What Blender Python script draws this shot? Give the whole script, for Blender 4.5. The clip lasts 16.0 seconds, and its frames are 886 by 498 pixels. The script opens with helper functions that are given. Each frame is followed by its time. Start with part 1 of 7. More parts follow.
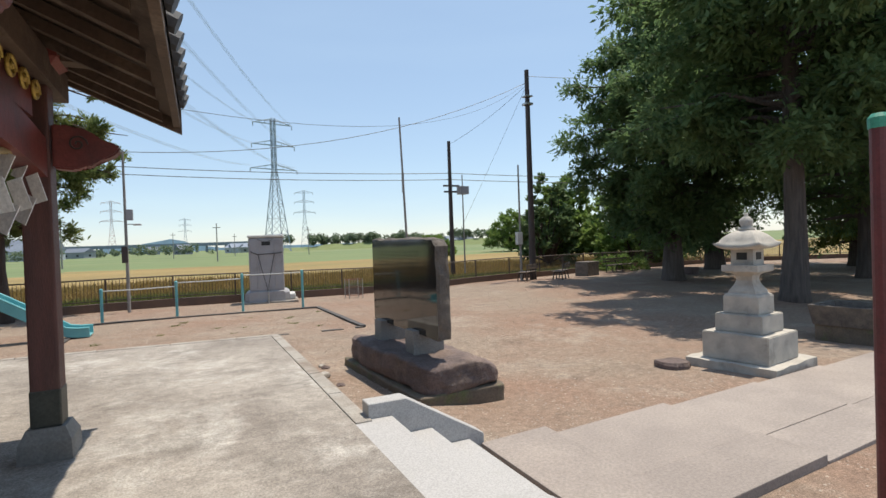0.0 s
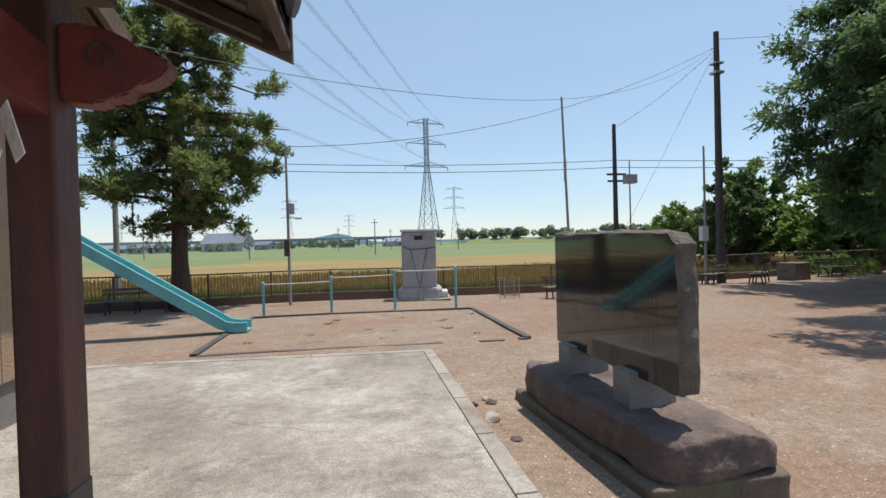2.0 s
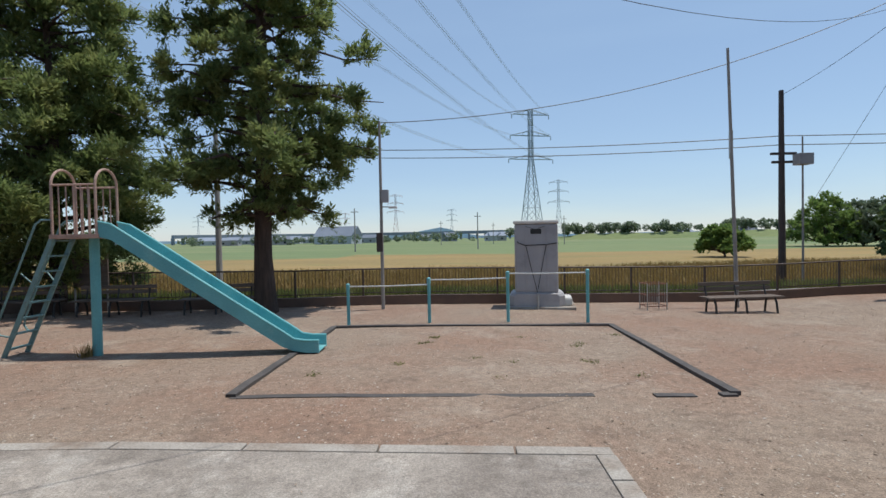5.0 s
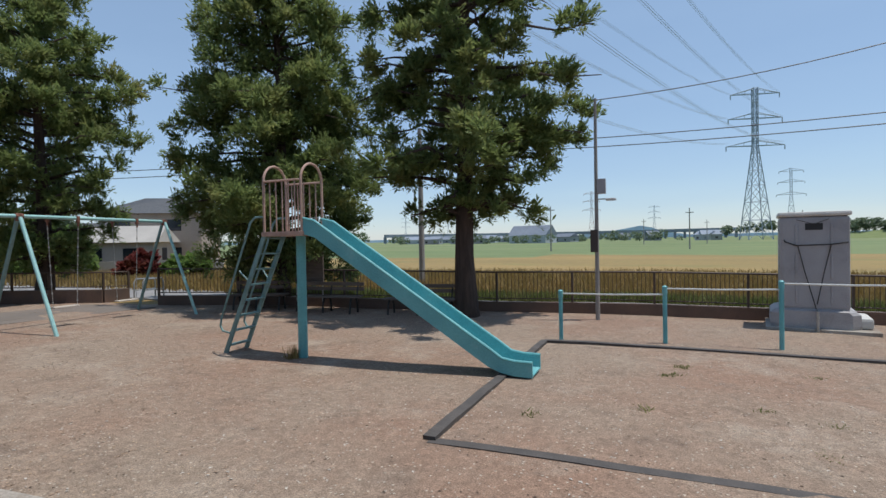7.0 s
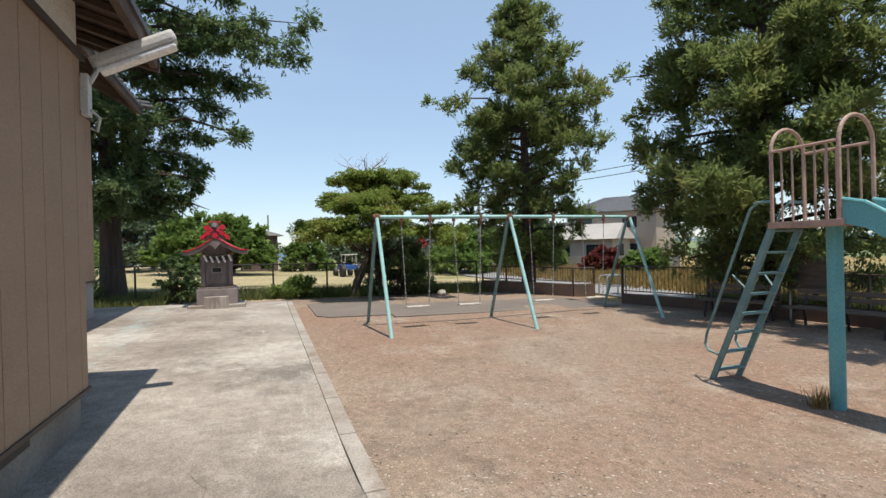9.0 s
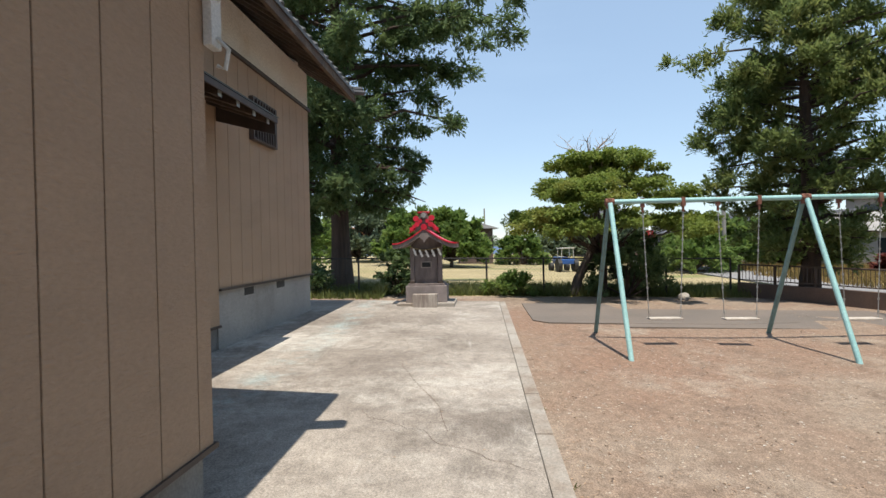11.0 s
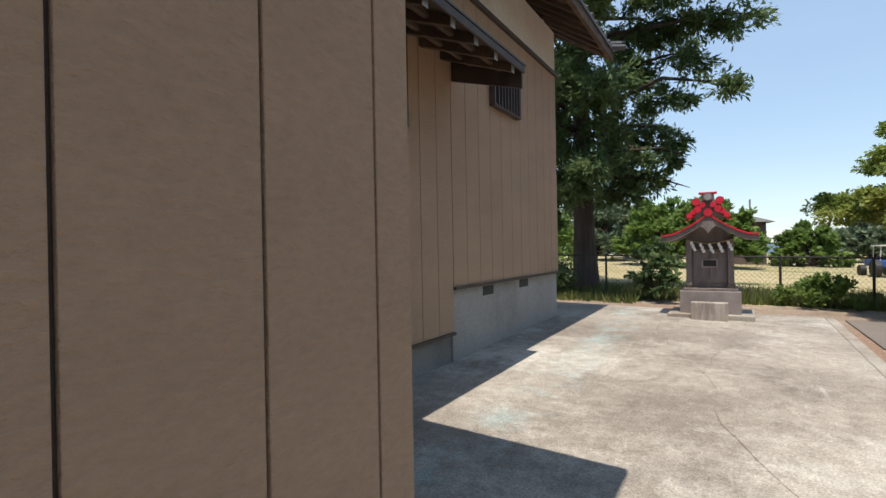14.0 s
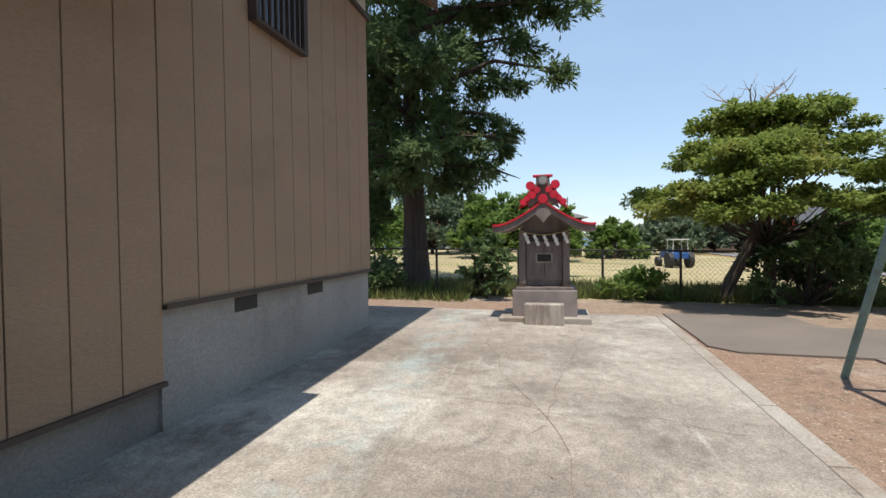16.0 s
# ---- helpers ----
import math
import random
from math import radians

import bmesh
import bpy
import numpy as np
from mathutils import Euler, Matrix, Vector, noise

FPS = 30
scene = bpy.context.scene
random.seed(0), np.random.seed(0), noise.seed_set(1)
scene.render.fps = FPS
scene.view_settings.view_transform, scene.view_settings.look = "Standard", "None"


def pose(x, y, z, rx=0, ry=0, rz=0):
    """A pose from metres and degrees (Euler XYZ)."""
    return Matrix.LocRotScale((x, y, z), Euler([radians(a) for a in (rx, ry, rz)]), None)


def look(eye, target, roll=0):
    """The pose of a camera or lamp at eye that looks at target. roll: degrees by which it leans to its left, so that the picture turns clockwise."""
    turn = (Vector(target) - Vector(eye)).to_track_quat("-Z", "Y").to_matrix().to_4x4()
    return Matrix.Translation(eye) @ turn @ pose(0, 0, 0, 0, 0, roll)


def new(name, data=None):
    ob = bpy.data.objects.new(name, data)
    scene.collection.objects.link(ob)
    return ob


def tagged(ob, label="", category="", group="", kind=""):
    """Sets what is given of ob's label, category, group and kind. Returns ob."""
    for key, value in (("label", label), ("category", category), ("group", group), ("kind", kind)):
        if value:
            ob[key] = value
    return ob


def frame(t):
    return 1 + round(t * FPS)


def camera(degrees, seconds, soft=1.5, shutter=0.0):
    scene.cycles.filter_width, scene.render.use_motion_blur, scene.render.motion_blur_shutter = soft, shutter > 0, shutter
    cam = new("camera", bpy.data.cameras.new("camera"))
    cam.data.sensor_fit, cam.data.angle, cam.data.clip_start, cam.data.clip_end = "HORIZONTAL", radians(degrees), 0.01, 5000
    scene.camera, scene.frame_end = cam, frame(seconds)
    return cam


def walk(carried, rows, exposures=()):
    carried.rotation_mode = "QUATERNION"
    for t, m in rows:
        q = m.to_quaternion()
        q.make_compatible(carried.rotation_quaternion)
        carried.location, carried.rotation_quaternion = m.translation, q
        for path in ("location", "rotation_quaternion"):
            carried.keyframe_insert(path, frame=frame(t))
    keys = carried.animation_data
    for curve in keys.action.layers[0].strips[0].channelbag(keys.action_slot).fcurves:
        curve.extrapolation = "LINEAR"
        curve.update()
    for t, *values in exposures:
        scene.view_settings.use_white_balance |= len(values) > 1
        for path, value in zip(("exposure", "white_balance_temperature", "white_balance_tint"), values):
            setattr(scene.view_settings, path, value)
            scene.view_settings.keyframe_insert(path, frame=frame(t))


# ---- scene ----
cam = camera(81.4, 16.0)
PATH = [
    (0, (1.447, -2.285, 1.297), (2.299, -0.475, 1.269), -2.03),
    (0.5, (1.554, -1.83, 1.322), (2.231, 0.051, 1.295), -1.87),
    (1, (1.578, -1.358, 1.327), (2.068, 0.581, 1.301), -2.01),
    (1.5, (1.654, -0.88, 1.326), (2.042, 1.082, 1.301), -1.89),
    (2, (1.662, -0.342, 1.313), (1.973, 1.633, 1.284), -1.64),
    (2.5, (1.714, 0.151, 1.306), (1.98, 2.133, 1.276), -1.67),
    (3, (1.736, 0.755, 1.298), (1.987, 2.739, 1.262), -1.38),
    (5.3, (1.517, 3.138, 1.324), (1.332, 5.129, 1.282), -1.05),
    (5.5, (1.467, 3.32, 1.323), (1.208, 5.303, 1.282), -1.0),
    (6, (1.334, 3.753, 1.306), (0.932, 5.711, 1.27), -1.08),
    (6.5, (1.122, 4.192, 1.317), (0.559, 6.111, 1.28), -1.06),
    (7, (0.834, 4.535, 1.307), (0.033, 6.367, 1.276), -1.07),
    (7.5, (0.539, 4.871, 1.315), (-0.547, 6.55, 1.287), -1.19),
    (8, (0.139, 5.029, 1.323), (-1.279, 6.439, 1.299), -1.18),
    (8.5, (-0.299, 5.306, 1.316), (-1.993, 6.369, 1.303), -1.41),
    (9, (-0.74, 5.439, 1.321), (-2.63, 6.095, 1.314), -1.56),
    (9.5, (-1.204, 5.497, 1.318), (-3.175, 5.836, 1.313), -1.57),
    (10, (-1.709, 5.588, 1.329), (-3.708, 5.667, 1.33), -1.58),
    (10.2, (-1.91, 5.581, 1.326), (-3.91, 5.568, 1.326), -1.64),
    (12.5, (-3.813, 5.529, 1.372), (-5.803, 5.327, 1.352), -1.16),
    (13, (-3.978, 5.369, 1.369), (-5.959, 5.097, 1.356), -0.82),
    (13.5, (-4.03, 5.093, 1.334), (-5.9, 4.383, 1.331), -0.87),
    (14, (-4.214, 4.841, 1.259), (-5.949, 3.846, 1.256), -1.06),
    (14.5, (-4.57, 4.706, 1.163), (-6.271, 3.653, 1.155), -1.52),
    (15, (-5.014, 4.632, 1.135), (-6.747, 3.634, 1.119), -1.56),
    (15.5, (-5.561, 4.66, 1.153), (-7.414, 3.91, 1.112), -1.44),
    (16, (-6.082, 4.62, 1.224), (-8.035, 4.191, 1.186), -0.94),
]
walk(cam, [(t, look(eye, target, roll)) for t, eye, target, roll in PATH],
     exposures=[(0, 0.25, 7000, 10), (1.5, 0.20, 6850, 10), (3, 0.11, 6750, 10), (5.5, -0.10, 6450, 10), (7, -0.10, 6450, 10), (8, 0.0, 6650, 10), (9, 0.30, 6950, 10), (10, 0.38, 7000, 10), (12.5, 0.42, 6950, 10), (14.5, 0.38, 7000, 10), (16, 0.36, 6850, 10)])

# ---- world, sun ----
TO_SUN = Vector((0.285, 0.08, 1.0)).normalized()
ELEV = math.asin(TO_SUN.z)
AZIM = math.atan2(TO_SUN.x, TO_SUN.y)
world = bpy.data.worlds.new("sky")
scene.world = world
world.use_nodes = True
wn = world.node_tree
sky = wn.nodes.new("ShaderNodeTexSky")
sky.sky_type = "NISHITA"
sky.sun_disc = False
sky.sun_elevation = ELEV
sky.sun_rotation = AZIM
sky.air_density, sky.dust_density, sky.ozone_density = 1.0, 0.15, 1.6
bg = wn.nodes["Background"]
bg.inputs[1].default_value = 0.138
# thin high cloud, low over the horizon
wtc = wn.nodes.new("ShaderNodeTexCoord")
wmap = wn.nodes.new("ShaderNodeMapping")
wmap.inputs["Scale"].default_value = (1.2, 1.2, 7.0)
wnoise = wn.nodes.new("ShaderNodeTexNoise")
wnoise.inputs["Scale"].default_value = 1.6
wnoise.inputs["Detail"].default_value = 6
wramp = wn.nodes.new("ShaderNodeMapRange")
wramp.inputs[1].default_value, wramp.inputs[2].default_value = 0.45, 0.85
wramp.inputs[3].default_value, wramp.inputs[4].default_value = 0.46, 0.64
wmix = wn.nodes.new("ShaderNodeMix")
wmix.data_type = "RGBA"
wmix.inputs[7].default_value = (2.9, 4.2, 6.0, 1)
wn.links.new(wtc.outputs["Generated"], wmap.inputs[0])
wn.links.new(wmap.outputs[0], wnoise.inputs["Vector"])
wn.links.new(wnoise.outputs[0], wramp.inputs[0])
wn.links.new(wramp.outputs[0], wmix.inputs[0])
wn.links.new(sky.outputs[0], wmix.inputs[6])
wn.links.new(wmix.outputs[2], bg.inputs[0])
sun_data = bpy.data.lights.new("sun", "SUN")
sun_data.energy, sun_data.angle, sun_data.color = 4.4, radians(0.5), (1.0, 0.95, 0.87)
sun = new("sun", sun_data)
sun.matrix_world = look(TO_SUN * 60, (0, 0, 0))


# ---- materials ----
def rgba(c):
    return (*c, 1.0)


def material(name, a, b, scale=8.0, fine=60.0, rough=0.8, bump=0.2, metal=0.0, stain=None, stain_scale=1.2, stain_at=(0.5, 0.7), rnd=0.0, stretch=(1, 1, 1), spec=0.5, dist=0.01, grain=0.22):
    """Two-scale procedural surface: a to b by broad noise, darkened by fine grain, with an optional stain colour."""
    m = bpy.data.materials.new(name)
    m.use_nodes = True
    nt = m.node_tree
    p = nt.nodes["Principled BSDF"]
    p.inputs["Roughness"].default_value = rough
    p.inputs["Metallic"].default_value = metal
    p.inputs["Specular IOR Level"].default_value = spec
    tc = nt.nodes.new("ShaderNodeTexCoord")
    mp = nt.nodes.new("ShaderNodeMapping")
    mp.inputs["Scale"].default_value = stretch
    nt.links.new(tc.outputs["Object"], mp.inputs[0])
    n1 = nt.nodes.new("ShaderNodeTexNoise")
    n1.inputs["Scale"].default_value, n1.inputs["Detail"].default_value = scale, 5
    n2 = nt.nodes.new("ShaderNodeTexNoise")
    n2.inputs["Scale"].default_value, n2.inputs["Detail"].default_value = fine, 5
    n2.inputs["Roughness"].default_value = 0.7
    for n in (n1, n2):
        nt.links.new(mp.outputs[0], n.inputs["Vector"])
    r1 = nt.nodes.new("ShaderNodeMapRange")
    r1.inputs[1].default_value, r1.inputs[2].default_value = 0.35, 0.65
    nt.links.new(n1.outputs[0], r1.inputs[0])
    mix = nt.nodes.new("ShaderNodeMix")
    mix.data_type = "RGBA"
    mix.inputs[6].default_value, mix.inputs[7].default_value = rgba(a), rgba(b)
    nt.links.new(r1.outputs[0], mix.inputs[0])
    col = mix.outputs[2]
    if stain:
        n3 = nt.nodes.new("ShaderNodeTexNoise")
        n3.inputs["Scale"].default_value, n3.inputs["Detail"].default_value = stain_scale, 7
        n3.inputs["Roughness"].default_value = 0.65
        nt.links.new(mp.outputs[0], n3.inputs["Vector"])
        r3 = nt.nodes.new("ShaderNodeMapRange")
        r3.inputs[1].default_value, r3.inputs[2].default_value = stain_at
        nt.links.new(n3.outputs[0], r3.inputs[0])
        m3 = nt.nodes.new("ShaderNodeMix")
        m3.data_type = "RGBA"
        nt.links.new(r3.outputs[0], m3.inputs[0])
        nt.links.new(col, m3.inputs[6])
        m3.inputs[7].default_value = rgba(stain)
        col = m3.outputs[2]
    hsv = nt.nodes.new("ShaderNodeHueSaturation")
    gr = nt.nodes.new("ShaderNodeMapRange")
    gr.inputs[1].default_value, gr.inputs[2].default_value = 0.3, 0.7
    gr.inputs[3].default_value, gr.inputs[4].default_value = 1 - grain, 1 + grain
    nt.links.new(n2.outputs[0], gr.inputs[0])
    val = gr.outputs[0]
    if rnd:
        oi = nt.nodes.new("ShaderNodeObjectInfo")
        rr = nt.nodes.new("ShaderNodeMapRange")
        rr.inputs[3].default_value, rr.inputs[4].default_value = 1 - rnd, 1 + rnd
        nt.links.new(oi.outputs["Random"], rr.inputs[0])
        mu = nt.nodes.new("ShaderNodeMath")
        mu.operation = "MULTIPLY"
        nt.links.new(val, mu.inputs[0])
        nt.links.new(rr.outputs[0], mu.inputs[1])
        val = mu.outputs[0]
    nt.links.new(val, hsv.inputs["Value"])
    nt.links.new(col, hsv.inputs["Color"])
    nt.links.new(hsv.outputs[0], p.inputs["Base Color"])
    if bump:
        bp = nt.nodes.new("ShaderNodeBump")
        bp.inputs["Strength"].default_value, bp.inputs["Distance"].default_value = bump, dist
        ad = nt.nodes.new("ShaderNodeMath")
        nt.links.new(n1.outputs[0], ad.inputs[0])
        nt.links.new(n2.outputs[0], ad.inputs[1])
        nt.links.new(ad.outputs[0], bp.inputs["Height"])
        nt.links.new(bp.outputs[0], p.inputs["Normal"])
    return m


def leaf_material(name, a, b, c, glow=0.35):
    """Leaves: colour varies leaf by leaf and by clump, thin enough to let light through."""
    m = bpy.data.materials.new(name)
    m.use_nodes = True
    nt = m.node_tree
    p = nt.nodes["Principled BSDF"]
    p.inputs["Roughness"].default_value = 0.6
    p.inputs["Specular IOR Level"].default_value = 0.25
    ge = nt.nodes.new("ShaderNodeNewGeometry")
    tc = nt.nodes.new("ShaderNodeTexCoord")
    n1 = nt.nodes.new("ShaderNodeTexNoise")
    n1.inputs["Scale"].default_value, n1.inputs["Detail"].default_value = 0.9, 3
    nt.links.new(tc.outputs["Object"], n1.inputs["Vector"])
    m1 = nt.nodes.new("ShaderNodeMix")
    m1.data_type = "RGBA"
    m1.inputs[6].default_value, m1.inputs[7].default_value = rgba(a), rgba(b)
    nt.links.new(ge.outputs["Random Per Island"], m1.inputs[0])
    r1 = nt.nodes.new("ShaderNodeMapRange")
    r1.inputs[1].default_value, r1.inputs[2].default_value = 0.5, 0.75
    nt.links.new(n1.outputs[0], r1.inputs[0])
    m2 = nt.nodes.new("ShaderNodeMix")
    m2.data_type = "RGBA"
    nt.links.new(r1.outputs[0], m2.inputs[0])
    nt.links.new(m1.outputs[2], m2.inputs[6])
    m2.inputs[7].default_value = rgba(c)
    nt.links.new(m2.outputs[2], p.inputs["Base Color"])
    tr = nt.nodes.new("ShaderNodeBsdfTranslucent")
    nt.links.new(m2.outputs[2], tr.inputs["Color"])
    ms = nt.nodes.new("ShaderNodeMixShader")
    ms.inputs[0].default_value = glow
    out = nt.nodes["Material Output"]
    nt.links.new(p.outputs[0], ms.inputs[1])
    nt.links.new(tr.outputs[0], ms.inputs[2])
    nt.links.new(ms.outputs[0], out.inputs["Surface"])
    return m


def wire_up(m):
    """Small helpers that add nodes to one material and return their outputs."""
    nt = m.node_tree
    tc = nt.nodes.new("ShaderNodeTexCoord")

    def field(scale, detail=5, rough=0.6, stretch=(1, 1, 1), shift=(0, 0, 0)):
        mp = nt.nodes.new("ShaderNodeMapping")
        mp.inputs["Scale"].default_value = stretch
        mp.inputs["Location"].default_value = shift
        nt.links.new(tc.outputs["Object"], mp.inputs[0])
        n = nt.nodes.new("ShaderNodeTexNoise")
        n.inputs["Scale"].default_value, n.inputs["Detail"].default_value, n.inputs["Roughness"].default_value = scale, detail, rough
        nt.links.new(mp.outputs[0], n.inputs["Vector"])
        return n.outputs[0]

    def span(v, lo, hi, a=0.0, b=1.0):
        r = nt.nodes.new("ShaderNodeMapRange")
        for k, q in zip((1, 2, 3, 4), (lo, hi, a, b)):
            r.inputs[k].default_value = q
        nt.links.new(v, r.inputs[0])
        return r.outputs[0]

    def calc(op, a, b):
        q = nt.nodes.new("ShaderNodeMath")
        q.operation = op
        for k, v in enumerate((a, b)):
            if isinstance(v, (int, float)):
                q.inputs[k].default_value = v
            else:
                nt.links.new(v, q.inputs[k])
        return q.outputs[0]

    def blend(f, a, b):
        q = nt.nodes.new("ShaderNodeMix")
        q.data_type = "RGBA"
        nt.links.new(f, q.inputs[0])
        for k, v in ((6, a), (7, b)):
            if isinstance(v, tuple):
                q.inputs[k].default_value = rgba(v)
            else:
                nt.links.new(v, q.inputs[k])
        return q.outputs[2]

    def finish(col, value, height, rough, bump, dist):
        p = nt.nodes["Principled BSDF"]
        h = nt.nodes.new("ShaderNodeHueSaturation")
        nt.links.new(value, h.inputs["Value"])
        nt.links.new(col, h.inputs["Color"])
        nt.links.new(h.outputs[0], p.inputs["Base Color"])
        p.inputs["Roughness"].default_value = rough
        p.inputs["Specular IOR Level"].default_value = 0.3
        bp = nt.nodes.new("ShaderNodeBump")
        bp.inputs["Strength"].default_value, bp.inputs["Distance"].default_value = bump, dist
        nt.links.new(height, bp.inputs["Height"])
        nt.links.new(bp.outputs[0], p.inputs["Normal"])
    return nt, tc, field, span, calc, blend, finish


def dirt_material():
    """Trodden earth: grey-tan and reddish patches, scuffs, crumbs and pale grit."""
    m = bpy.data.materials.new("packed_dirt")
    m.use_nodes = True
    nt, tc, field, span, calc, blend, finish = wire_up(m)
    col = blend(span(field(0.22, 6, 0.62), 0.40, 0.60), (0.246, 0.190, 0.146), (0.236, 0.154, 0.112))
    col = blend(span(field(0.75, 7, 0.7, shift=(7, 3, 0)), 0.52, 0.70), col, (0.305, 0.250, 0.200))
    col = blend(span(field(1.6, 7, 0.72, shift=(2, 9, 0)), 0.54, 0.72), col, (0.165, 0.120, 0.093))
    grit = nt.nodes.new("ShaderNodeTexVoronoi")
    grit.inputs["Scale"].default_value = 26
    nt.links.new(tc.outputs["Object"], grit.inputs["Vector"])
    sep = nt.nodes.new("ShaderNodeSeparateColor")
    nt.links.new(grit.outputs["Color"], sep.inputs[0])
    stones = calc("MULTIPLY", span(grit.outputs["Distance"], 0.34, 0.20), span(sep.outputs[0], 0.80, 0.84))
    col = blend(stones, col, (0.40, 0.35, 0.29))
    fine = field(70, 6, 0.8)
    crumb = field(11, 5, 0.7)
    val = calc("MULTIPLY", span(fine, 0.34, 0.66, 0.42, 1.58), span(crumb, 0.34, 0.66, 0.80, 1.20))
    finish(col, val, calc("ADD", calc("ADD", fine, calc("MULTIPLY", crumb, 0.8)), stones), 0.95, 0.55, 0.012)
    return m


def concrete_material():
    """Old poured concrete: pale worn patches, grey-brown stains, brush marks, pitting and a line of spilt blue-green paint."""
    m = bpy.data.materials.new("weathered_concrete")
    m.use_nodes = True
    nt, tc, field, span, calc, blend, finish = wire_up(m)
    col = blend(span(field(0.5, 6, 0.6, (1.3, 0.8, 1)), 0.38, 0.62), (0.345, 0.310, 0.272), (0.215, 0.187, 0.163))
    col = blend(span(field(0.55, 9, 0.74, (1, 0.7, 1), (5, 1, 0)), 0.50, 0.64, 0, 0.85), col, (0.47, 0.445, 0.405))
    col = blend(span(field(0.9, 9, 0.74, (0.8, 1.2, 1), (1, 8, 0)), 0.51, 0.66, 0, 0.8), col, (0.165, 0.143, 0.123))
    col = blend(span(field(2.2, 8, 0.8, (0.35, 3.0, 1), (3, 3, 0)), 0.58, 0.72, 0, 0.55), col, (0.50, 0.48, 0.45))
    sep = nt.nodes.new("ShaderNodeSeparateXYZ")
    nt.links.new(tc.outputs["Object"], sep.inputs[0])
    off = calc("ABSOLUTE", calc("ADD", calc("SUBTRACT", sep.outputs[1], 3.42), calc("MULTIPLY", calc("SUBTRACT", field(0.7, 2), 0.5), 0.7)), 0.0)
    spill = calc("MULTIPLY", span(off, 0.30, 0.04), span(sep.outputs[0], -5.6, -6.4))
    spill = calc("MULTIPLY", spill, span(field(2.4, 8, 0.75), 0.44, 0.60, 0, 0.75))
    col = blend(spill, col, (0.30, 0.375, 0.375))
    pits = field(75, 5, 0.8)
    mid = field(9, 7, 0.78)
    val = calc("MULTIPLY", span(pits, 0.32, 0.68, 0.55, 1.45), span(mid, 0.32, 0.68, 0.76, 1.24))
    finish(col, val, calc("ADD", pits, mid), 0.9, 0.5, 0.008)
    return m


M_DIRT = dirt_material()
M_RED_DIRT = material("reddish_dirt", (0.25, 0.15, 0.11), (0.19, 0.12, 0.09), 0.8, 26, 0.95, 0.5)
M_CONCRETE = concrete_material()
M_KERB = material("kerb_concrete", (0.36, 0.335, 0.30), (0.29, 0.262, 0.23), 2.0, 60, 0.9, 0.4, dist=0.006, stain=(0.21, 0.165, 0.13), stain_scale=1.3, stain_at=(0.48, 0.66), grain=0.3)
M_ASPHALT = material("old_asphalt", (0.175, 0.145, 0.125), (0.14, 0.12, 0.105), 0.8, 60, 0.92, 0.4)
M_PAVE = material("paving_stone", (0.34, 0.29, 0.255), (0.27, 0.23, 0.205), 1.2, 45, 0.9, 0.4, rnd=0.06)
M_GRANITE = material("grey_granite", (0.45, 0.435, 0.425), (0.33, 0.32, 0.31), 90, 180, 0.7, 0.15, stain=(0.36, 0.35, 0.33), stain_scale=3, stain_at=(0.55, 0.8))
M_BLOCK = material("sawn_dark_granite", (0.27, 0.255, 0.24), (0.18, 0.17, 0.16), 80, 160, 0.75, 0.2)
M_LANTERN = material("pale_granite", (0.50, 0.46, 0.40), (0.38, 0.35, 0.31), 5, 120, 0.85, 0.3, stain=(0.20, 0.19, 0.17), stain_scale=4, stain_at=(0.56, 0.8))
M_POLISHED = material("polished_black_granite", (0.022, 0.020, 0.018), (0.032, 0.028, 0.024), 60, 160, 0.06, 0.0, spec=0.9)
M_ROUGHSTONE = material("rough_dark_granite", (0.17, 0.14, 0.115), (0.10, 0.085, 0.075), 7, 50, 0.85, 1.0, dist=0.02)
M_ROCK = material("purplish_rock", (0.16, 0.115, 0.105), (0.10, 0.075, 0.07), 3, 30, 0.85, 0.8, stain=(0.22, 0.16, 0.13), stain_scale=2, dist=0.03)
M_PLINTH = material("mossy_plinth", (0.15, 0.115, 0.085), (0.10, 0.08, 0.06), 4, 40, 0.92, 0.6, stain=(0.11, 0.12, 0.05), stain_scale=3, stain_at=(0.5, 0.7))
M_SIDING = material("tan_siding", (0.385, 0.258, 0.168), (0.345, 0.232, 0.152), 1.2, 34, 0.70, 1.0, stain=(0.29, 0.197, 0.128), stain_scale=0.8, stain_at=(0.55, 0.8), dist=0.012, stretch=(0.8, 0.8, 2.0), grain=0.10)
M_TRIMDARK = material("dark_brown_trim", (0.05, 0.035, 0.03), (0.07, 0.05, 0.04), 6, 80, 0.6, 0.1)
M_PLASTER = material("white_plaster", (0.76, 0.74, 0.70), (0.70, 0.67, 0.62), 1.5, 60, 0.85, 0.1, stain=(0.55, 0.45, 0.33), stain_scale=1.5, stain_at=(0.6, 0.85))
M_FOUND = material("foundation_concrete", (0.24, 0.228, 0.21), (0.18, 0.17, 0.157), 1.5, 60, 0.9, 0.25, stain=(0.16, 0.15, 0.135), stain_scale=1.5, stain_at=(0.5, 0.75))
M_FOUNDPALE = material("pale_footing_concrete", (0.34, 0.325, 0.305), (0.27, 0.258, 0.24), 1.5, 60, 0.9, 0.25, stain=(0.19, 0.18, 0.165), stain_scale=1.5, stain_at=(0.55, 0.8))
M_DARKWOOD = material("weathered_dark_wood", (0.115, 0.075, 0.05), (0.07, 0.045, 0.032), 3, 40, 0.8, 0.4, stretch=(1, 1, 1), stain=(0.17, 0.125, 0.09), stain_scale=2.5, stain_at=(0.55, 0.75))
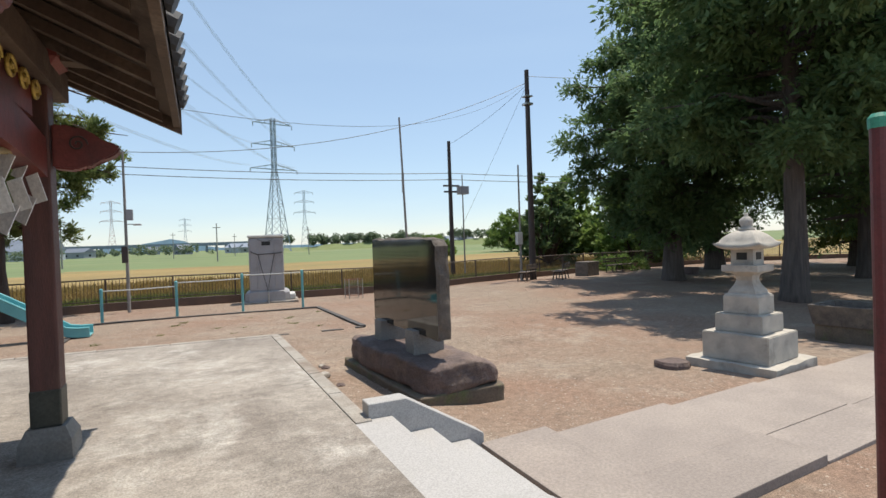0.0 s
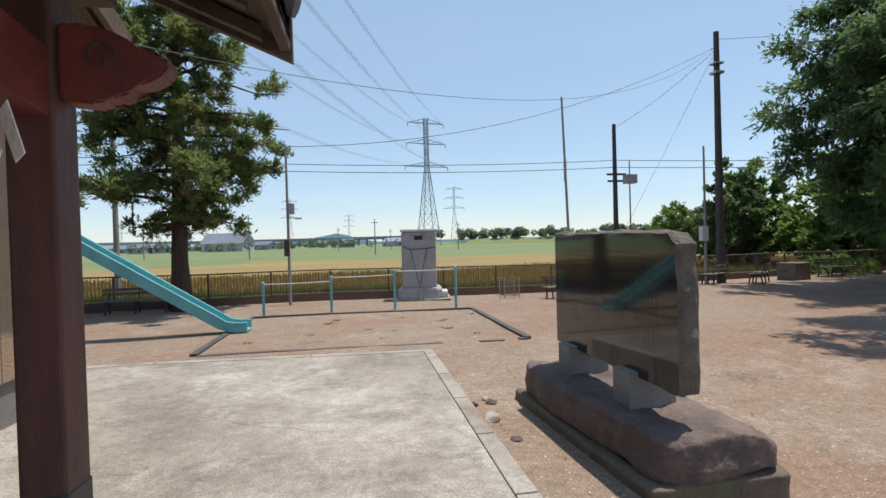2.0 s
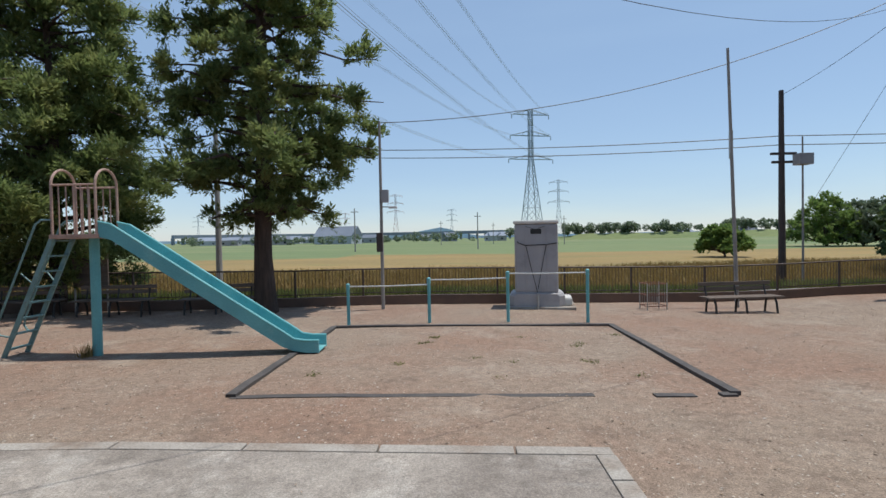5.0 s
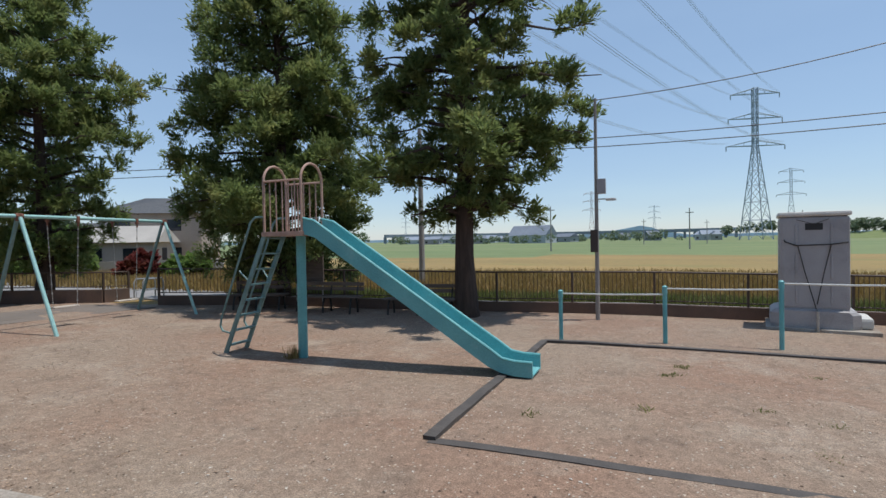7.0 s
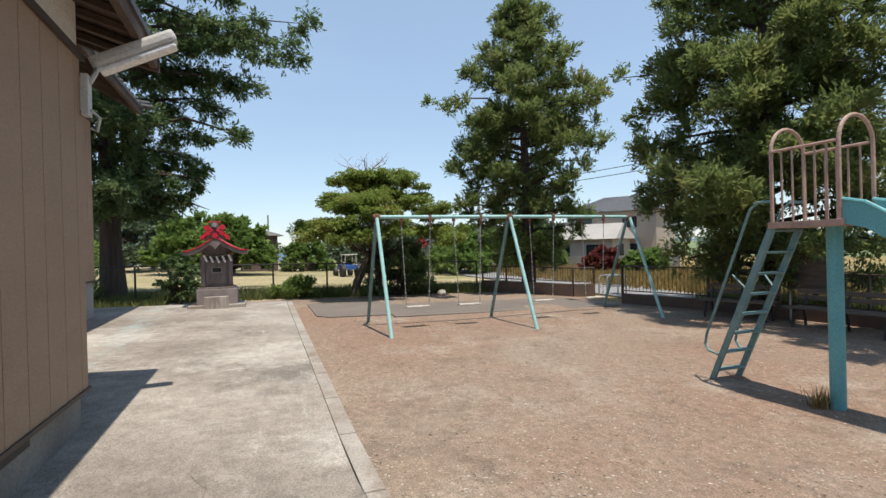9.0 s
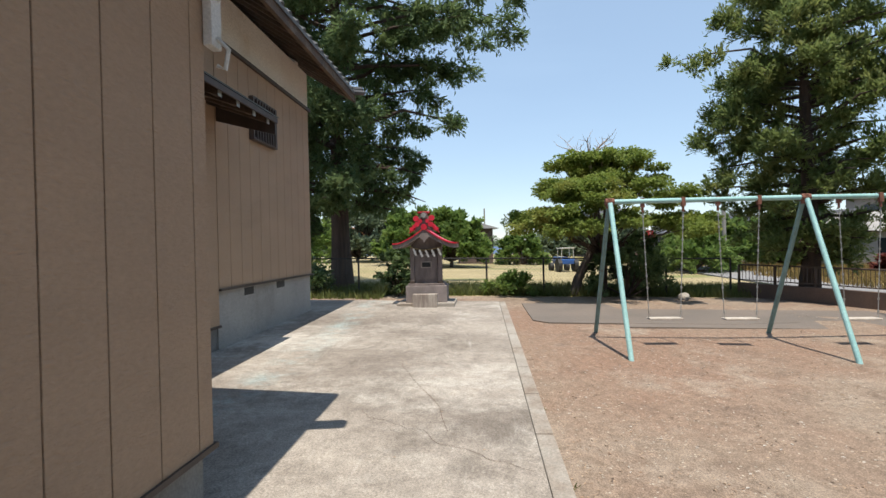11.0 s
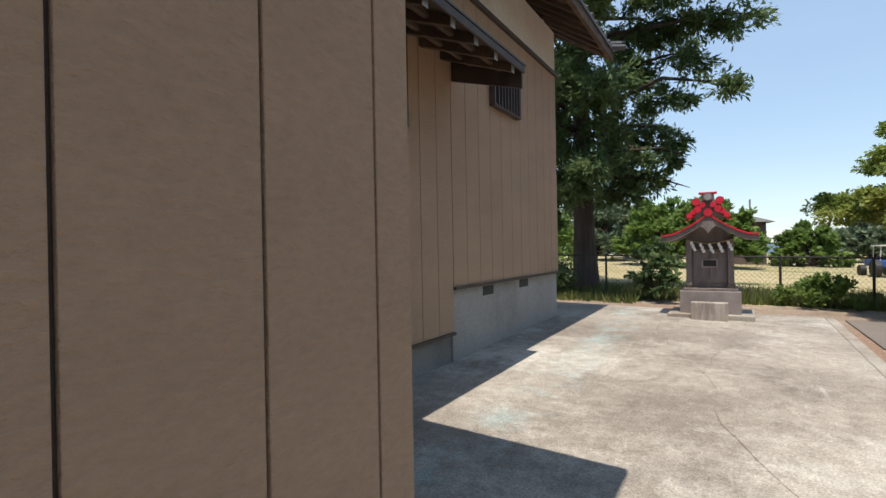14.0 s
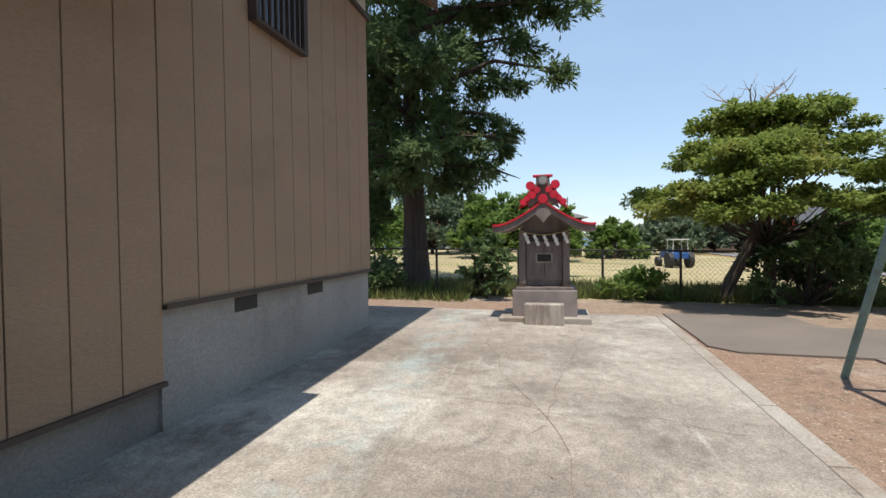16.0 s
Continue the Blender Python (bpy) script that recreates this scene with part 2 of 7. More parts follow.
M_REDWOOD = material("red_lacquered_wood", (0.20, 0.045, 0.035), (0.13, 0.032, 0.028), 3, 40, 0.55, 0.3, stain=(0.10, 0.04, 0.035), stain_scale=3, stain_at=(0.5, 0.75))
M_POSTWOOD = material("dark_red_post_wood", (0.13, 0.05, 0.04), (0.085, 0.036, 0.03), 4, 60, 0.6, 0.3, stretch=(3, 3, 0.4), stain=(0.16, 0.085, 0.06), stain_scale=3, stain_at=(0.52, 0.75))
M_COPPER = material("dark_iron_band", (0.09, 0.09, 0.075), (0.06, 0.06, 0.05), 8, 60, 0.5, 0.1, metal=0.5)
M_GOLD = material("gold_carving", (0.55, 0.40, 0.10), (0.40, 0.28, 0.07), 9, 60, 0.45, 0.3, metal=0.4)
M_TILE = material("grey_roof_tile", (0.09, 0.092, 0.096), (0.06, 0.062, 0.066), 4, 50, 0.6, 0.2)
M_PAPER = material("white_paper", (0.85, 0.85, 0.84), (0.80, 0.80, 0.79), 5, 40, 0.8, 0.05)
M_ROPE = material("straw_rope", (0.42, 0.32, 0.16), (0.32, 0.24, 0.12), 30, 90, 0.9, 0.3)
M_TEAL = material("faded_teal_paint", (0.14, 0.42, 0.44), (0.11, 0.35, 0.38), 2.5, 60, 0.5, 0.1, stain=(0.24, 0.46, 0.46), stain_scale=2.2, stain_at=(0.55, 0.8))
M_TEALDARK = material("dark_worn_teal_steel", (0.17, 0.30, 0.30), (0.12, 0.22, 0.22), 6, 60, 0.55, 0.2, stain=(0.14, 0.10, 0.08), stain_scale=9, stain_at=(0.6, 0.75))
M_CREAM = material("faded_pink_steel", (0.45, 0.30, 0.24), (0.36, 0.24, 0.19), 8, 60, 0.5, 0.2, stain=(0.24, 0.13, 0.09), stain_scale=12, stain_at=(0.58, 0.75))
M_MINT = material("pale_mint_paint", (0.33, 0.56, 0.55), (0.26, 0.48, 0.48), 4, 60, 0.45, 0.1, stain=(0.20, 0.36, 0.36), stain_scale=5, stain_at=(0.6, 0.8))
M_RUST = material("rusty_joint", (0.22, 0.09, 0.06), (0.15, 0.065, 0.045), 12, 70, 0.8, 0.4)
M_STEEL = material("galvanised_steel", (0.45, 0.45, 0.44), (0.36, 0.36, 0.35), 12, 70, 0.45, 0.1, metal=0.6)
M_BARMETAL = material("worn_bar_steel", (0.62, 0.62, 0.58), (0.5, 0.5, 0.47), 10, 70, 0.35, 0.05, metal=0.5)
M_SEAT = material("worn_white_seat", (0.55, 0.50, 0.44), (0.42, 0.37, 0.32), 6, 60, 0.7, 0.2)
M_FENCE = material("brown_fence_paint", (0.085, 0.055, 0.04), (0.06, 0.04, 0.03), 5, 60, 0.6, 0.15, stain=(0.14, 0.07, 0.04), stain_scale=8, stain_at=(0.6, 0.75))
M_FENCEBASE = material("fence_foot_wall", (0.15, 0.095, 0.07), (0.11, 0.075, 0.06), 1.5, 40, 0.92, 0.4)
M_BLACKSTEEL = material("black_fence_steel", (0.022, 0.022, 0.022), (0.03, 0.028, 0.026), 8, 60, 0.5, 0.1)
M_MESH = material("chain_wire", (0.10, 0.12, 0.11), (0.08, 0.09, 0.085), 8, 60, 0.5, 0.0, metal=0.3)
M_PLASTICGREY = material("grey_plastic", (0.36, 0.35, 0.36), (0.31, 0.30, 0.31), 1.5, 60, 0.55, 0.1, stain=(0.25, 0.245, 0.25), stain_scale=1.5, stain_at=(0.55, 0.8))
M_PLASTICPALE = material("pale_plastic_roof", (0.60, 0.58, 0.55), (0.5, 0.49, 0.46), 3, 60, 0.5, 0.1)
M_BLACK = material("black_rubber", (0.015, 0.015, 0.015), (0.022, 0.022, 0.022), 8, 60, 0.6, 0.1)
M_EDGING = material("dark_plastic_edging", (0.055, 0.05, 0.048), (0.085, 0.075, 0.07), 4, 60, 0.8, 0.3)
M_BENCHWOOD = material("grey_bench_wood", (0.17, 0.13, 0.105), (0.11, 0.085, 0.07), 5, 60, 0.85, 0.3, stretch=(0.4, 3, 3))
M_POLEWOOD = material("dark_steel_pole", (0.07, 0.05, 0.045), (0.05, 0.038, 0.035), 3, 50, 0.7, 0.2)
M_POLECONC = material("concrete_pole", (0.30, 0.28, 0.26), (0.24, 0.225, 0.21), 2, 50, 0.85, 0.2)
M_WIRE = material("black_cable", (0.03, 0.03, 0.035), (0.04, 0.04, 0.045), 5, 40, 0.6, 0.0)
M_HIGHWIRE = material("aluminium_conductor", (0.30, 0.34, 0.40), (0.28, 0.32, 0.38), 5, 40, 0.6, 0.0)
# Distance haze is painted into both tower steels, bare and red-white.
M_PYLON = material("haze_tinted_pylon_steel", (0.30, 0.36, 0.43), (0.27, 0.33, 0.40), 0.2, 5, 0.7, 0.0)
M_PYLONRED = material("haze_tinted_red_white_steel", (0.48, 0.33, 0.34), (0.42, 0.38, 0.42), 0.05, 5, 0.7, 0.0)
M_SHRINEWOOD = material("grey_shrine_stone", (0.22, 0.18, 0.17), (0.15, 0.125, 0.12), 6, 60, 0.8, 0.3, stretch=(2, 2, 0.5))
M_SHRINEBASE = material("mauve_stone_base", (0.27, 0.23, 0.225), (0.21, 0.18, 0.175), 6, 90, 0.85, 0.3)
M_REDPAINT = material("bright_red_paint", (0.62, 0.02, 0.05), (0.48, 0.015, 0.035), 6, 60, 0.45, 0.1, stain=(0.30, 0.16, 0.15), stain_scale=7, stain_at=(0.6, 0.75))
M_OFFERWOOD = material("worn_offertory_stone", (0.40, 0.36, 0.32), (0.22, 0.18, 0.16), 5, 50, 0.85, 0.3, stretch=(1, 3, 0.5))
M_BARK = material("cedar_bark", (0.10, 0.068, 0.052), (0.06, 0.042, 0.034), 3, 30, 0.95, 0.9, stretch=(4, 4, 0.5), dist=0.03)
M_BARKGREY = material("grey_bark", (0.16, 0.13, 0.115), (0.10, 0.08, 0.07), 3, 30, 0.95, 0.9, stretch=(5, 5, 0.4), dist=0.03)
M_DEADWOOD = material("bare_dead_wood", (0.42, 0.33, 0.27), (0.33, 0.26, 0.21), 4, 40, 0.9, 0.3)
M_CEDAR = leaf_material("cedar_leaves", (0.13, 0.185, 0.066), (0.225, 0.28, 0.098), (0.275, 0.275, 0.10), 0.5)
M_CYPRESS = leaf_material("cypress_leaves", (0.085, 0.14, 0.062), (0.15, 0.22, 0.092), (0.19, 0.255, 0.105), 0.47)
M_DARKLEAF = leaf_material("dark_grove_leaves", (0.095, 0.165, 0.075), (0.16, 0.245, 0.10), (0.20, 0.28, 0.11), 0.55)
M_MAPLE = leaf_material("maple_leaves", (0.16, 0.23, 0.055), (0.25, 0.31, 0.075), (0.30, 0.29, 0.08), 0.48)
M_BUSH = leaf_material("bush_leaves", (0.12, 0.20, 0.05), (0.19, 0.28, 0.075), (0.24, 0.31, 0.09), 0.5)
# Leaf green paled and greyed so the colour itself carries the distance haze.
M_FARLEAF = leaf_material("haze_paled_leaves", (0.13, 0.175, 0.11), (0.16, 0.21, 0.125), (0.18, 0.22, 0.14), 0.3)
M_REDLEAF = leaf_material("dark_red_leaves", (0.16, 0.045, 0.04), (0.24, 0.06, 0.05), (0.2, 0.09, 0.05), 0.4)
M_GRASS = leaf_material("weed_grass", (0.10, 0.13, 0.035), (0.17, 0.19, 0.06), (0.24, 0.22, 0.09), 0.35)
M_STRAW = leaf_material("ripe_wheat", (0.25, 0.17, 0.06), (0.31, 0.215, 0.08), (0.20, 0.165, 0.055), 0.3)
M_WHEAT = material("wheat_field", (0.27, 0.185, 0.065), (0.215, 0.155, 0.055), 0.08, 3.0, 0.95, 0.6, stain=(0.17, 0.165, 0.05), stain_scale=0.12, stain_at=(0.52, 0.72), stretch=(0.5, 1.6, 1))
M_GREENFIELD = material("green_field", (0.115, 0.165, 0.06), (0.17, 0.195, 0.08), 0.02, 0.6, 0.95, 0.3, stain=(0.24, 0.22, 0.11), stain_scale=0.02, stain_at=(0.58, 0.64), stretch=(0.25, 1.5, 1))
M_DRYGRASS = material("dry_grass_ground", (0.40, 0.325, 0.19), (0.31, 0.255, 0.13), 0.35, 9, 0.95, 0.7, stain=(0.19, 0.205, 0.07), stain_scale=0.22, stain_at=(0.52, 0.64), stretch=(1.6, 0.5, 1), grain=0.35)
M_ROAD = material("road_asphalt", (0.24, 0.235, 0.235), (0.20, 0.195, 0.195), 0.5, 40, 0.9, 0.2)
M_HOUSEWALL = material("cream_house_wall", (0.38, 0.32, 0.27), (0.33, 0.28, 0.24), 0.6, 20, 0.85, 0.1)
M_HOUSEPALE = material("pale_house_wall", (0.36, 0.34, 0.315), (0.31, 0.295, 0.275), 0.6, 20, 0.85, 0.1)
M_HOUSEDARK = material("brown_house_wall", (0.16, 0.11, 0.095), (0.12, 0.085, 0.075), 0.6, 20, 0.85, 0.1)
# Far houses and viaduct: a blue tint in the colours stands for haze.
M_FARWALL = material("haze_tinted_house_wall", (0.38, 0.40, 0.43), (0.30, 0.32, 0.35), 0.1, 2, 0.9, 0.0, rnd=0.25)
M_FARROOF = material("haze_tinted_roof", (0.20, 0.23, 0.28), (0.16, 0.19, 0.24), 0.1, 2, 0.8, 0.0, rnd=0.3)
M_VIADUCT = material("haze_tinted_concrete", (0.20, 0.24, 0.30), (0.17, 0.21, 0.27), 0.02, 1, 0.9, 0.0)
# Pale blue of the air haze is put straight into the mountain's colour.
M_MOUNTAIN = material("hazy_mountain", (0.46, 0.58, 0.74), (0.44, 0.56, 0.72), 0.001, 0.01, 1.0, 0.0, spec=0.0)
M_ORANGE = material("orange_roof", (0.60, 0.20, 0.07), (0.5, 0.17, 0.06), 0.5, 10, 0.7, 0.1)
M_BLUE = material("blue_tractor_paint", (0.03, 0.11, 0.36), (0.025, 0.09, 0.30), 4, 40, 0.35, 0.0)
M_SIGNRED = material("red_sign_paint", (0.45, 0.04, 0.04), (0.4, 0.035, 0.035), 4, 40, 0.5, 0.0)
M_GREENCAP = material("green_cap_plastic", (0.05, 0.30, 0.20), (0.04, 0.25, 0.17), 4, 40, 0.5, 0.0)
M_REDPOLE = material("dark_red_pole_paint", (0.16, 0.035, 0.035), (0.11, 0.028, 0.028), 3, 50, 0.5, 0.1)
M_WINDOW = bpy.data.materials.new("window_glass")
M_WINDOW.use_nodes = True
_p = M_WINDOW.node_tree.nodes["Principled BSDF"]
_p.inputs["Base Color"].default_value = (0.02, 0.025, 0.035, 1)
_p.inputs["Roughness"].default_value = 0.08
M_ENGRAVE = material("dull_engraving", (0.024, 0.022, 0.019), (0.030, 0.026, 0.023), 20, 80, 0.13, 0.0, spec=0.8)
M_SOLAR = material("solar_panel_glass", (0.10, 0.14, 0.22), (0.08, 0.12, 0.2), 0.5, 10, 0.2, 0.0)


# ---- building helpers ----
def thing(name, x=0.0, y=0.0, z=0.0, rz=0.0, label="", category="", group="", kind=""):
    e = new(name)
    e.matrix_world = pose(x, y, z, 0, 0, rz)
    e.empty_display_size = 0.1
    return tagged(e, label, category, group, kind)


def to_object(name, bm, mat, smooth=False):
    me = bpy.data.meshes.new(name)
    bmesh.ops.recalc_face_normals(bm, faces=bm.faces)
    if smooth:
        for f in bm.faces:
            f.smooth = True
    bm.to_mesh(me)
    bm.free()
    mats = mat if isinstance(mat, (list, tuple)) else [mat]
    for m in mats:
        me.materials.append(m)
    return new(name, me)


def part(name, bm, mat, parent, label="", smooth=False):
    ob = to_object(name, bm, mat, smooth)
    ob.parent = parent
    return tagged(ob, label)


def single(name, bm, mat, label, category, group="", kind="", smooth=False, at=None):
    ob = to_object(name, bm, mat, smooth)
    if at is not None:
        ob.matrix_world = at
    return tagged(ob, label, category, group, kind)


def box(bm, x0, y0, z0, x1, y1, z1, bevel=0.0, m=None):
    r = bmesh.ops.create_cube(bm, size=1.0)
    vs = r["verts"]
    bmesh.ops.scale(bm, vec=(x1 - x0, y1 - y0, z1 - z0), verts=vs)
    bmesh.ops.translate(bm, vec=((x0 + x1) / 2, (y0 + y1) / 2, (z0 + z1) / 2), verts=vs)
    if bevel:
        es = list({e for v in vs for e in v.link_edges})
        g = bmesh.ops.bevel(bm, geom=es, offset=bevel, segments=2, affect="EDGES", profile=0.6)
        vs = list({v for f in g["faces"] for v in f.verts})
    if m is not None:
        bmesh.ops.transform(bm, matrix=m, verts=vs)
    return vs


def rod(bm, a, b, r0, r1=None, seg=10, caps=True):
    a, b = Vector(a), Vector(b)
    d = b - a
    if d.length < 1e-6:
        return []
    m = Matrix.Translation((a + b) / 2) @ d.to_track_quat("Z", "Y").to_matrix().to_4x4()
    return bmesh.ops.create_cone(bm, cap_ends=caps, segments=seg, radius1=r0, radius2=r0 if r1 is None else r1, depth=d.length, matrix=m)["verts"]


def tube(bm, pts, r, seg=8, r1=None):
    """A round tube along a smooth run of points."""
    pts = [Vector(p) for p in pts]
    rings = []
    n = len(pts)
    up = Vector((0, 0, 1))
    prev = None
    for i, p in enumerate(pts):
        d = (pts[min(i + 1, n - 1)] - pts[max(i - 1, 0)]).normalized()
        if prev is None:
            side = d.cross(up if abs(d.z) < 0.9 else Vector((1, 0, 0))).normalized()
        else:
            side = (prev - d * prev.dot(d)).normalized()
        prev = side
        other = d.cross(side)
        rr = r if r1 is None else r + (r1 - r) * i / (n - 1)
        rings.append([bm.verts.new(p + (side * math.cos(2 * math.pi * k / seg) + other * math.sin(2 * math.pi * k / seg)) * rr) for k in range(seg)])
    for a, b in zip(rings, rings[1:]):
        for k in range(seg):
            bm.faces.new((a[k], a[(k + 1) % seg], b[(k + 1) % seg], b[k]))
    bm.faces.new(list(reversed(rings[0])))
    bm.faces.new(rings[-1])


def lathe(bm, profile, seg=24, square=False, x=0.0, y=0.0):
    """Turn a profile of (radius, z); square=True gives four-sided blocks."""
    rings = []
    for r, z in profile:
        if square:
            rings.append([bm.verts.new((x + sx * r, y + sy * r, z)) for sx, sy in ((1, 1), (-1, 1), (-1, -1), (1, -1))])
        else:
            rings.append([bm.verts.new((x + r * math.cos(2 * math.pi * k / seg), y + r * math.sin(2 * math.pi * k / seg), z)) for k in range(seg)])
    for a, b in zip(rings, rings[1:]):
        n = len(a)
        for k in range(n):
            bm.faces.new((a[k], a[(k + 1) % n], b[(k + 1) % n], b[k]))
    bm.faces.new(list(reversed(rings[0])))
    bm.faces.new(rings[-1])


def prism(bm, outline, z0, z1):
    lo = [bm.verts.new((x, y, z0)) for x, y in outline]
    hi = [bm.verts.new((x, y, z1)) for x, y in outline]
    n = len(outline)
    for k in range(n):
        bm.faces.new((lo[k], lo[(k + 1) % n], hi[(k + 1) % n], hi[k]))
    bm.faces.new(list(reversed(lo)))
    bm.faces.new(hi)


def plate(bm, outline, axis, a, b):
    """Extrude a 2D outline along an axis ('x' or 'y') from a to b."""
    def at(u, v, w):
        return (w, u, v) if axis == "x" else (u, w, v)
    lo = [bm.verts.new(at(u, v, a)) for u, v in outline]
    hi = [bm.verts.new(at(u, v, b)) for u, v in outline]
    n = len(outline)
    for k in range(n):
        bm.faces.new((lo[k], lo[(k + 1) % n], hi[(k + 1) % n], hi[k]))
    bm.faces.new(list(reversed(lo)))
    bm.faces.new(hi)


def arc(cx, cz, r, a0, a1, n=8):
    return [(cx + r * math.cos(radians(a0 + (a1 - a0) * i / n)), cz + r * math.sin(radians(a0 + (a1 - a0) * i / n))) for i in range(n + 1)]


def roughen(bm, amount, freq, seed=0.0):
    for v in bm.verts:
        n = noise.noise_vector(v.co * freq + Vector((seed, seed * 1.7, 0)))
        v.co += n * amount


def bm_new():
    return bmesh.new()


def ease(a, b, v):
    t = min(1.0, max(0.0, (v - a) / (b - a)))
    return t * t * (3 - 2 * t)


# ---- levels ----
def slab_z(x, y):
    return -0.0147 * x - 0.0218 * (y - 4.0)


def gz(x, y):
    """Height of the dirt yard and the fields."""
    xs, ys = min(18.0, max(-14.0, x)), min(20.0, max(-6.0, y))
    off = -0.36 - 0.07 * ease(0, -4, xs) - 0.15 * ease(3.0, 4.5, xs) * ease(8, 4, ys) + 0.2 * ease(9, 16, xs) * ease(10, 18, ys)
    return slab_z(xs, ys) + off - 0.25 * ease(20.5, 26, y)


FENCE_LINE = [(-13.5, 15.5), (-11.4, 16.6), (-6.3, 17.75), (-3.55, 18.25), (0.5, 18.75), (6.8, 19.2), (11.5, 19.6), (18.0, 20.7), (26.0, 23.0), (36.0, 21.0), (44.0, 14.0)]


def line_y(line, x):
    for (xa, ya), (xb, yb) in zip(line, line[1:]):
        if xa <= x <= xb:
            return ya + (yb - ya) * (x - xa) / (xb - xa)
    return line[0][1] if x < line[0][0] else line[-1][1]


# ---- ground: one sheet out to the horizon ----
def axis_steps(lo, hi, step, far):
    v, s, out = hi, step, []
    a = list(np.arange(lo, hi + 1e-6, step))
    while v < far:
        s *= 1.35
        v += s
        out.append(v)
    left = [lo - (o - hi) for o in out]
    return sorted(left) + a + out


GX, GY = axis_steps(-30, 40, 0.6, 3500), axis_steps(-8, 32, 0.6, 3500)
verts, faces, mats = [], [], []
for y in GY:
    for x in GX:
        r = noise.noise(Vector((x * 0.35, y * 0.35, 0))) * 0.025 + noise.noise(Vector((x * 1.3, y * 1.3, 4))) * 0.012
        verts.append((x, y, gz(x, y) + r * ease(200, 60, abs(x) + abs(y))))
W = len(GX)
for j in range(len(GY) - 1):
    for i in range(W - 1):
        faces.append((j * W + i, j * W + i + 1, (j + 1) * W + i + 1, (j + 1) * W + i))
        cx, cy = (GX[i] + GX[i + 1]) / 2, (GY[j] + GY[j + 1]) / 2
        if cx < -18.6:
            m = 3 if cy < 17 and cx > -140 else (1 if cy < 60 and cx > -70 else 2)
        elif cx < -13.5 and cy > 15.2:
            m = 1 if cy < 70 else 2
        elif cy > line_y(FENCE_LINE, cx) + 0.3:
            m = 1 if cy < 82 else 2
        else:
            m = 0
        mats.append(m)
me = bpy.data.meshes.new("ground")
me.from_pydata(verts, [], faces)
for m in (M_DIRT, M_WHEAT, M_GREENFIELD, M_DRYGRASS):
    me.materials.append(m)
me.polygons.foreach_set("material_index", mats)
me.polygons.foreach_set("use_smooth", [True] * len(mats))
tagged(new("ground", me), "packed brown dirt yard running out into wheat and green fields", "ground", kind="structure")


def sheet(name, outline_fn, xs, mat, label, category, lift=0.0, thick=0.12, zfn=slab_z, kind="structure"):
    """A flat slab laid on a sloping level between y0(x) and y1(x)."""
    bm = bm_new()
    rows = []
    for x in xs:
        y0, y1 = outline_fn(x)
        n = max(2, int(abs(y1 - y0) / 0.8) + 1)
        rows.append([bm.verts.new((x, y0 + (y1 - y0) * k / (n - 1), zfn(x, y0 + (y1 - y0) * k / (n - 1)) + lift)) for k in range(n)])
    for a, b in zip(rows, rows[1:]):
        if len(a) == len(b):
            for k in range(len(a) - 1):
                bm.faces.new((a[k], b[k], b[k + 1], a[k + 1]))
        else:
            bm.faces.new(a[::-1] + b)
    g = bmesh.ops.extrude_face_region(bm, geom=list(bm.faces))
    bmesh.ops.translate(bm, vec=(0, 0, -thick), verts=[v for v in g["geom"] if isinstance(v, bmesh.types.BMVert)])
    return single(name, bm, mat, label, category, kind=kind)


# concrete apron round the hall
def kerb_y(x):
    return 6.02 + 0.26 * ease(-4.0, -0.6, x)


sheet("pavement", lambda x: (-6.0, kerb_y(x) - 0.125), list(np.linspace(-13.4, 2.395, 40)), M_CONCRETE, "weathered pale concrete apron round the shrine hall", "pavement", thick=0.6)


def kerbs():
    """Kerb stones along the edge of the apron, one piece each."""
    root = thing("kerb", label="pale concrete kerb stones edging the concrete apron", category="kerb", kind="structure")
    xs = np.arange(-13.4, 2.2, 0.9)
    for x in xs:
        x1 = min(2.52, x + 0.885)
        bm = bm_new()
        vs = box(bm, x, -0.06, -0.5, x1, 0.06, 0.005, 0.008)
        for v in vs:
            v.co.y += kerb_y(v.co.x) - 0.06
            v.co.z += slab_z(v.co.x, 6.1)
        part("kerb_stone", bm, M_KERB, root)
    for y in np.arange(-5.9, 5.9, 0.9):
        if -0.35 < y + 0.45 < 1.3:
            continue
        bm = bm_new()
        vs = box(bm, 2.40, y, -0.6, 2.525, min(kerb_y(2.3) - 0.125, y + 0.885), 0.005, 0.008)
        for v in vs:
            v.co.z += slab_z(2.3, v.co.y)
        part("kerb_stone", bm, M_KERB, root)


kerbs()


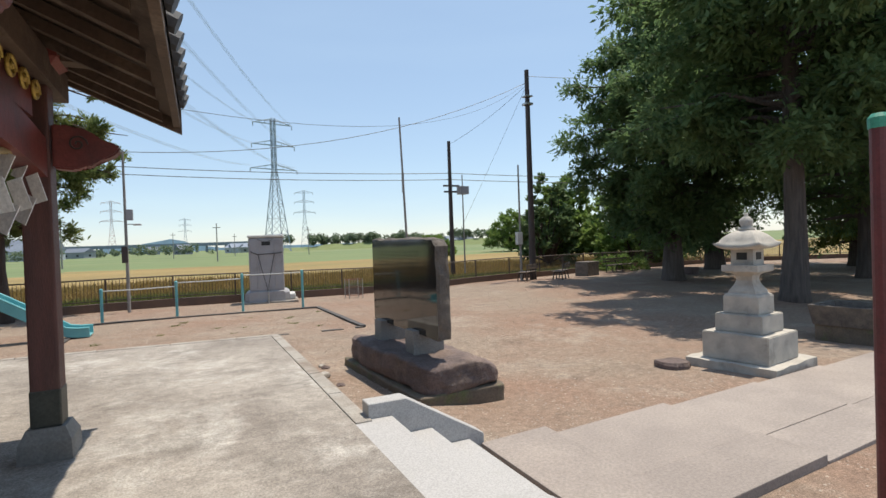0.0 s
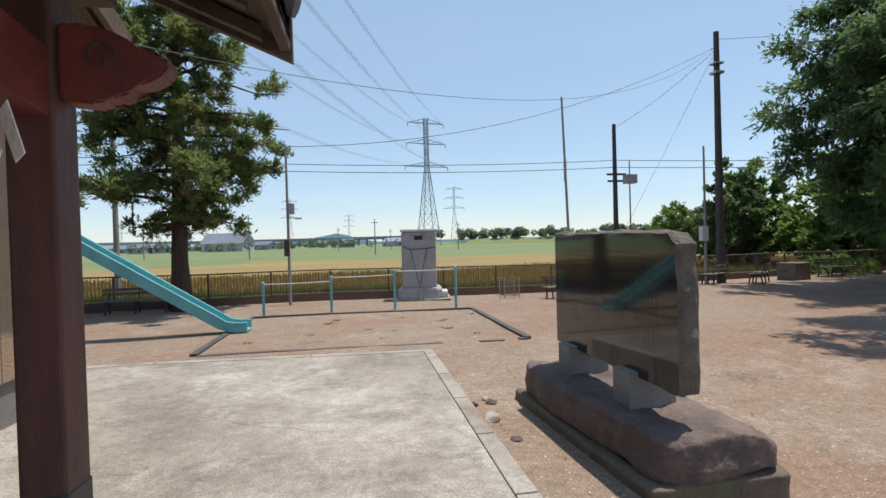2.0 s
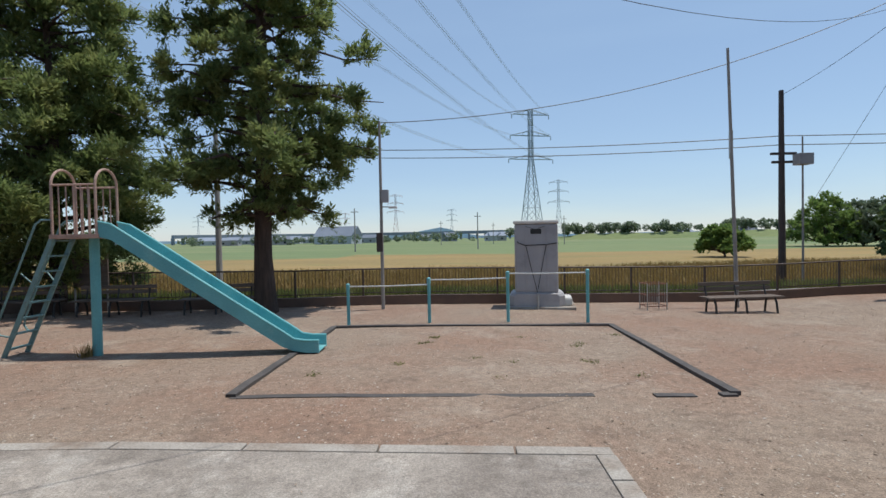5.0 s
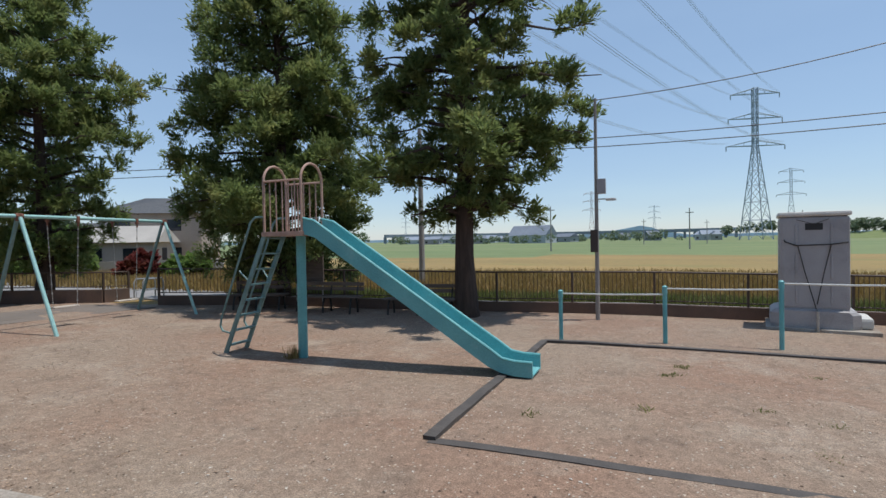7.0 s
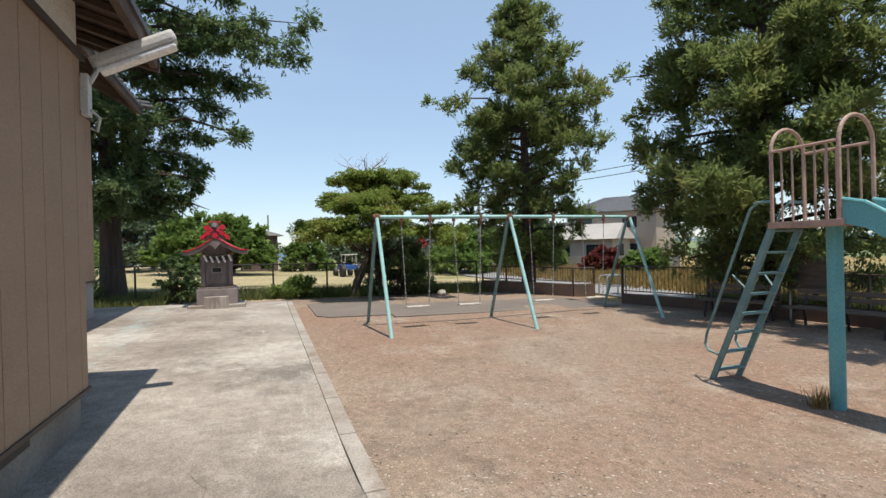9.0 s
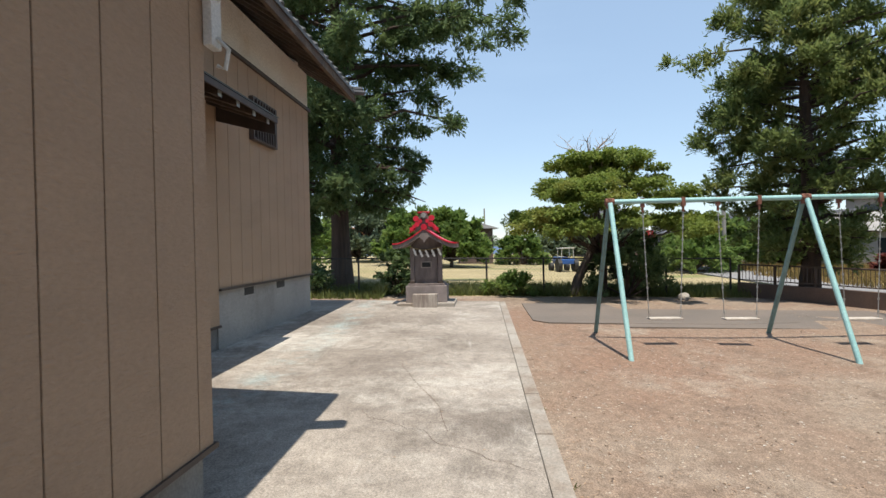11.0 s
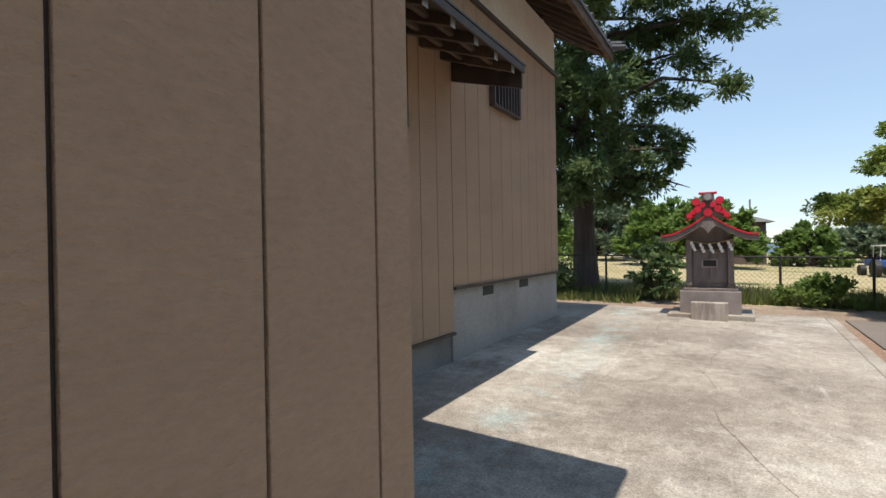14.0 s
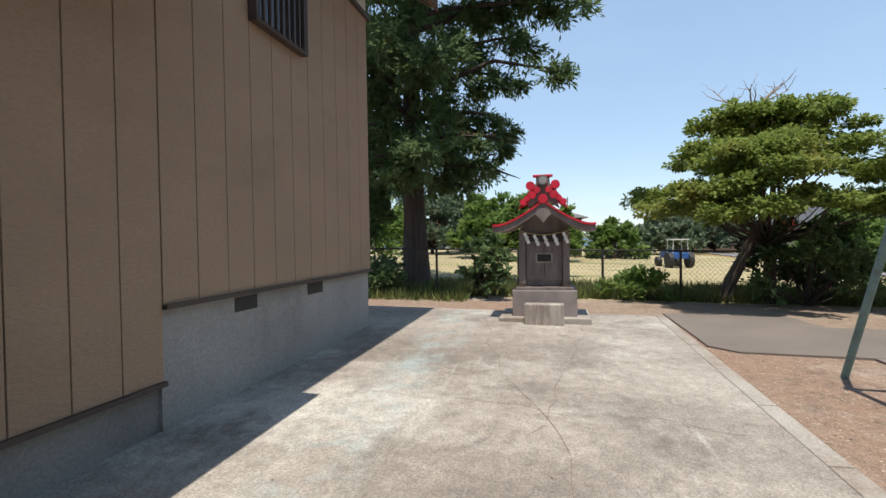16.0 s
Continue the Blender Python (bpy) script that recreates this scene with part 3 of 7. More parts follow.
def cracks():
    """Hairline cracks and joints in the concrete."""
    rng = random.Random(12)
    bm = bm_new()
    runs = [((-12.8, 3.6), (-6.2, 5.3)), ((-9.6, 2.6), (-9.3, 5.7)), ((-6.6, 4.6), (-5.6, 5.8)), ((-1.5, 4.6), (1.9, 3.1)), ((-4.2, 5.0), (-1.0, 5.7)), ((-12.9, 5.0), (-9.0, 4.5))]
    for a, b in runs:
        a, b = Vector((*a, 0)), Vector((*b, 0))
        n = 26
        d = (b - a).normalized()
        nr = Vector((-d.y, d.x, 0))
        prev = None
        for i in range(n + 1):
            c = a.lerp(b, i / n) + nr * (0.16 * noise.noise(Vector((i * 0.35, a.x, a.y))) + rng.uniform(-0.015, 0.015))
            w = 0.0008 + 0.0013 * rng.random()
            cur = [bm.verts.new((c.x + nr.x * s * w, c.y + nr.y * s * w, slab_z(c.x, c.y) + 0.003)) for s in (-1, 1)]
            if prev:
                bm.faces.new((prev[0], prev[1], cur[1], cur[0]))
            prev = cur
    single("pavement_cracks", bm, M_FENCEBASE, "hairline cracks in the concrete apron", "cracks", kind="stuff")


cracks()


# granite steps down to the path
def steps():
    root = thing("granite_steps", 2.35, 0.55, 0, label="three pale granite steps with sloping cheek stones", category="steps", kind="structure")
    top = slab_z(2.4, 0.6)
    for k in range(3):
        bm = bm_new()
        box(bm, 0.0 + 0.32 * k if k else 0.0, -0.80, -0.75, 0.32 * (k + 1) + 0.02, 0.80, top - 0.02 - 0.15 * k, 0.006)
        part("step", bm, M_GRANITE, root)
    for s in (-1, 1):
        bm = bm_new()
        plate(bm, [(0.16, -0.7), (1.12, -0.7), (1.12, top - 0.30), (0.46, top + 0.09), (0.16, top + 0.09)], "y", s * 0.805, s * 0.96)
        bmesh.ops.bevel(bm, geom=list(bm.edges), offset=0.006, segments=1, affect="EDGES")
        part("cheek_stone", bm, M_GRANITE, root)
    return root


steps()


# stone-flagged approach
def approach():
    root = thing("pavement", 0, 0, 0, label="brown-grey stone flags of the shrine approach", category="pavement", kind="structure")
    rng = random.Random(5)
    x = 3.42
    while x < 20:
        w = 1.25 + rng.random() * 0.5 if x > 3.9 else 0.68
        for y0, y1 in ((0.47, 1.45), (-0.10, 0.455)) if x > 3.9 else ((-0.55, 1.38),):
            bm = bm_new()
            z = max(gz(x, (y0 + y1) / 2), gz(x + w, (y0 + y1) / 2))
            vs = box(bm, x + 0.008, y0 + 0.008, z - 0.2, x + w - 0.008, y1, z + 0.028 + rng.random() * 0.008, 0.008)
            for v in vs:
                v.co.y += 0.07 * (v.co.x - 4.1)
            part("flagstone", bm, M_PAVE, root)
        x += w


approach()

# asphalt by the swings
sheet("path", lambda x: (6.6, 8.8 + (x + 16.5) * 0.1) if x < -14.9 else (6.6, 8.6 + (x + 16.5) * 1.15) if x < -13.3 else (6.9, 10.5),
      list(np.linspace(-16.6, -13.3, 12)), M_ASPHALT, "worn brown-grey asphalt path beside the swings", "path", lift=0.02, thick=0.2, zfn=gz)
sheet("path", lambda x: (8.4, 15.0 + 0.1 * x + 1.2), list(np.linspace(-15.6, -12.9, 8)), M_ASPHALT, "worn brown-grey asphalt path to the gate gap", "path", lift=0.016, thick=0.2, zfn=gz)

# farm road outside the fence and the lane on the west
sheet("road", lambda x: (line_y(FENCE_LINE, x) + 0.5, line_y(FENCE_LINE, x) + 2.4), list(np.linspace(-13.4, 26, 40)), M_ROAD, "narrow grey farm road beyond the fence", "road", lift=0.05, thick=0.15, zfn=gz)
sheet("road", lambda x: (14.5 - (x + 14) * 0.05 + 1.8, 19.4 - (x + 14) * 0.15), list(np.linspace(-60, -12.9, 40)), M_ROAD, "grey village lane leading west", "road", lift=0.06, thick=0.15, zfn=gz)


# ---- hall ----
def siding_wall(name, along, a, b, fixed, z0, z1, face, label, pitch=0.292, first=0.0):
    """Tan vertical siding boards on a wall; along 'x' or 'y', outer face at `fixed`, facing `face`."""
    root = thing(name, label=label, category="wall", kind="structure")
    bm = bm_new()
    lo, hi = sorted((fixed - face * 0.012, fixed - face * 0.14))
    if along == "x":
        box(bm, a, lo, z0, b, hi, z1)
    else:
        box(bm, lo, a, z0, hi, b, z1)
    part("backing", bm, M_TRIMDARK, root)
    n = max(1, round((b - a - first) / pitch))
    w = (b - a - first) / n
    cuts = [a] * (first > 0) + [a + first + w * k for k in range(n + 1)]
    lo, hi = sorted((fixed, fixed - face * 0.012))
    for c0, c1 in zip(cuts, cuts[1:]):
        bm = bm_new()
        p0, p1 = c0 + 0.004, c1 - 0.004
        if along == "x":
            box(bm, p0, lo, z0, p1, hi, z1, 0.003)
        else:
            box(bm, lo, p0, z0, hi, p1, z1, 0.003)
        part("siding_board", bm, M_SIDING, root)
    return root


def plain(name, x0, y0, z0, x1, y1, z1, mat, label, category="wall", bevel=0.0, kind="structure"):
    bm = bm_new()
    box(bm, x0, y0, z0, x1, y1, z1, bevel)
    return single(name, bm, mat, label, category, kind=kind)


siding_wall("wall_north_east", "x", -5.21, -0.97, 4.185, 0.36, 2.78, 1, "tan vertical siding on the side of the hall", 0.295, 0.13)
siding_wall("wall_front", "y", -3.0, 4.168, -0.97, 0.36, 2.78, 1, "tan vertical siding on the front of the hall")
siding_wall("wall_back", "y", 2.47, 4.173, -5.21, 0.36, 2.78, -1, "tan vertical siding on the rear corner of the hall")
siding_wall("wall_north_west", "x", -8.56, -5.16, 2.46, 0.45, 3.82, 1, "tan vertical siding on the rear hall above a low footing")
siding_wall("wall_north_west", "x", -11.87, -8.56, 2.463, 0.88, 3.82, 1, "tan vertical siding on the rear hall above a high footing")
siding_wall("wall_west", "y", -1.4, 2.45, -11.87, 0.88, 3.82, -1, "tan vertical siding on the end of the rear hall")
plain("wall_footing", -5.18, 3.9, -0.6, -1.0, 4.14, 0.36, M_FOUND, "grey concrete footing of the hall")
plain("wall_footing", -1.2, -3.0, -0.6, -1.0, 3.9, 0.36, M_FOUND, "grey concrete footing of the hall front")
plain("wall_footing", -5.18, 2.43, -0.6, -5.1, 3.9, 0.36, M_FOUND, "grey concrete footing of the hall back")
plain("wall_footing", -8.6, 2.2, -0.6, -5.19, 2.42, 0.45, M_FOUND, "dark concrete footing of the rear hall")
plain("wall_footing", -11.84, 2.2, -0.6, -8.56, 2.44, 0.86, M_FOUNDPALE, "tall grey concrete footing of the rear hall")
plain("wall_footing", -11.84, -1.4, -0.6, -11.6, 2.2, 0.86, M_FOUND, "grey concrete footing of the rear hall end")
# dark flashings at the foot and head of the boards
for args in ((-5.23, 4.15, 0.335, -0.95, 4.20, 0.362), (-8.56, 2.44, 0.425, -5.30, 2.485, 0.452), (-11.9, 2.44, 0.855, -8.56, 2.49, 0.882), (-5.25, 4.17, 2.78, -0.95, 4.21, 2.83), (-11.92, 2.45, 3.82, -5.30, 2.50, 3.87)):
    plain("trim", *args, M_TRIMDARK, "dark brown metal flashing along the siding", "trim")
plain("wall_plaster", -5.21, 3.98, 2.83, -0.97, 4.17, 3.19, M_PLASTER, "white plaster band under the hall eaves")
plain("wall_plaster", -11.88, 2.30, 3.87, -6.1, 2.455, 4.5, M_PLASTER, "white plaster band under the rear eaves")
plain("wall_plaster", -11.88, -1.4, 3.82, -11.72, 2.30, 5.0, M_PLASTER, "white plaster gable of the rear hall")
plain("wall_plaster", -5.21, 2.46, 2.78, -5.15, 3.98, 3.17, M_PLASTER, "white plaster over the hall corner")
plain("wall_south", -11.8, -1.55, -0.6, -5.3, -1.4, 4.3, M_SIDING, "tan rear hall wall away from the yard")
plain("wall_south_east", -5.3, -3.15, -0.6, -1.0, -3.0, 3.4, M_SIDING, "tan hall wall away from the yard")
# airbrick slots in the footing
for x0, x1, z in ((-9.52, -9.25, 0.74), (-10.62, -10.32, 0.745), (-7.19, -6.79, 0.335), (-4.3, -3.8, 0.25)):
    yy = 2.442 if x0 < -8.56 else (2.424 if x0 < -5.4 else 4.142)
    bm = bm_new()
    box(bm, x0, yy - 0.05, z, x1, yy + 0.003, z + 0.1)
    single("wall_vent", bm, M_BLACK, "dark underfloor vent slot in the concrete footing", "vent", kind="structure")


def barred_window(x0, x1, z0, z1, y):
    root = thing("window", (x0 + x1) / 2, y, z0, label="dark aluminium window with vertical bars in tan siding", category="window", kind="structure")
    w, h = (x1 - x0) / 2, z1 - z0
    bm = bm_new()
    box(bm, -w + 0.03, 0.005, 0.03, w - 0.03, 0.02, h - 0.03)
    part("pane", bm, M_WINDOW, root)
    for nm, b in (("frame", (-w, 0, 0, w, 0.07, 0.035)), ("frame", (-w, 0, h - 0.035, w, 0.07, h)), ("frame", (-w, 0, 0.035, -w + 0.035, 0.07, h - 0.035)), ("frame", (w - 0.035, 0, 0.035, w, 0.07, h - 0.035))):
        bm = bm_new()
        box(bm, *b, 0.004)
        part(nm, bm, M_TRIMDARK, root)
    n = int((x1 - x0) / 0.085)
    for k in range(1, n):
        bm = bm_new()
        x = -w + 2 * w * k / n
        box(bm, x - 0.011, 0.06, 0.02, x + 0.011, 0.085, h - 0.02)
        part("bar", bm, M_TRIMDARK, root)


barred_window(-10.25, -9.45, 2.83, 3.42, 2.466)
barred_window(-7.72, -6.92, 2.25, 3.05, 2.463)
barred_window(-6.82, -5.85, 2.25, 3.05, 2.463)


def awning():
    root = thing("awning", -5.45, 2.46, 0, label="dark wooden lean-to awning with open rafters over the barred windows", category="awning", kind="structure")
    L = -3.13
    bm = bm_new()
    plate(bm, [(0.0, 3.10), (0.74, 2.845), (0.74, 2.87), (0.0, 3.13)], "x", L, 0.0)
    part("roof_board", bm, M_DARKWOOD, root)
    bm = bm_new()
    plate(bm, [(0.0, 3.135), (0.76, 2.87), (0.76, 2.885), (0.0, 3.15)], "x", L - 0.02, 0.0)
    part("sheet_cover", bm, M_COPPER, root, "dull metal sheet cover")
    bm = bm_new()
    box(bm, L, 0.735, 2.805, 0.0, 0.755, 2.865, 0.004)
    part("eave_batten", bm, M_TRIMDARK, root)
    bm = bm_new()
    plate(bm, [(0.0, 2.87), (0.72, 2.68), (0.72, 2.85), (0.0, 3.09)], "x", L - 0.03, L)
    part("end_board", bm, M_TRIMDARK, root)
    for k in range(9):
        x = L + 0.16 + k * 0.36
        bm = bm_new()
        plate(bm, [(0.0, 3.02), (0.71, 2.77), (0.71, 2.85), (0.0, 3.095)], "x", x, x + 0.05)
        part("rafter", bm, M_DARKWOOD, root)
        bm = bm_new()
        plate(bm, [(0.71, 2.765), (0.715, 2.765), (0.715, 2.85), (0.71, 2.85)], "x", x - 0.008, x + 0.058)
        part("rafter_cap", bm, M_STEEL, root, "grey metal rafter end cap")
    for u in (0.2, 0.5):
        bm = bm_new()
        z = 3.06 - u * 0.35
        box(bm, L, u, z - 0.02, 0.0, u + 0.04, z + 0.012)
        part("batten", bm, M_DARKWOOD, root)
    return root


awning()


def gable_roof(name, x0, x1, yc, half, eave_z, ridge_z, label, rafters=(1,)):
    """Tiled gable roof with its ridge along x, rafters showing under the eaves."""
    root = thing(name, (x0 + x1) / 2, yc, eave_z, label=label, category="roof", kind="structure")
    L = (x1 - x0) / 2
    rise = ridge_z - eave_z
    for s in (-1, 1):
        bm = bm_new()
        plate(bm, [(s * half, 0.0), (0, rise), (0, rise + 0.06), (s * half, 0.06)], "x", -L, L)
        part("roof_board", bm, M_DARKWOOD, root)
        bm = bm_new()
        n = int(2 * L / 0.26)
        for k in range(n):
            x = -L + 0.13 + k * 2 * L / n
            a, b = Vector((x, s * (half + 0.01), 0.10)), Vector((x, 0, rise + 0.12))
            rod(bm, a, b, 0.075, seg=8)
        part("roof_tiles", bm, M_TILE, root, "grey tiled slope with round ribs")
        bm = bm_new()
        plate(bm, [(s * (half + 0.05), 0.05), (0, rise + 0.065), (0, rise + 0.12), (s * (half + 0.05), 0.105)], "x", -L - 0.03, L + 0.03)
        part("tile_bed", bm, M_TILE, root)
        bm = bm_new()
        box(bm, -L - 0.02, s * half - 0.03, -0.07, L + 0.02, s * half + 0.03, 0.10, 0.006)
        part("fascia", bm, M_DARKWOOD, root)
        if s in rafters:
            m = int(2 * L / 0.33)
            for k in range(m + 1):
                x = -L + 0.04 + k * (2 * L - 0.14) / m
                bm = bm_new()
                f = 0.42
                plate(bm, [(s * half * 0.99, -0.055), (s * half * f, rise * (1 - f) - 0.055), (s * half * f, rise * (1 - f) - 0.004), (s * half * 0.99, -0.002)], "x", x, x + 0.06)
                part("rafter", bm, M_DARKWOOD, root)
        for e in (-1, 1):
            bm = bm_new()
            x = e * (L + 0.02)
            plate(bm, [(s * (half + 0.04), -0.10), (0, rise - 0.10), (0, rise + 0.10), (s * (half + 0.04), 0.10)], "x", x, x + e * 0.05)
            part("bargeboard", bm, M_DARKWOOD, root)
    bm = bm_new()
    box(bm, -L - 0.1, -0.14, rise + 0.08, L + 0.1, 0.14, rise + 0.36, 0.04)
    part("ridge", bm, M_TILE, root)
    # end tiles at the eave corners
    for e in (-1,) if name == "roof_rear" else ():
        bm = bm_new()
        rod(bm, (e * (L + 0.02), half - 0.1, 0.16), (e * (L + 0.26), half + 0.12, 0.22), 0.07, 0.05, 8)
        rod(bm, (e * (L + 0.0), half + 0.0, 0.10), (e * (L + 0.16), half + 0.2, 0.12), 0.055, 0.045, 8)
        part("corner_tile", bm, M_TILE, root)
    return root


gable_roof("roof_hall", -6.04, -0.35, 0.56, 3.97, 3.10, 4.35, "grey tiled gable roof of the shrine hall")
gable_roof("roof_rear", -12.46, -5.6, 0.55, 2.60, 4.22, 5.9, "grey tiled gable roof of the rear hall")


# ---- porch ----
def porch():
    root = thing("porch_roof", 0.2, 0.55, 2.3, label="weathered wooden porch roof with exposed rafters", category="roof", kind="structure")
    x0, x1, z0, z1, hw = -1.1, 1.14, 1.02, 0.03, 1.77
    for nm, dz0, dz1, mat in (("roof_board", 0.0, 0.035, M_DARKWOOD), ("tile_bed", 0.04, 0.12, M_TILE)):
        bm = bm_new()
        plate(bm, [(x0, z0 + dz0), (x1, z1 + dz0), (x1, z1 + dz1), (x0, z0 + dz1)], "y", -hw, hw)
        part(nm, bm, mat, root)
    n = 11
    for k in range(n):
        y = -hw + 0.06 + k * (2 * hw - 0.17) / (n - 1)
        bm = bm_new()
        plate(bm, [(x0, z0 - 0.075), (x1 - 0.12, z1 - 0.03), (x1 - 0.12, z1 + 0.035), (x0, z0 - 0.003)], "y", y, y + 0.055)
        part("rafter", bm, M_DARKWOOD, root)
    bm = bm_new()
    box(bm, x1 - 0.05, -hw - 0.03, z1 - 0.05, x1 + 0.0, hw + 0.03, z1 + 0.14, 0.006)
    part("fascia", bm, M_DARKWOOD, root)
    for s in (-1, 1):
        bm = bm_new()
        plate(bm, [(x0, z0 - 0.12), (x1 + 0.01, z1 - 0.10), (x1 + 0.01, z1 + 0.13), (x0, z0 + 0.13)], "y", s * hw, s * (hw + 0.05))
        part("bargeboard", bm, M_DARKWOOD, root)
    bm = bm_new()
    box(bm, 0.30, -hw + 0.2, 0.05, 0.46, hw - 0.25, 0.24, 0.01)
    part("purlin", bm, M_DARKWOOD, root)
    n = 14
    bm = bm_new()
    for k in range(n):
        y = -hw + 0.1 + k * (2 * hw - 0.2) / (n - 1)
        rod(bm, (x0, y, z0 + 0.14), (x1 + 0.05, y, z1 + 0.13), 0.06, seg=8)
    part("roof_tiles", bm, M_TILE, root)


porch()


def porch_post(y, s):
    g = slab_z(0.6, y)
    root = thing("porch_post", 0.55, y, g, label="square dark red wooden porch post on a stone block", category="post", group="porch posts")
    bm = bm_new()
    lathe(bm, [(0.14, 0.0), (0.135, 0.12), (0.10, 0.2)], square=True)
    part("base_stone", bm, M_FOUND, root, "grey tapered base stone")
    bm = bm_new()
    box(bm, -0.078, -0.078, 0.2, 0.078, 0.078, 2.42, 0.012)
    part("shaft", bm, M_POSTWOOD, root)
    bm = bm_new()
    box(bm, -0.082, -0.082, 0.2, 0.082, 0.082, 0.43, 0.01)
    part("metal_shoe", bm, M_COPPER, root, "dark metal shoe")
    # carved nose on the front
    bm = bm_new()
    pr = [(0.085, 1.80), (0.20, 1.79), (0.24, 1.82), (0.28, 1.81), (0.31, 1.85), (0.38, 1.87), (0.43, 1.90), (0.45, 1.94), (0.43, 1.97), (0.36, 1.97), (0.32, 2.02), (0.24, 2.06), (0.16, 2.06), (0.085, 2.08)]
    plate(bm, pr, "y", -0.06, 0.06)
    bmesh.ops.bevel(bm, geom=list(bm.edges), offset=0.012, segments=2, affect="EDGES")
    part("carved_nose", bm, M_REDWOOD, root, "red carved beam end")
    bm = bm_new()
    sp = [(0.22 + 0.055 * (1 - i / 22) * math.cos(i * 0.5), -0.063, 1.955 + 0.055 * (1 - i / 22) * math.sin(i * 0.5)) for i in range(20)]
    tube(bm, sp, 0.006, 5)
    part("scroll", bm, M_TRIMDARK, root)
    bm = bm_new()
    lathe(bm, [(0.10, 2.42), (0.15, 2.47), (0.15, 2.55)], square=True)
    part("bearing_block", bm, M_REDWOOD, root)
    bm = bm_new()
    pr = [(-0.4, 2.55), (-0.28, 2.47), (0.28, 2.47), (0.4, 2.55), (0.4, 2.66), (-0.4, 2.66)]
    plate(bm, pr, "y", -0.06, 0.06)
    part("bracket_arm", bm, M_DARKWOOD, root)
    return root


porch_post(1.7, 1)
porch_post(-0.5, -1)


def porch_beam():
    root = thing("porch_beam", 0.55, 0.6, 2.0, label="red curved rainbow beam between the porch posts with gold carving above", category="beam")
    bm = bm_new()
    top = [(-1.02 + 2.04 * i / 12, 0.02 + 0.09 * math.sin(math.pi * i / 12)) for i in range(13)]
    bot = [(u, v - 0.24) for u, v in top]
    plate(bm, top + bot[::-1], "x", -0.065, 0.065)
    part("beam", bm, M_REDWOOD, root)
    bm = bm_new()
    box(bm, -0.05, -1.02, 0.42, 0.05, 1.02, 0.58, 0.01)
    part("head_beam", bm, M_DARKWOOD, root)
    for k in range(9):
        bm = bm_new()
        y = -0.88 + 0.22 * k
        pts = [(0.055, y + 0.08 * (1 - i / 26) * math.cos(i * 0.45), 0.27 + 0.07 * (1 - i / 26) * math.sin(i * 0.45)) for i in range(24)]
        tube(bm, pts, 0.011, 6)
        part("carved_scroll", bm, M_GOLD, root, "gilded carved scroll")
    bm = bm_new()
    box(bm, -0.02, -0.88, 0.12, 0.035, 0.88, 0.42)
    part("frieze_board", bm, M_REDWOOD, root)
    return root


porch_beam()


def paper_streamer(parent, x, y, z, s=1.0, lean=0.0, turn=0.3):
    bm = bm_new()
    w = 0.075 * s
    off = 0.0
    for k in range(3):
        m = Matrix.Translation((x, y + off, z - 0.085 * s * k)) @ Euler((0.25 * (-1) ** k + lean, 0.2 * (-1) ** k, turn)).to_matrix().to_4x4()
        box(bm, -0.002, -w / 2, -0.11 * s, 0.002, w / 2, 0, 0, m)
        off += 0.03 * s * (-1) ** k + 0.018
    part("paper_streamer", bm, M_PAPER, parent, "folded white paper streamer")


def sacred_rope(x, ya, yb, z, n, s, label, turn=0.2):
    root = thing("sacred_rope", x, (ya + yb) / 2, z, label=label, category="rope")
    L = (yb - ya) / 2
    bm = bm_new()
    tube(bm, [(0, -L + 2 * L * i / 12, -0.10 * s * math.sin(math.pi * i / 12)) for i in range(13)], 0.012 * s + 0.002, 6)
    part("rope", bm, M_ROPE, root)
    for k in range(n):
        u = (k + 0.5) / n
        paper_streamer(root, 0.012, -L + 2 * L * u, -0.10 * s * math.sin(math.pi * u) - 0.01, s, 0.1, turn + 0.25 * math.sin(k * 2.4))
    return root


sacred_rope(0.56, -0.4, 1.56, 1.95, 6, 1.5, "straw rope with zigzag white paper streamers under the porch beam", 0.9)


# tube lamp on the hall corner
def tube_lamp():
    root = thing("wall_lamp", -5.24, 4.19, 2.62, label="weathered white fluorescent street lamp on a bracket at the hall corner", category="lamp")
    bm = bm_new()
    box(bm, -0.05, 0.0, -0.25, 0.05, 0.05, 0.06, 0.008)
    part("bracket", bm, M_PLASTICPALE, root)
    bm = bm_new()
    tube(bm, [(0, 0.05, 0.0), (-0.03, 0.08, 0.08), (-0.10, 0.07, 0.14), (-0.16, 0.10, 0.18)], 0.018, 6)
    part("arm", bm, M_PLASTICPALE, root)
    bm = bm_new()
    tube(bm, [(0, 0.05, -0.2), (0, 0.11, -0.26), (0, 0.09, -0.36), (0, 0.05, -0.34)], 0.012, 6)
    part("conduit", bm, M_PLASTICPALE, root)
    m = Matrix.Translation((-0.17, 0.03, 0.17)) @ Euler((radians(27), 0, radians(3))).to_matrix().to_4x4()
    bm = bm_new()
    box(bm, -0.075, 0.0, -0.03, 0.075, 0.66, 0.07, 0.03, m)
    part("housing", bm, M_PLASTICPALE, root, "faded white lamp housing with rust")
    bm = bm_new()
    box(bm, -0.06, 0.03, -0.075, 0.06, 0.63, -0.032, 0.018, m)
    part("diffuser", bm, M_PAPER, root)
    return root


tube_lamp()


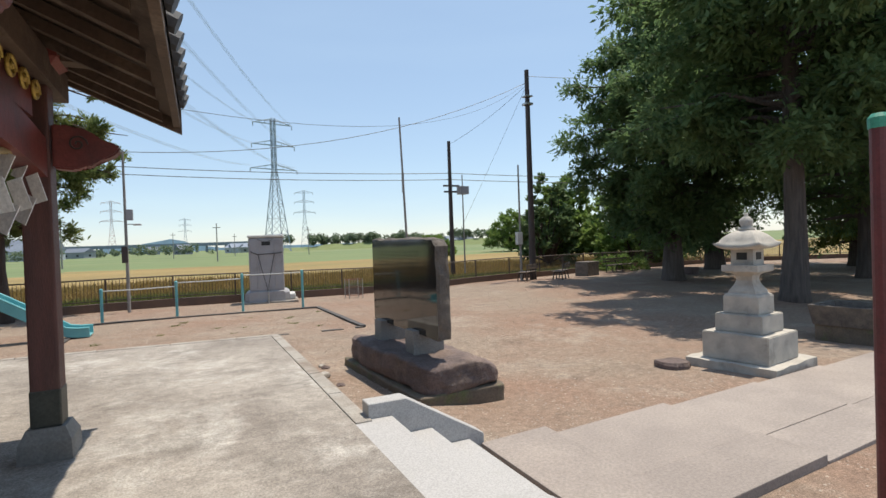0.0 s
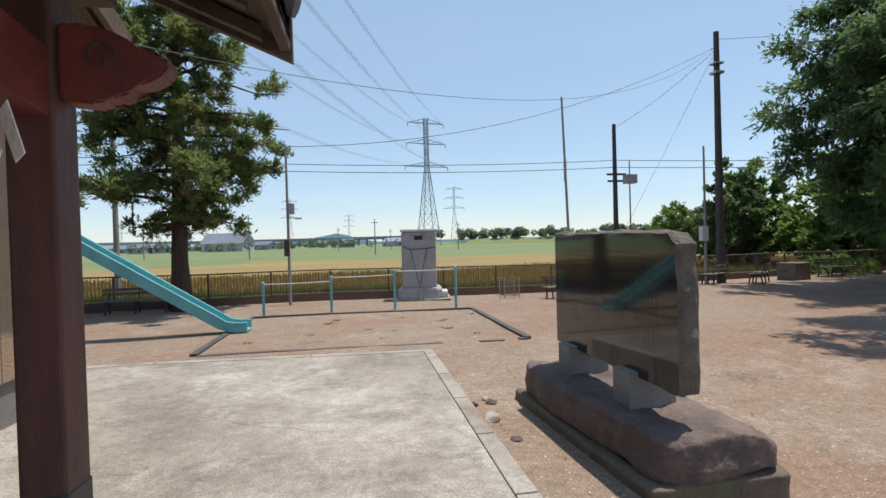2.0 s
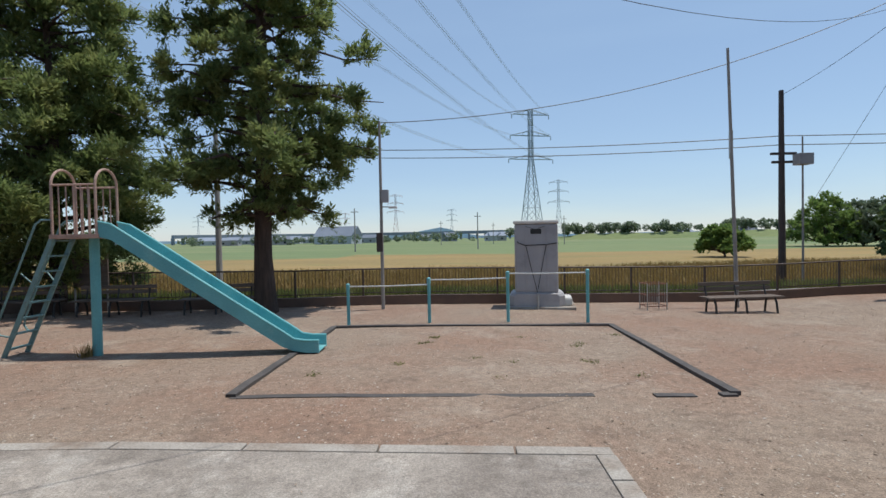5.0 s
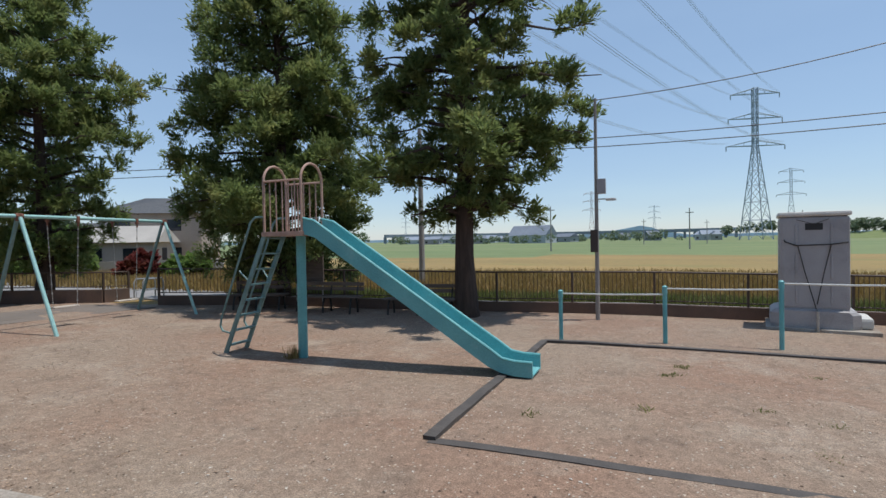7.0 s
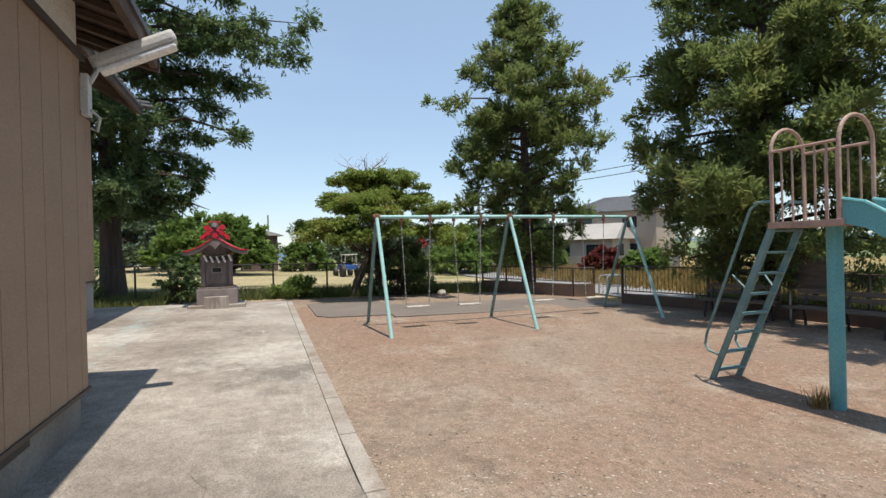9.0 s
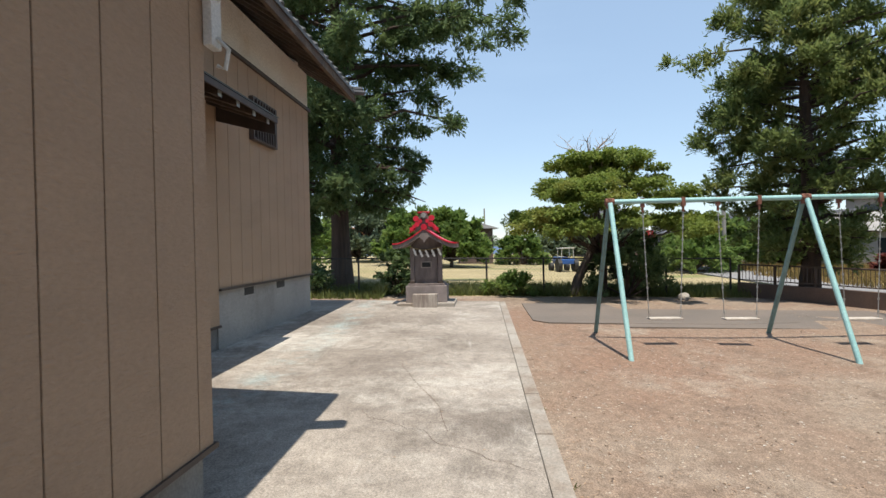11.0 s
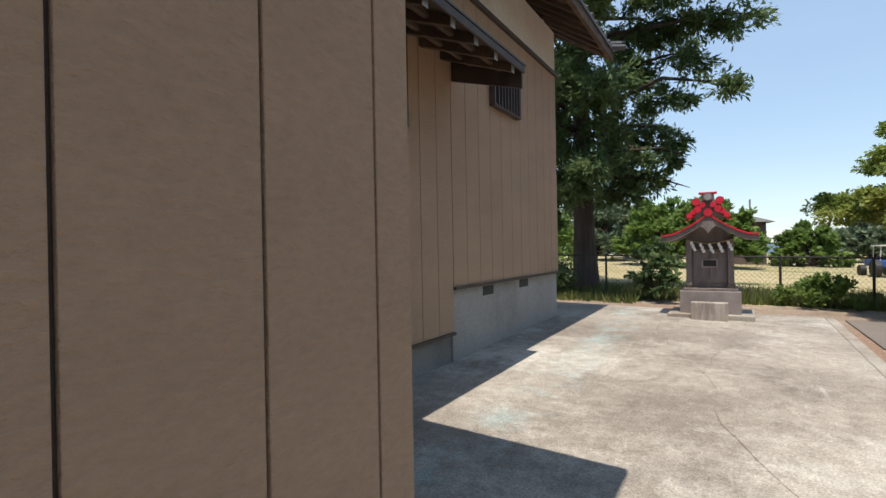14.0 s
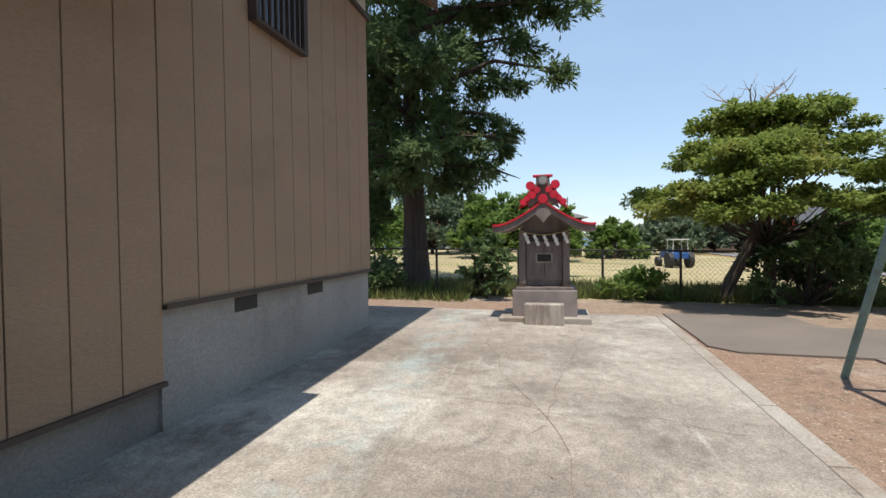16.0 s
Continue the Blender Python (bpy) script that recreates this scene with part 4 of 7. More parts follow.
# ---- monument ----
def monument():
    g = gz(3.8, 4.0)
    root = thing("stone_monument", 3.83, 3.93, g, 2.4, "polished black granite tablet on a purplish rock and mossy plinth", "monument")

    def slab(name, x_far, x_near, x_back, y0, y1, z0, z1, mat, label, power, rough, seed, fall=0.0):
        """A roughly squared block whose front edge runs a little askew."""
        bm = bm_new()
        bmesh.ops.create_cube(bm, size=2.0)
        bmesh.ops.subdivide_edges(bm, edges=list(bm.edges), cuts=26, use_grid_fill=True)
        for v in bm.verts:
            u = v.co
            k = (abs(u.x) ** power + abs(u.y) ** power + abs(u.z) ** power) ** (1 / power)
            r = u / k * (1.0 if power < 30 else max(abs(u.x), abs(u.y), abs(u.z)))
            front = x_near + (x_far - x_near) * (r.y + 1) / 2
            top = z1 - fall * max(0.0, r.x) ** 2 * (1 - 0.5 * r.y)
            v.co = Vector((front + (x_back - front) * (r.x + 1) / 2, y0 + (y1 - y0) * (r.y + 1) / 2, z0 + (top - z0) * (r.z + 1) / 2))
        for amount, freq in rough:
            roughen(bm, amount, freq, seed + freq)
        part(name, bm, mat, root, label, True)

    slab("plinth", -0.49, -0.42, 0.72, -1.17, 1.33, -0.12, 0.15, M_PLINTH, "brown mossy plinth", 22, ((0.012, 2.5), (0.012, 9.0)), 1)
    slab("base_rock", -0.45, -0.35, 0.68, -1.14, 1.20, 0.13, 0.485, M_ROCK, "squared purplish base rock", 9, ((0.045, 1.8), (0.028, 5.0), (0.014, 13.0), (0.006, 34.0)), 3, 0.12)
    for ya, yb, xf in ((-0.545, -0.30, -0.17), (0.50, 0.75, -0.18)):
        bm = bm_new()
        box(bm, xf, ya, 0.40, -0.088, yb, 0.748, 0.004)
        box(bm, -0.09, ya + 0.004, 0.40, 0.24, yb - 0.004, 0.715, 0.004)
        part("support_block", bm, M_BLOCK, root, "sawn grey granite block")
    # tablet: polished faces, rough broken edge
    bm = bm_new()
    ny, nz = 22, 14
    z0, z1 = 0.72, 1.85
    grid = {}
    for i in range(ny + 1):
        for j in range(nz + 1):
            y = -1.03 + 2.02 * i / ny
            z = z0 + (z1 - z0) * j / nz - 0.02 * (1 - i / ny)
            if i == 0:
                y += 0.03 * noise.noise(Vector((0, z * 4, 1)))
            if j == nz:
                z += 0.025 * noise.noise(Vector((y * 4, 0, 2)))
            if i == 0 and j == nz:
                y += 0.05
                z -= 0.06
            for s in (0, 1):
                grid[i, j, s] = bm.verts.new((-0.085 + 0.165 * s, y, z))
    for i in range(ny):
        for j in range(nz):
            bm.faces.new((grid[i, j, 0], grid[i, j + 1, 0], grid[i + 1, j + 1, 0], grid[i + 1, j, 0]))
            bm.faces.new((grid[i, j, 1], grid[i + 1, j, 1], grid[i + 1, j + 1, 1], grid[i, j + 1, 1]))
    part("tablet", bm, M_POLISHED, root, "polished black inscribed face")
    bm = bm_new()
    loop = [(i, 0) for i in range(ny)] + [(ny, j) for j in range(nz)] + [(i, nz) for i in range(ny, 0, -1)] + [(0, j) for j in range(nz, 0, -1)]
    rings = []
    for i, j in loop:
        y = -1.03 + 2.02 * i / ny
        z = z0 + (z1 - z0) * j / nz - 0.02 * (1 - i / ny)
        if i == 0:
            y += 0.03 * noise.noise(Vector((0, z * 4, 1)))
        if j == nz:
            z += 0.025 * noise.noise(Vector((y * 4, 0, 2)))
        if i == 0 and j == nz:
            y += 0.05
            z -= 0.06
        dy = -1 if i == 0 else (1 if i == ny else 0)
        dz = -1 if j == 0 else (1 if j == nz else 0)
        row = []
        for k in range(6):
            x = -0.085 + 0.165 * k / 5
            o = 0.0 if k in (0, 5) else 0.015 + 0.028 * noise.noise(Vector((x * 9, y * 9, z * 9)))
            row.append(bm.verts.new((x, y + dy * o, z + dz * o)))
        rings.append(row)
    for a, b in zip(rings, rings[1:] + rings[:1]):
        for k in range(5):
            bm.faces.new((a[k], a[k + 1], b[k + 1], b[k]))
    part("broken_edge", bm, M_ROUGHSTONE, root, "rough split stone edge")
    # faint lines of unreadable engraving
    bm = bm_new()
    for k in range(30):
        y = -0.80 + k * 0.052
        for q in range(9 + (k * 7) % 8):
            z = (1.70 if k > 3 else 1.5) - 0.045 * q
            box(bm, -0.0862, y, z - 0.026, -0.0853, y + 0.022, z)
    tagged(part("engraving", bm, M_ENGRAVE, root, "columns of small unreadable engraving"), kind="stuff")
    return root


monument()


# ---- stone lantern ----
def lantern():
    g = gz(8.4, 2.45)
    root = thing("stone_lantern", 8.4, 2.45, g - 0.02, 9, "tall pale granite stone lantern on stepped square tiers", "stone lantern")
    bm = bm_new()
    lathe(bm, [(0.60, 0.0), (0.60, 0.15)], square=True)
    bmesh.ops.subdivide_edges(bm, edges=list(bm.edges), cuts=6, use_grid_fill=True)
    roughen(bm, 0.025, 6, 2)
    part("foot_slab", bm, M_LANTERN, root, "rough-hewn foot slab")
    for nm, prof in (("lower_tier", [(0.44, 0.14), (0.44, 0.52)]), ("middle_tier", [(0.315, 0.52), (0.315, 0.77)]), ("upper_tier", [(0.235, 0.77), (0.235, 1.02), (0.20, 1.05)])):
        bm = bm_new()
        lathe(bm, prof, square=True)
        bmesh.ops.bevel(bm, geom=list(bm.edges), offset=0.012, segments=2, affect="EDGES")
        part(nm, bm, M_LANTERN, root)
    bm = bm_new()
    lathe(bm, [(0.185, 1.05), (0.175, 1.09), (0.13, 1.16), (0.105, 1.23), (0.11, 1.29), (0.155, 1.335)], square=True)
    part("waisted_shaft", bm, M_LANTERN, root, smooth=False)
    bm = bm_new()
    lathe(bm, [(0.20, 1.335), (0.24, 1.36), (0.24, 1.445)], square=True)
    part("platform", bm, M_LANTERN, root)
    bm = bm_new()
    lathe(bm, [(0.15, 1.445), (0.15, 1.69)], square=True)
    part("fire_box", bm, M_LANTERN, root)
    for rz in (0, 90, 180, 270):
        bm = bm_new()
        m = pose(0, 0, 0, 0, 0, rz)
        box(bm, 0.148, -0.07, 1.52, 0.156, 0.07, 1.62, 0, m)
        part("opening", bm, M_BLACK, root, "dark lantern opening")
    bm = bm_new()
    n = 16
    rings = []
    for r, z in [(0.22, 1.665), (0.30, 1.68), (0.318, 1.705), (0.262, 1.745), (0.238, 1.80), (0.19, 1.865), (0.11, 1.925)]:
        ring = []
        for k in range(4 * n):
            t = k / n
            side, u = int(t), (t - int(t)) * 2 - 1
            c = Vector((1, u)) if side == 0 else Vector((-u, 1)) if side == 1 else Vector((-1, -u)) if side == 2 else Vector((u, -1))
            lift = 0.045 * abs(u) ** 3 * ease(0.2, 0.31, r)
            ring.append(bm.verts.new((c.x * r, c.y * r, z + lift)))
        rings.append(ring)
    for a, b in zip(rings, rings[1:]):
        for k in range(4 * n):
            bm.faces.new((a[k], a[(k + 1) % (4 * n)], b[(k + 1) % (4 * n)], b[k]))
    bm.faces.new(rings[0][::-1])
    bm.faces.new(rings[-1])
    part("roof", bm, M_LANTERN, root, "curved roof with upturned corners", True)
    bm = bm_new()
    lathe(bm, [(0.11, 1.92), (0.11, 1.96), (0.06, 1.97), (0.085, 2.02), (0.085, 2.07), (0.05, 2.11), (0.025, 2.13), (0.03, 2.155), (0.01, 2.17)], 20)
    part("finial", bm, M_LANTERN, root, smooth=True)


lantern()


def stump_stone(x, y, r, h, label):
    bm = bm_new()
    lathe(bm, [(r, -0.05), (r * 1.02, h * 0.6), (r * 0.93, h)], 14)
    roughen(bm, 0.03, 5, x)
    single("flat_stone", bm, M_ROCK, label, "stone", at=pose(x, y, gz(x, y)))


stump_stone(7.45, 2.95, 0.23, 0.1, "low round flat stone beside the lantern")


stump_stone(23.3, 15.5, 0.36, 0.34, "rounded dark boulder under the grove")


def basin():
    root = thing("stone_basin", 11.6, 2.75, gz(11.6, 2.75), 8, "dark stone water basin on a block", "basin")
    bm = bm_new()
    lathe(bm, [(0.42, -0.05), (0.42, 0.28)], square=True)
    part("block", bm, M_PLINTH, root)
    bm = bm_new()
    lathe(bm, [(0.44, 0.28), (0.50, 0.62), (0.42, 0.62), (0.38, 0.45)], square=True)
    part("bowl", bm, M_ROUGHSTONE, root)


basin()


def red_pole():
    g = gz(5.0, -0.68)
    root = thing("banner_pole", 5.0, -0.68, g, label="slim dark red steel pole with a green cap", category="pole")
    bm = bm_new()
    rod(bm, (0, 0, -0.2), (0, 0, 1.90 - g), 0.05, seg=16)
    part("shaft", bm, M_REDPOLE, root)
    bm = bm_new()
    lathe(bm, [(0.056, 1.86 - g), (0.058, 1.92 - g), (0.04, 1.945 - g)], 16)
    part("cap", bm, M_GREENCAP, root, "green plastic cap")


red_pole()


# ---- playground ----
def slide():
    bx, by = -4.62, 11.2
    g = gz(bx, by)
    root = thing("playground_slide", bx, by, g, 1.5, "faded teal playground slide with a pink-railed platform and ladder", "slide")
    P = 2.02
    bm = bm_new()
    rod(bm, (0.05, 0, -0.1), (0.05, 0, P - 0.06), 0.075, seg=18)
    part("post", bm, M_TEAL, root)
    bm = bm_new()
    box(bm, -0.48, -0.30, P - 0.07, 0.32, 0.30, P, 0.008)
    part("platform", bm, M_CREAM, root, "rusty pink platform plate")
    # chute with a floor and two rolled sides
    run = [(0.30, P - 0.02), (0.50, P - 0.07)] + [(0.50 + 2.55 * i / 8, P - 0.07 - (P - 0.36) * i / 8) for i in range(1, 9)] + [(3.24, 0.17), (3.42, 0.10), (3.60, 0.07), (3.83, 0.065)]
    for nm, w0, w1, h0, h1 in (("chute_floor", -0.24, 0.24, -0.02, 0.0), ("chute_side", -0.265, -0.24, -0.03, 0.22), ("chute_side", 0.24, 0.265, -0.03, 0.22)):
        lo, hi = [], []
        for k, (x, z) in enumerate(run):
            hh = h1 * (0.75 if k > 10 else 1.0)
            lo.append((x, z + h0))
            hi.append((x, z + hh))
        bm = bm_new()
        plate(bm, lo + hi[::-1], "y", w0, w1)
        part(nm, bm, M_TEAL, root, "faded teal sheet steel")
    for s in (-1, 1):
        bm = bm_new()
        tube(bm, [(0.28, s * 0.255, P + 0.20)] + [(x, s * 0.255, z + (0.165 if k > 10 else 0.22)) for k, (x, z) in enumerate(run)][1:], 0.022, 8)
        part("side_rim", bm, M_TEAL, root)
    bm = bm_new()
    for s in (-0.2, 0.2):
        rod(bm, (3.62, s, -0.1), (3.62, s, 0.05), 0.03, seg=8)
    box(bm, 3.45, -0.22, -0.08, 3.80, 0.22, 0.035, 0.01)
    part("toe_foot", bm, M_BLACK, root, "dark toe footing")
    # hoops and balustrades
    for x in (-0.44, 0.28):
        bm = bm_new()
        pts = [(x, -0.27, P)] + [(x, -0.27, P + 0.6)] + [(x, 0.27 * math.cos(radians(180 - a)), P + 0.80 + 0.27 * math.sin(radians(a))) for a in range(0, 181, 15)] + [(x, 0.27, P + 0.6), (x, 0.27, P)]
        tube(bm, pts, 0.021, 8)
        part("hoop", bm, M_CREAM, root, "arched pink steel hoop")
    for s in (-1, 1):
        bm = bm_new()
        rod(bm, (-0.44, s * 0.27, P + 0.80), (0.28, s * 0.27, P + 0.80), 0.017, seg=8)
        part("top_rail", bm, M_CREAM, root)
        for k in range(1, 6):
            bm = bm_new()
            x = -0.44 + 0.72 * k / 6
            rod(bm, (x, s * 0.27, P), (x, s * 0.27, P + 0.80), 0.011, seg=6)
            part("baluster", bm, M_CREAM, root)
    # ladder
    for s in (-1, 1):
        bm = bm_new()
        m = 0.235 * s
        plate_pts = [(-1.40, -0.02), (-1.32, -0.02), (-0.42, P - 0.02), (-0.50, P - 0.02)]
        plate(bm, plate_pts, "y", m - 0.015, m + 0.015)
        part("ladder_stringer", bm, M_TEALDARK, root, "worn teal ladder stringer")
        bm = bm_new()
        tube(bm, [(-0.44, m * 1.15, P + 0.24), (-0.62, m * 1.15, P + 0.24), (-0.72, m * 1.15, P + 0.16), (-1.38, m * 1.15, 0.62), (-1.41, m * 1.15, 0.48), (-1.36, m * 1.15, 0.40), (-1.22, m, 0.36)], 0.017, 8)
        rod(bm, (-0.98, m * 1.15, P - 0.62), (-0.83, m, P - 0.78), 0.013, seg=6)
        part("handrail", bm, M_TEALDARK, root, "bent teal handrail")
    for k in range(8):
        t = (k + 0.7) / 8
        bm = bm_new()
        x, z = -1.36 + 0.9 * t, -0.02 + P * t
        box(bm, x - 0.05, -0.225, z - 0.012, x + 0.05, 0.225, z + 0.012, 0.004)
        part("rung", bm, M_TEALDARK, root)
    bm = bm_new()
    box(bm, -1.52, -0.32, -0.06, -1.22, 0.32, 0.015, 0.01)
    part("footing", bm, M_FOUND, root)


slide()


def swings():
    root = thing("swing_set", -11.25, 7.65, 0, 0, "pale mint steel swing frame with four chain swings", "swing set")
    top = 1.98
    ys = (0.0, 3.1, 6.75)
    for i, y in enumerate(ys):
        g = gz(-11.2, 7.65 + y)
        sx = -0.12 * (i == 1) - 0.55 * (i == 2)
        for s in (-1, 1):
            foot = (s * 1.16 + sx, y + (0.0 if i else -0.02), g - 0.05)
            bm = bm_new()
            rod(bm, foot, (s * 0.05 + sx * 1.0, y, top - 0.03), 0.038, seg=12)
            # Legs on the -x side take the darker teal, +x legs the pale mint.
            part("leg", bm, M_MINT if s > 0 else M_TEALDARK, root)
        bm = bm_new()
        rod(bm, (sx, y - 0.07, top), (sx, y + 0.07, top), 0.058, seg=12)
        rod(bm, (sx, y, top - 0.1), (sx, y, top + 0.045), 0.06, seg=10)
        part("joint", bm, M_RUST, root, "rusty red pipe joint")
    for a, b in ((0, 1), (1, 2)):
        xa, xb = -0.12 * (a == 1), -0.12 * (b == 1) - 0.55 * (b == 2)
        bm = bm_new()
        rod(bm, (xa, ys[a], top), (xb, ys[b], top), 0.04, seg=12)
        part("cross_beam", bm, M_MINT, root)
    for y0 in (0.85, 2.05, 4.0, 5.55):
        xm = -0.12 * min(1, y0 / 3.1) - 0.43 * max(0, (y0 - 3.1) / 3.65)
        gnd = gz(-11.3, 7.65 + y0)
        sw = new("swing")
        sw.parent = root
        sw.location = (xm, y0, 0)
        zs = gnd + 0.45
        for s in (-0.32, 0.32):
            bm = bm_new()
            box(bm, -0.03, s - 0.03, top - 0.1, 0.03, s + 0.03, top + 0.05, 0.006)
            rod(bm, (0, s, top - 0.18), (0, s, top - 0.08), 0.02, seg=6)
            part("hanger", bm, M_RUST, sw, "rusty hanger clamp")
            bm = bm_new()
            y1 = s * 0.78
            rod(bm, (0, s, top - 0.15), (0.0, y1, zs), 0.007, seg=6)
            for k in range(9):
                u = (k + 0.5) / 9
                c = Vector((0, s + (y1 - s) * u, top - 0.15 + (zs - top + 0.15) * u))
                rod(bm, c - Vector((0, 0, 0.018)), c + Vector((0, 0, 0.018)), 0.016, seg=6)
            part("chain", bm, M_STEEL, sw)
        bm = bm_new()
        box(bm, -0.09, -0.26, zs - 0.03, 0.09, 0.26, zs, 0.008)
        part("seat", bm, M_SEAT, sw, "worn pale swing seat")


swings()


def bars():
    root = thing("horizontal_bars", 0, 0, 0, 0, "three low exercise bars on teal posts of rising height", "exercise bars")
    ps = [(-1.03, 14.28, 0.33), (0.77, 14.5, 0.42), (2.57, 14.72, 0.52), (4.37, 14.66, 0.545)]
    for k, (x, y, t) in enumerate(ps):
        g = gz(x, y)
        bm = bm_new()
        rod(bm, (x, y, g - 0.1), (x, y, t), 0.038, seg=12)
        lathe(bm, [(0.045, t - 0.12), (0.045, t), (0.02, t + 0.02)], 12, x=x, y=y)
        part("post", bm, M_TEAL, root)
    hs = (0.28, 0.385, 0.485)
    for k in range(3):
        (xa, ya, _), (xb, yb, _) = ps[k], ps[k + 1]
        bm = bm_new()
        tube(bm, [(xa, ya, hs[k]), ((xa + xb) / 2, (ya + yb) / 2, hs[k] - 0.012), (xb, yb, hs[k])], 0.016, 8)
        part("bar", bm, M_BARMETAL, root, "worn bare steel bar")


bars()


def edging(a, b, k0=0.0, k1=1.0, lift=0.04):
    a, b = Vector((*a, 0)), Vector((*b, 0))
    p, q = a + (b - a) * k0, a + (b - a) * k1
    d = (q - p).normalized()
    nrm = Vector((-d.y, d.x, 0)) * 0.06
    bm = bm_new()
    n = 10
    up, lo = [], []
    prev = None
    for i in range(n + 1):
        c = p + (q - p) * i / n
        z = gz(c.x, c.y) + lift + 0.012 * noise.noise(c * 2)
        ring = [bm.verts.new((c.x + nrm.x, c.y + nrm.y, z)), bm.verts.new((c.x - nrm.x, c.y - nrm.y, z)), bm.verts.new((c.x - nrm.x, c.y - nrm.y, z - 0.15)), bm.verts.new((c.x + nrm.x, c.y + nrm.y, z - 0.15))]
        if prev:
            for k in range(4):
                bm.faces.new((prev[k], prev[(k + 1) % 4], ring[(k + 1) % 4], ring[k]))
        else:
            bm.faces.new(ring[::-1])
        prev = ring
    bm.faces.new(prev)
    return bm


def sandpit():
    root = thing("sandpit_edging", label="half-buried dark timber edging of an old square sandpit", category="edging")
    c = [(-1.13, 8.64), (4.66, 8.85), (4.75, 14.2), (-1.26, 13.9)]
    for a, b, k1 in ((0, 1, 0.72), (1, 2, 1), (2, 3, 1), (3, 0, 1)):
        part("edging_board", edging(c[a], c[b], 0.0, k1, 0.006 if a == 0 else 0.04), M_EDGING, root)
    part("edging_board", edging(c[0], c[1], 0.84, 0.92, 0.006), M_EDGING, root)
    part("edging_board", edging(c[0], c[1], 0.97, 1.0, 0.02), M_EDGING, root)


sandpit()


def toilet():
    g = gz(3.6, 17.9) + 0.03
    root = thing("portable_toilet", 3.68, 17.95, g, -8, "grey plastic portable toilet strapped with black rope", "portable toilet")
    bm = bm_new()
    box(bm, -0.86, -0.82, -0.15, 1.06, 0.6, 0.05, 0.01)
    part("pad", bm, M_KERB, root, "concrete pad")
    bm = bm_new()
    box(bm, -0.60, -0.60, 0.42, 0.60, 0.60, 2.36, 0.07)
    part("cabin", bm, M_PLASTICGREY, root)
    for x in (-0.30, 0.30):
        bm = bm_new()
        for z0, z1 in ((0.55, 1.0), (1.08, 1.55), (1.62, 2.2)):
            box(bm, x - 0.025, -0.625, z0, x + 0.025, -0.595, z1, 0.008)
        part("rib", bm, M_PLASTICGREY, root)
    bm = bm_new()
    for i, (w, z) in enumerate([(0.80, 0.05), (0.82, 0.15), (0.80, 0.34), (0.72, 0.42), (0.60, 0.46)]):
        pass
    prof = [(0.76, 0.05), (0.78, 0.12), (0.77, 0.34), (0.70, 0.40), (0.60, 0.44)]
    rings = []
    for r, z in prof:
        rings.append([bm.verts.new((sx * r, sy * min(r, 0.68), z)) for sx, sy in ((1, 0.8), (0.8, 1), (-0.8, 1), (-1, 0.8), (-1, -0.8), (-0.8, -1), (0.8, -1), (1, -0.8))])
    for a, b in zip(rings, rings[1:]):
        for k in range(8):
            bm.faces.new((a[k], a[(k + 1) % 8], b[(k + 1) % 8], b[k]))
    bm.faces.new(rings[0][::-1])
    bm.faces.new(rings[-1])
    part("tank", bm, M_PLASTICGREY, root)
    bm = bm_new()
    box(bm, 0.55, -0.5, 0.05, 0.98, 0.4, 0.28, 0.06)
    part("step", bm, M_PLASTICPALE, root, "pale plastic entry step")
    bm = bm_new()
    box(bm, -0.63, -0.63, 2.36, 0.63, 0.63, 2.46, 0.045)
    part("roof", bm, M_PLASTICPALE, root, "pale domed plastic roof")
    bm = bm_new()
    box(bm, -0.15, -0.608, 2.08, 0.15, -0.595, 2.22, 0.004)
    part("vent", bm, M_BLACK, root, "dark louvred vent")
    bm = bm_new()
    tube(bm, [(-0.61, -0.4, 2.1), (-0.5, -0.63, 1.84), (-0.3, -0.65, 1.76), (0.3, -0.65, 1.78), (0.56, -0.63, 1.82), (0.62, -0.3, 1.8)], 0.013, 6)
    tube(bm, [(-0.28, -0.64, 1.76), (-0.16, -0.66, 1.2), (0.0, -0.68, 0.55), (0.02, -0.72, 0.45)], 0.01, 6)
    tube(bm, [(0.28, -0.64, 1.77), (0.16, -0.66, 1.2), (0.04, -0.68, 0.55)], 0.01, 6)
    tube(bm, [(-0.3, -0.64, 2.3), (0, -0.66, 2.2), (0.25, -0.64, 2.3)], 0.008, 6)
    part("rope", bm, M_BLACK, root, "black tie rope")
    bm = bm_new()
    rod(bm, (0.04, -0.84, -0.15), (0.04, -0.84, 0.42), 0.025, seg=8)
    rod(bm, (0.04, -0.84, 0.40), (0.04, -0.70, 0.42), 0.025, seg=8)
    part("standpipe", bm, M_STEEL, root)


toilet()


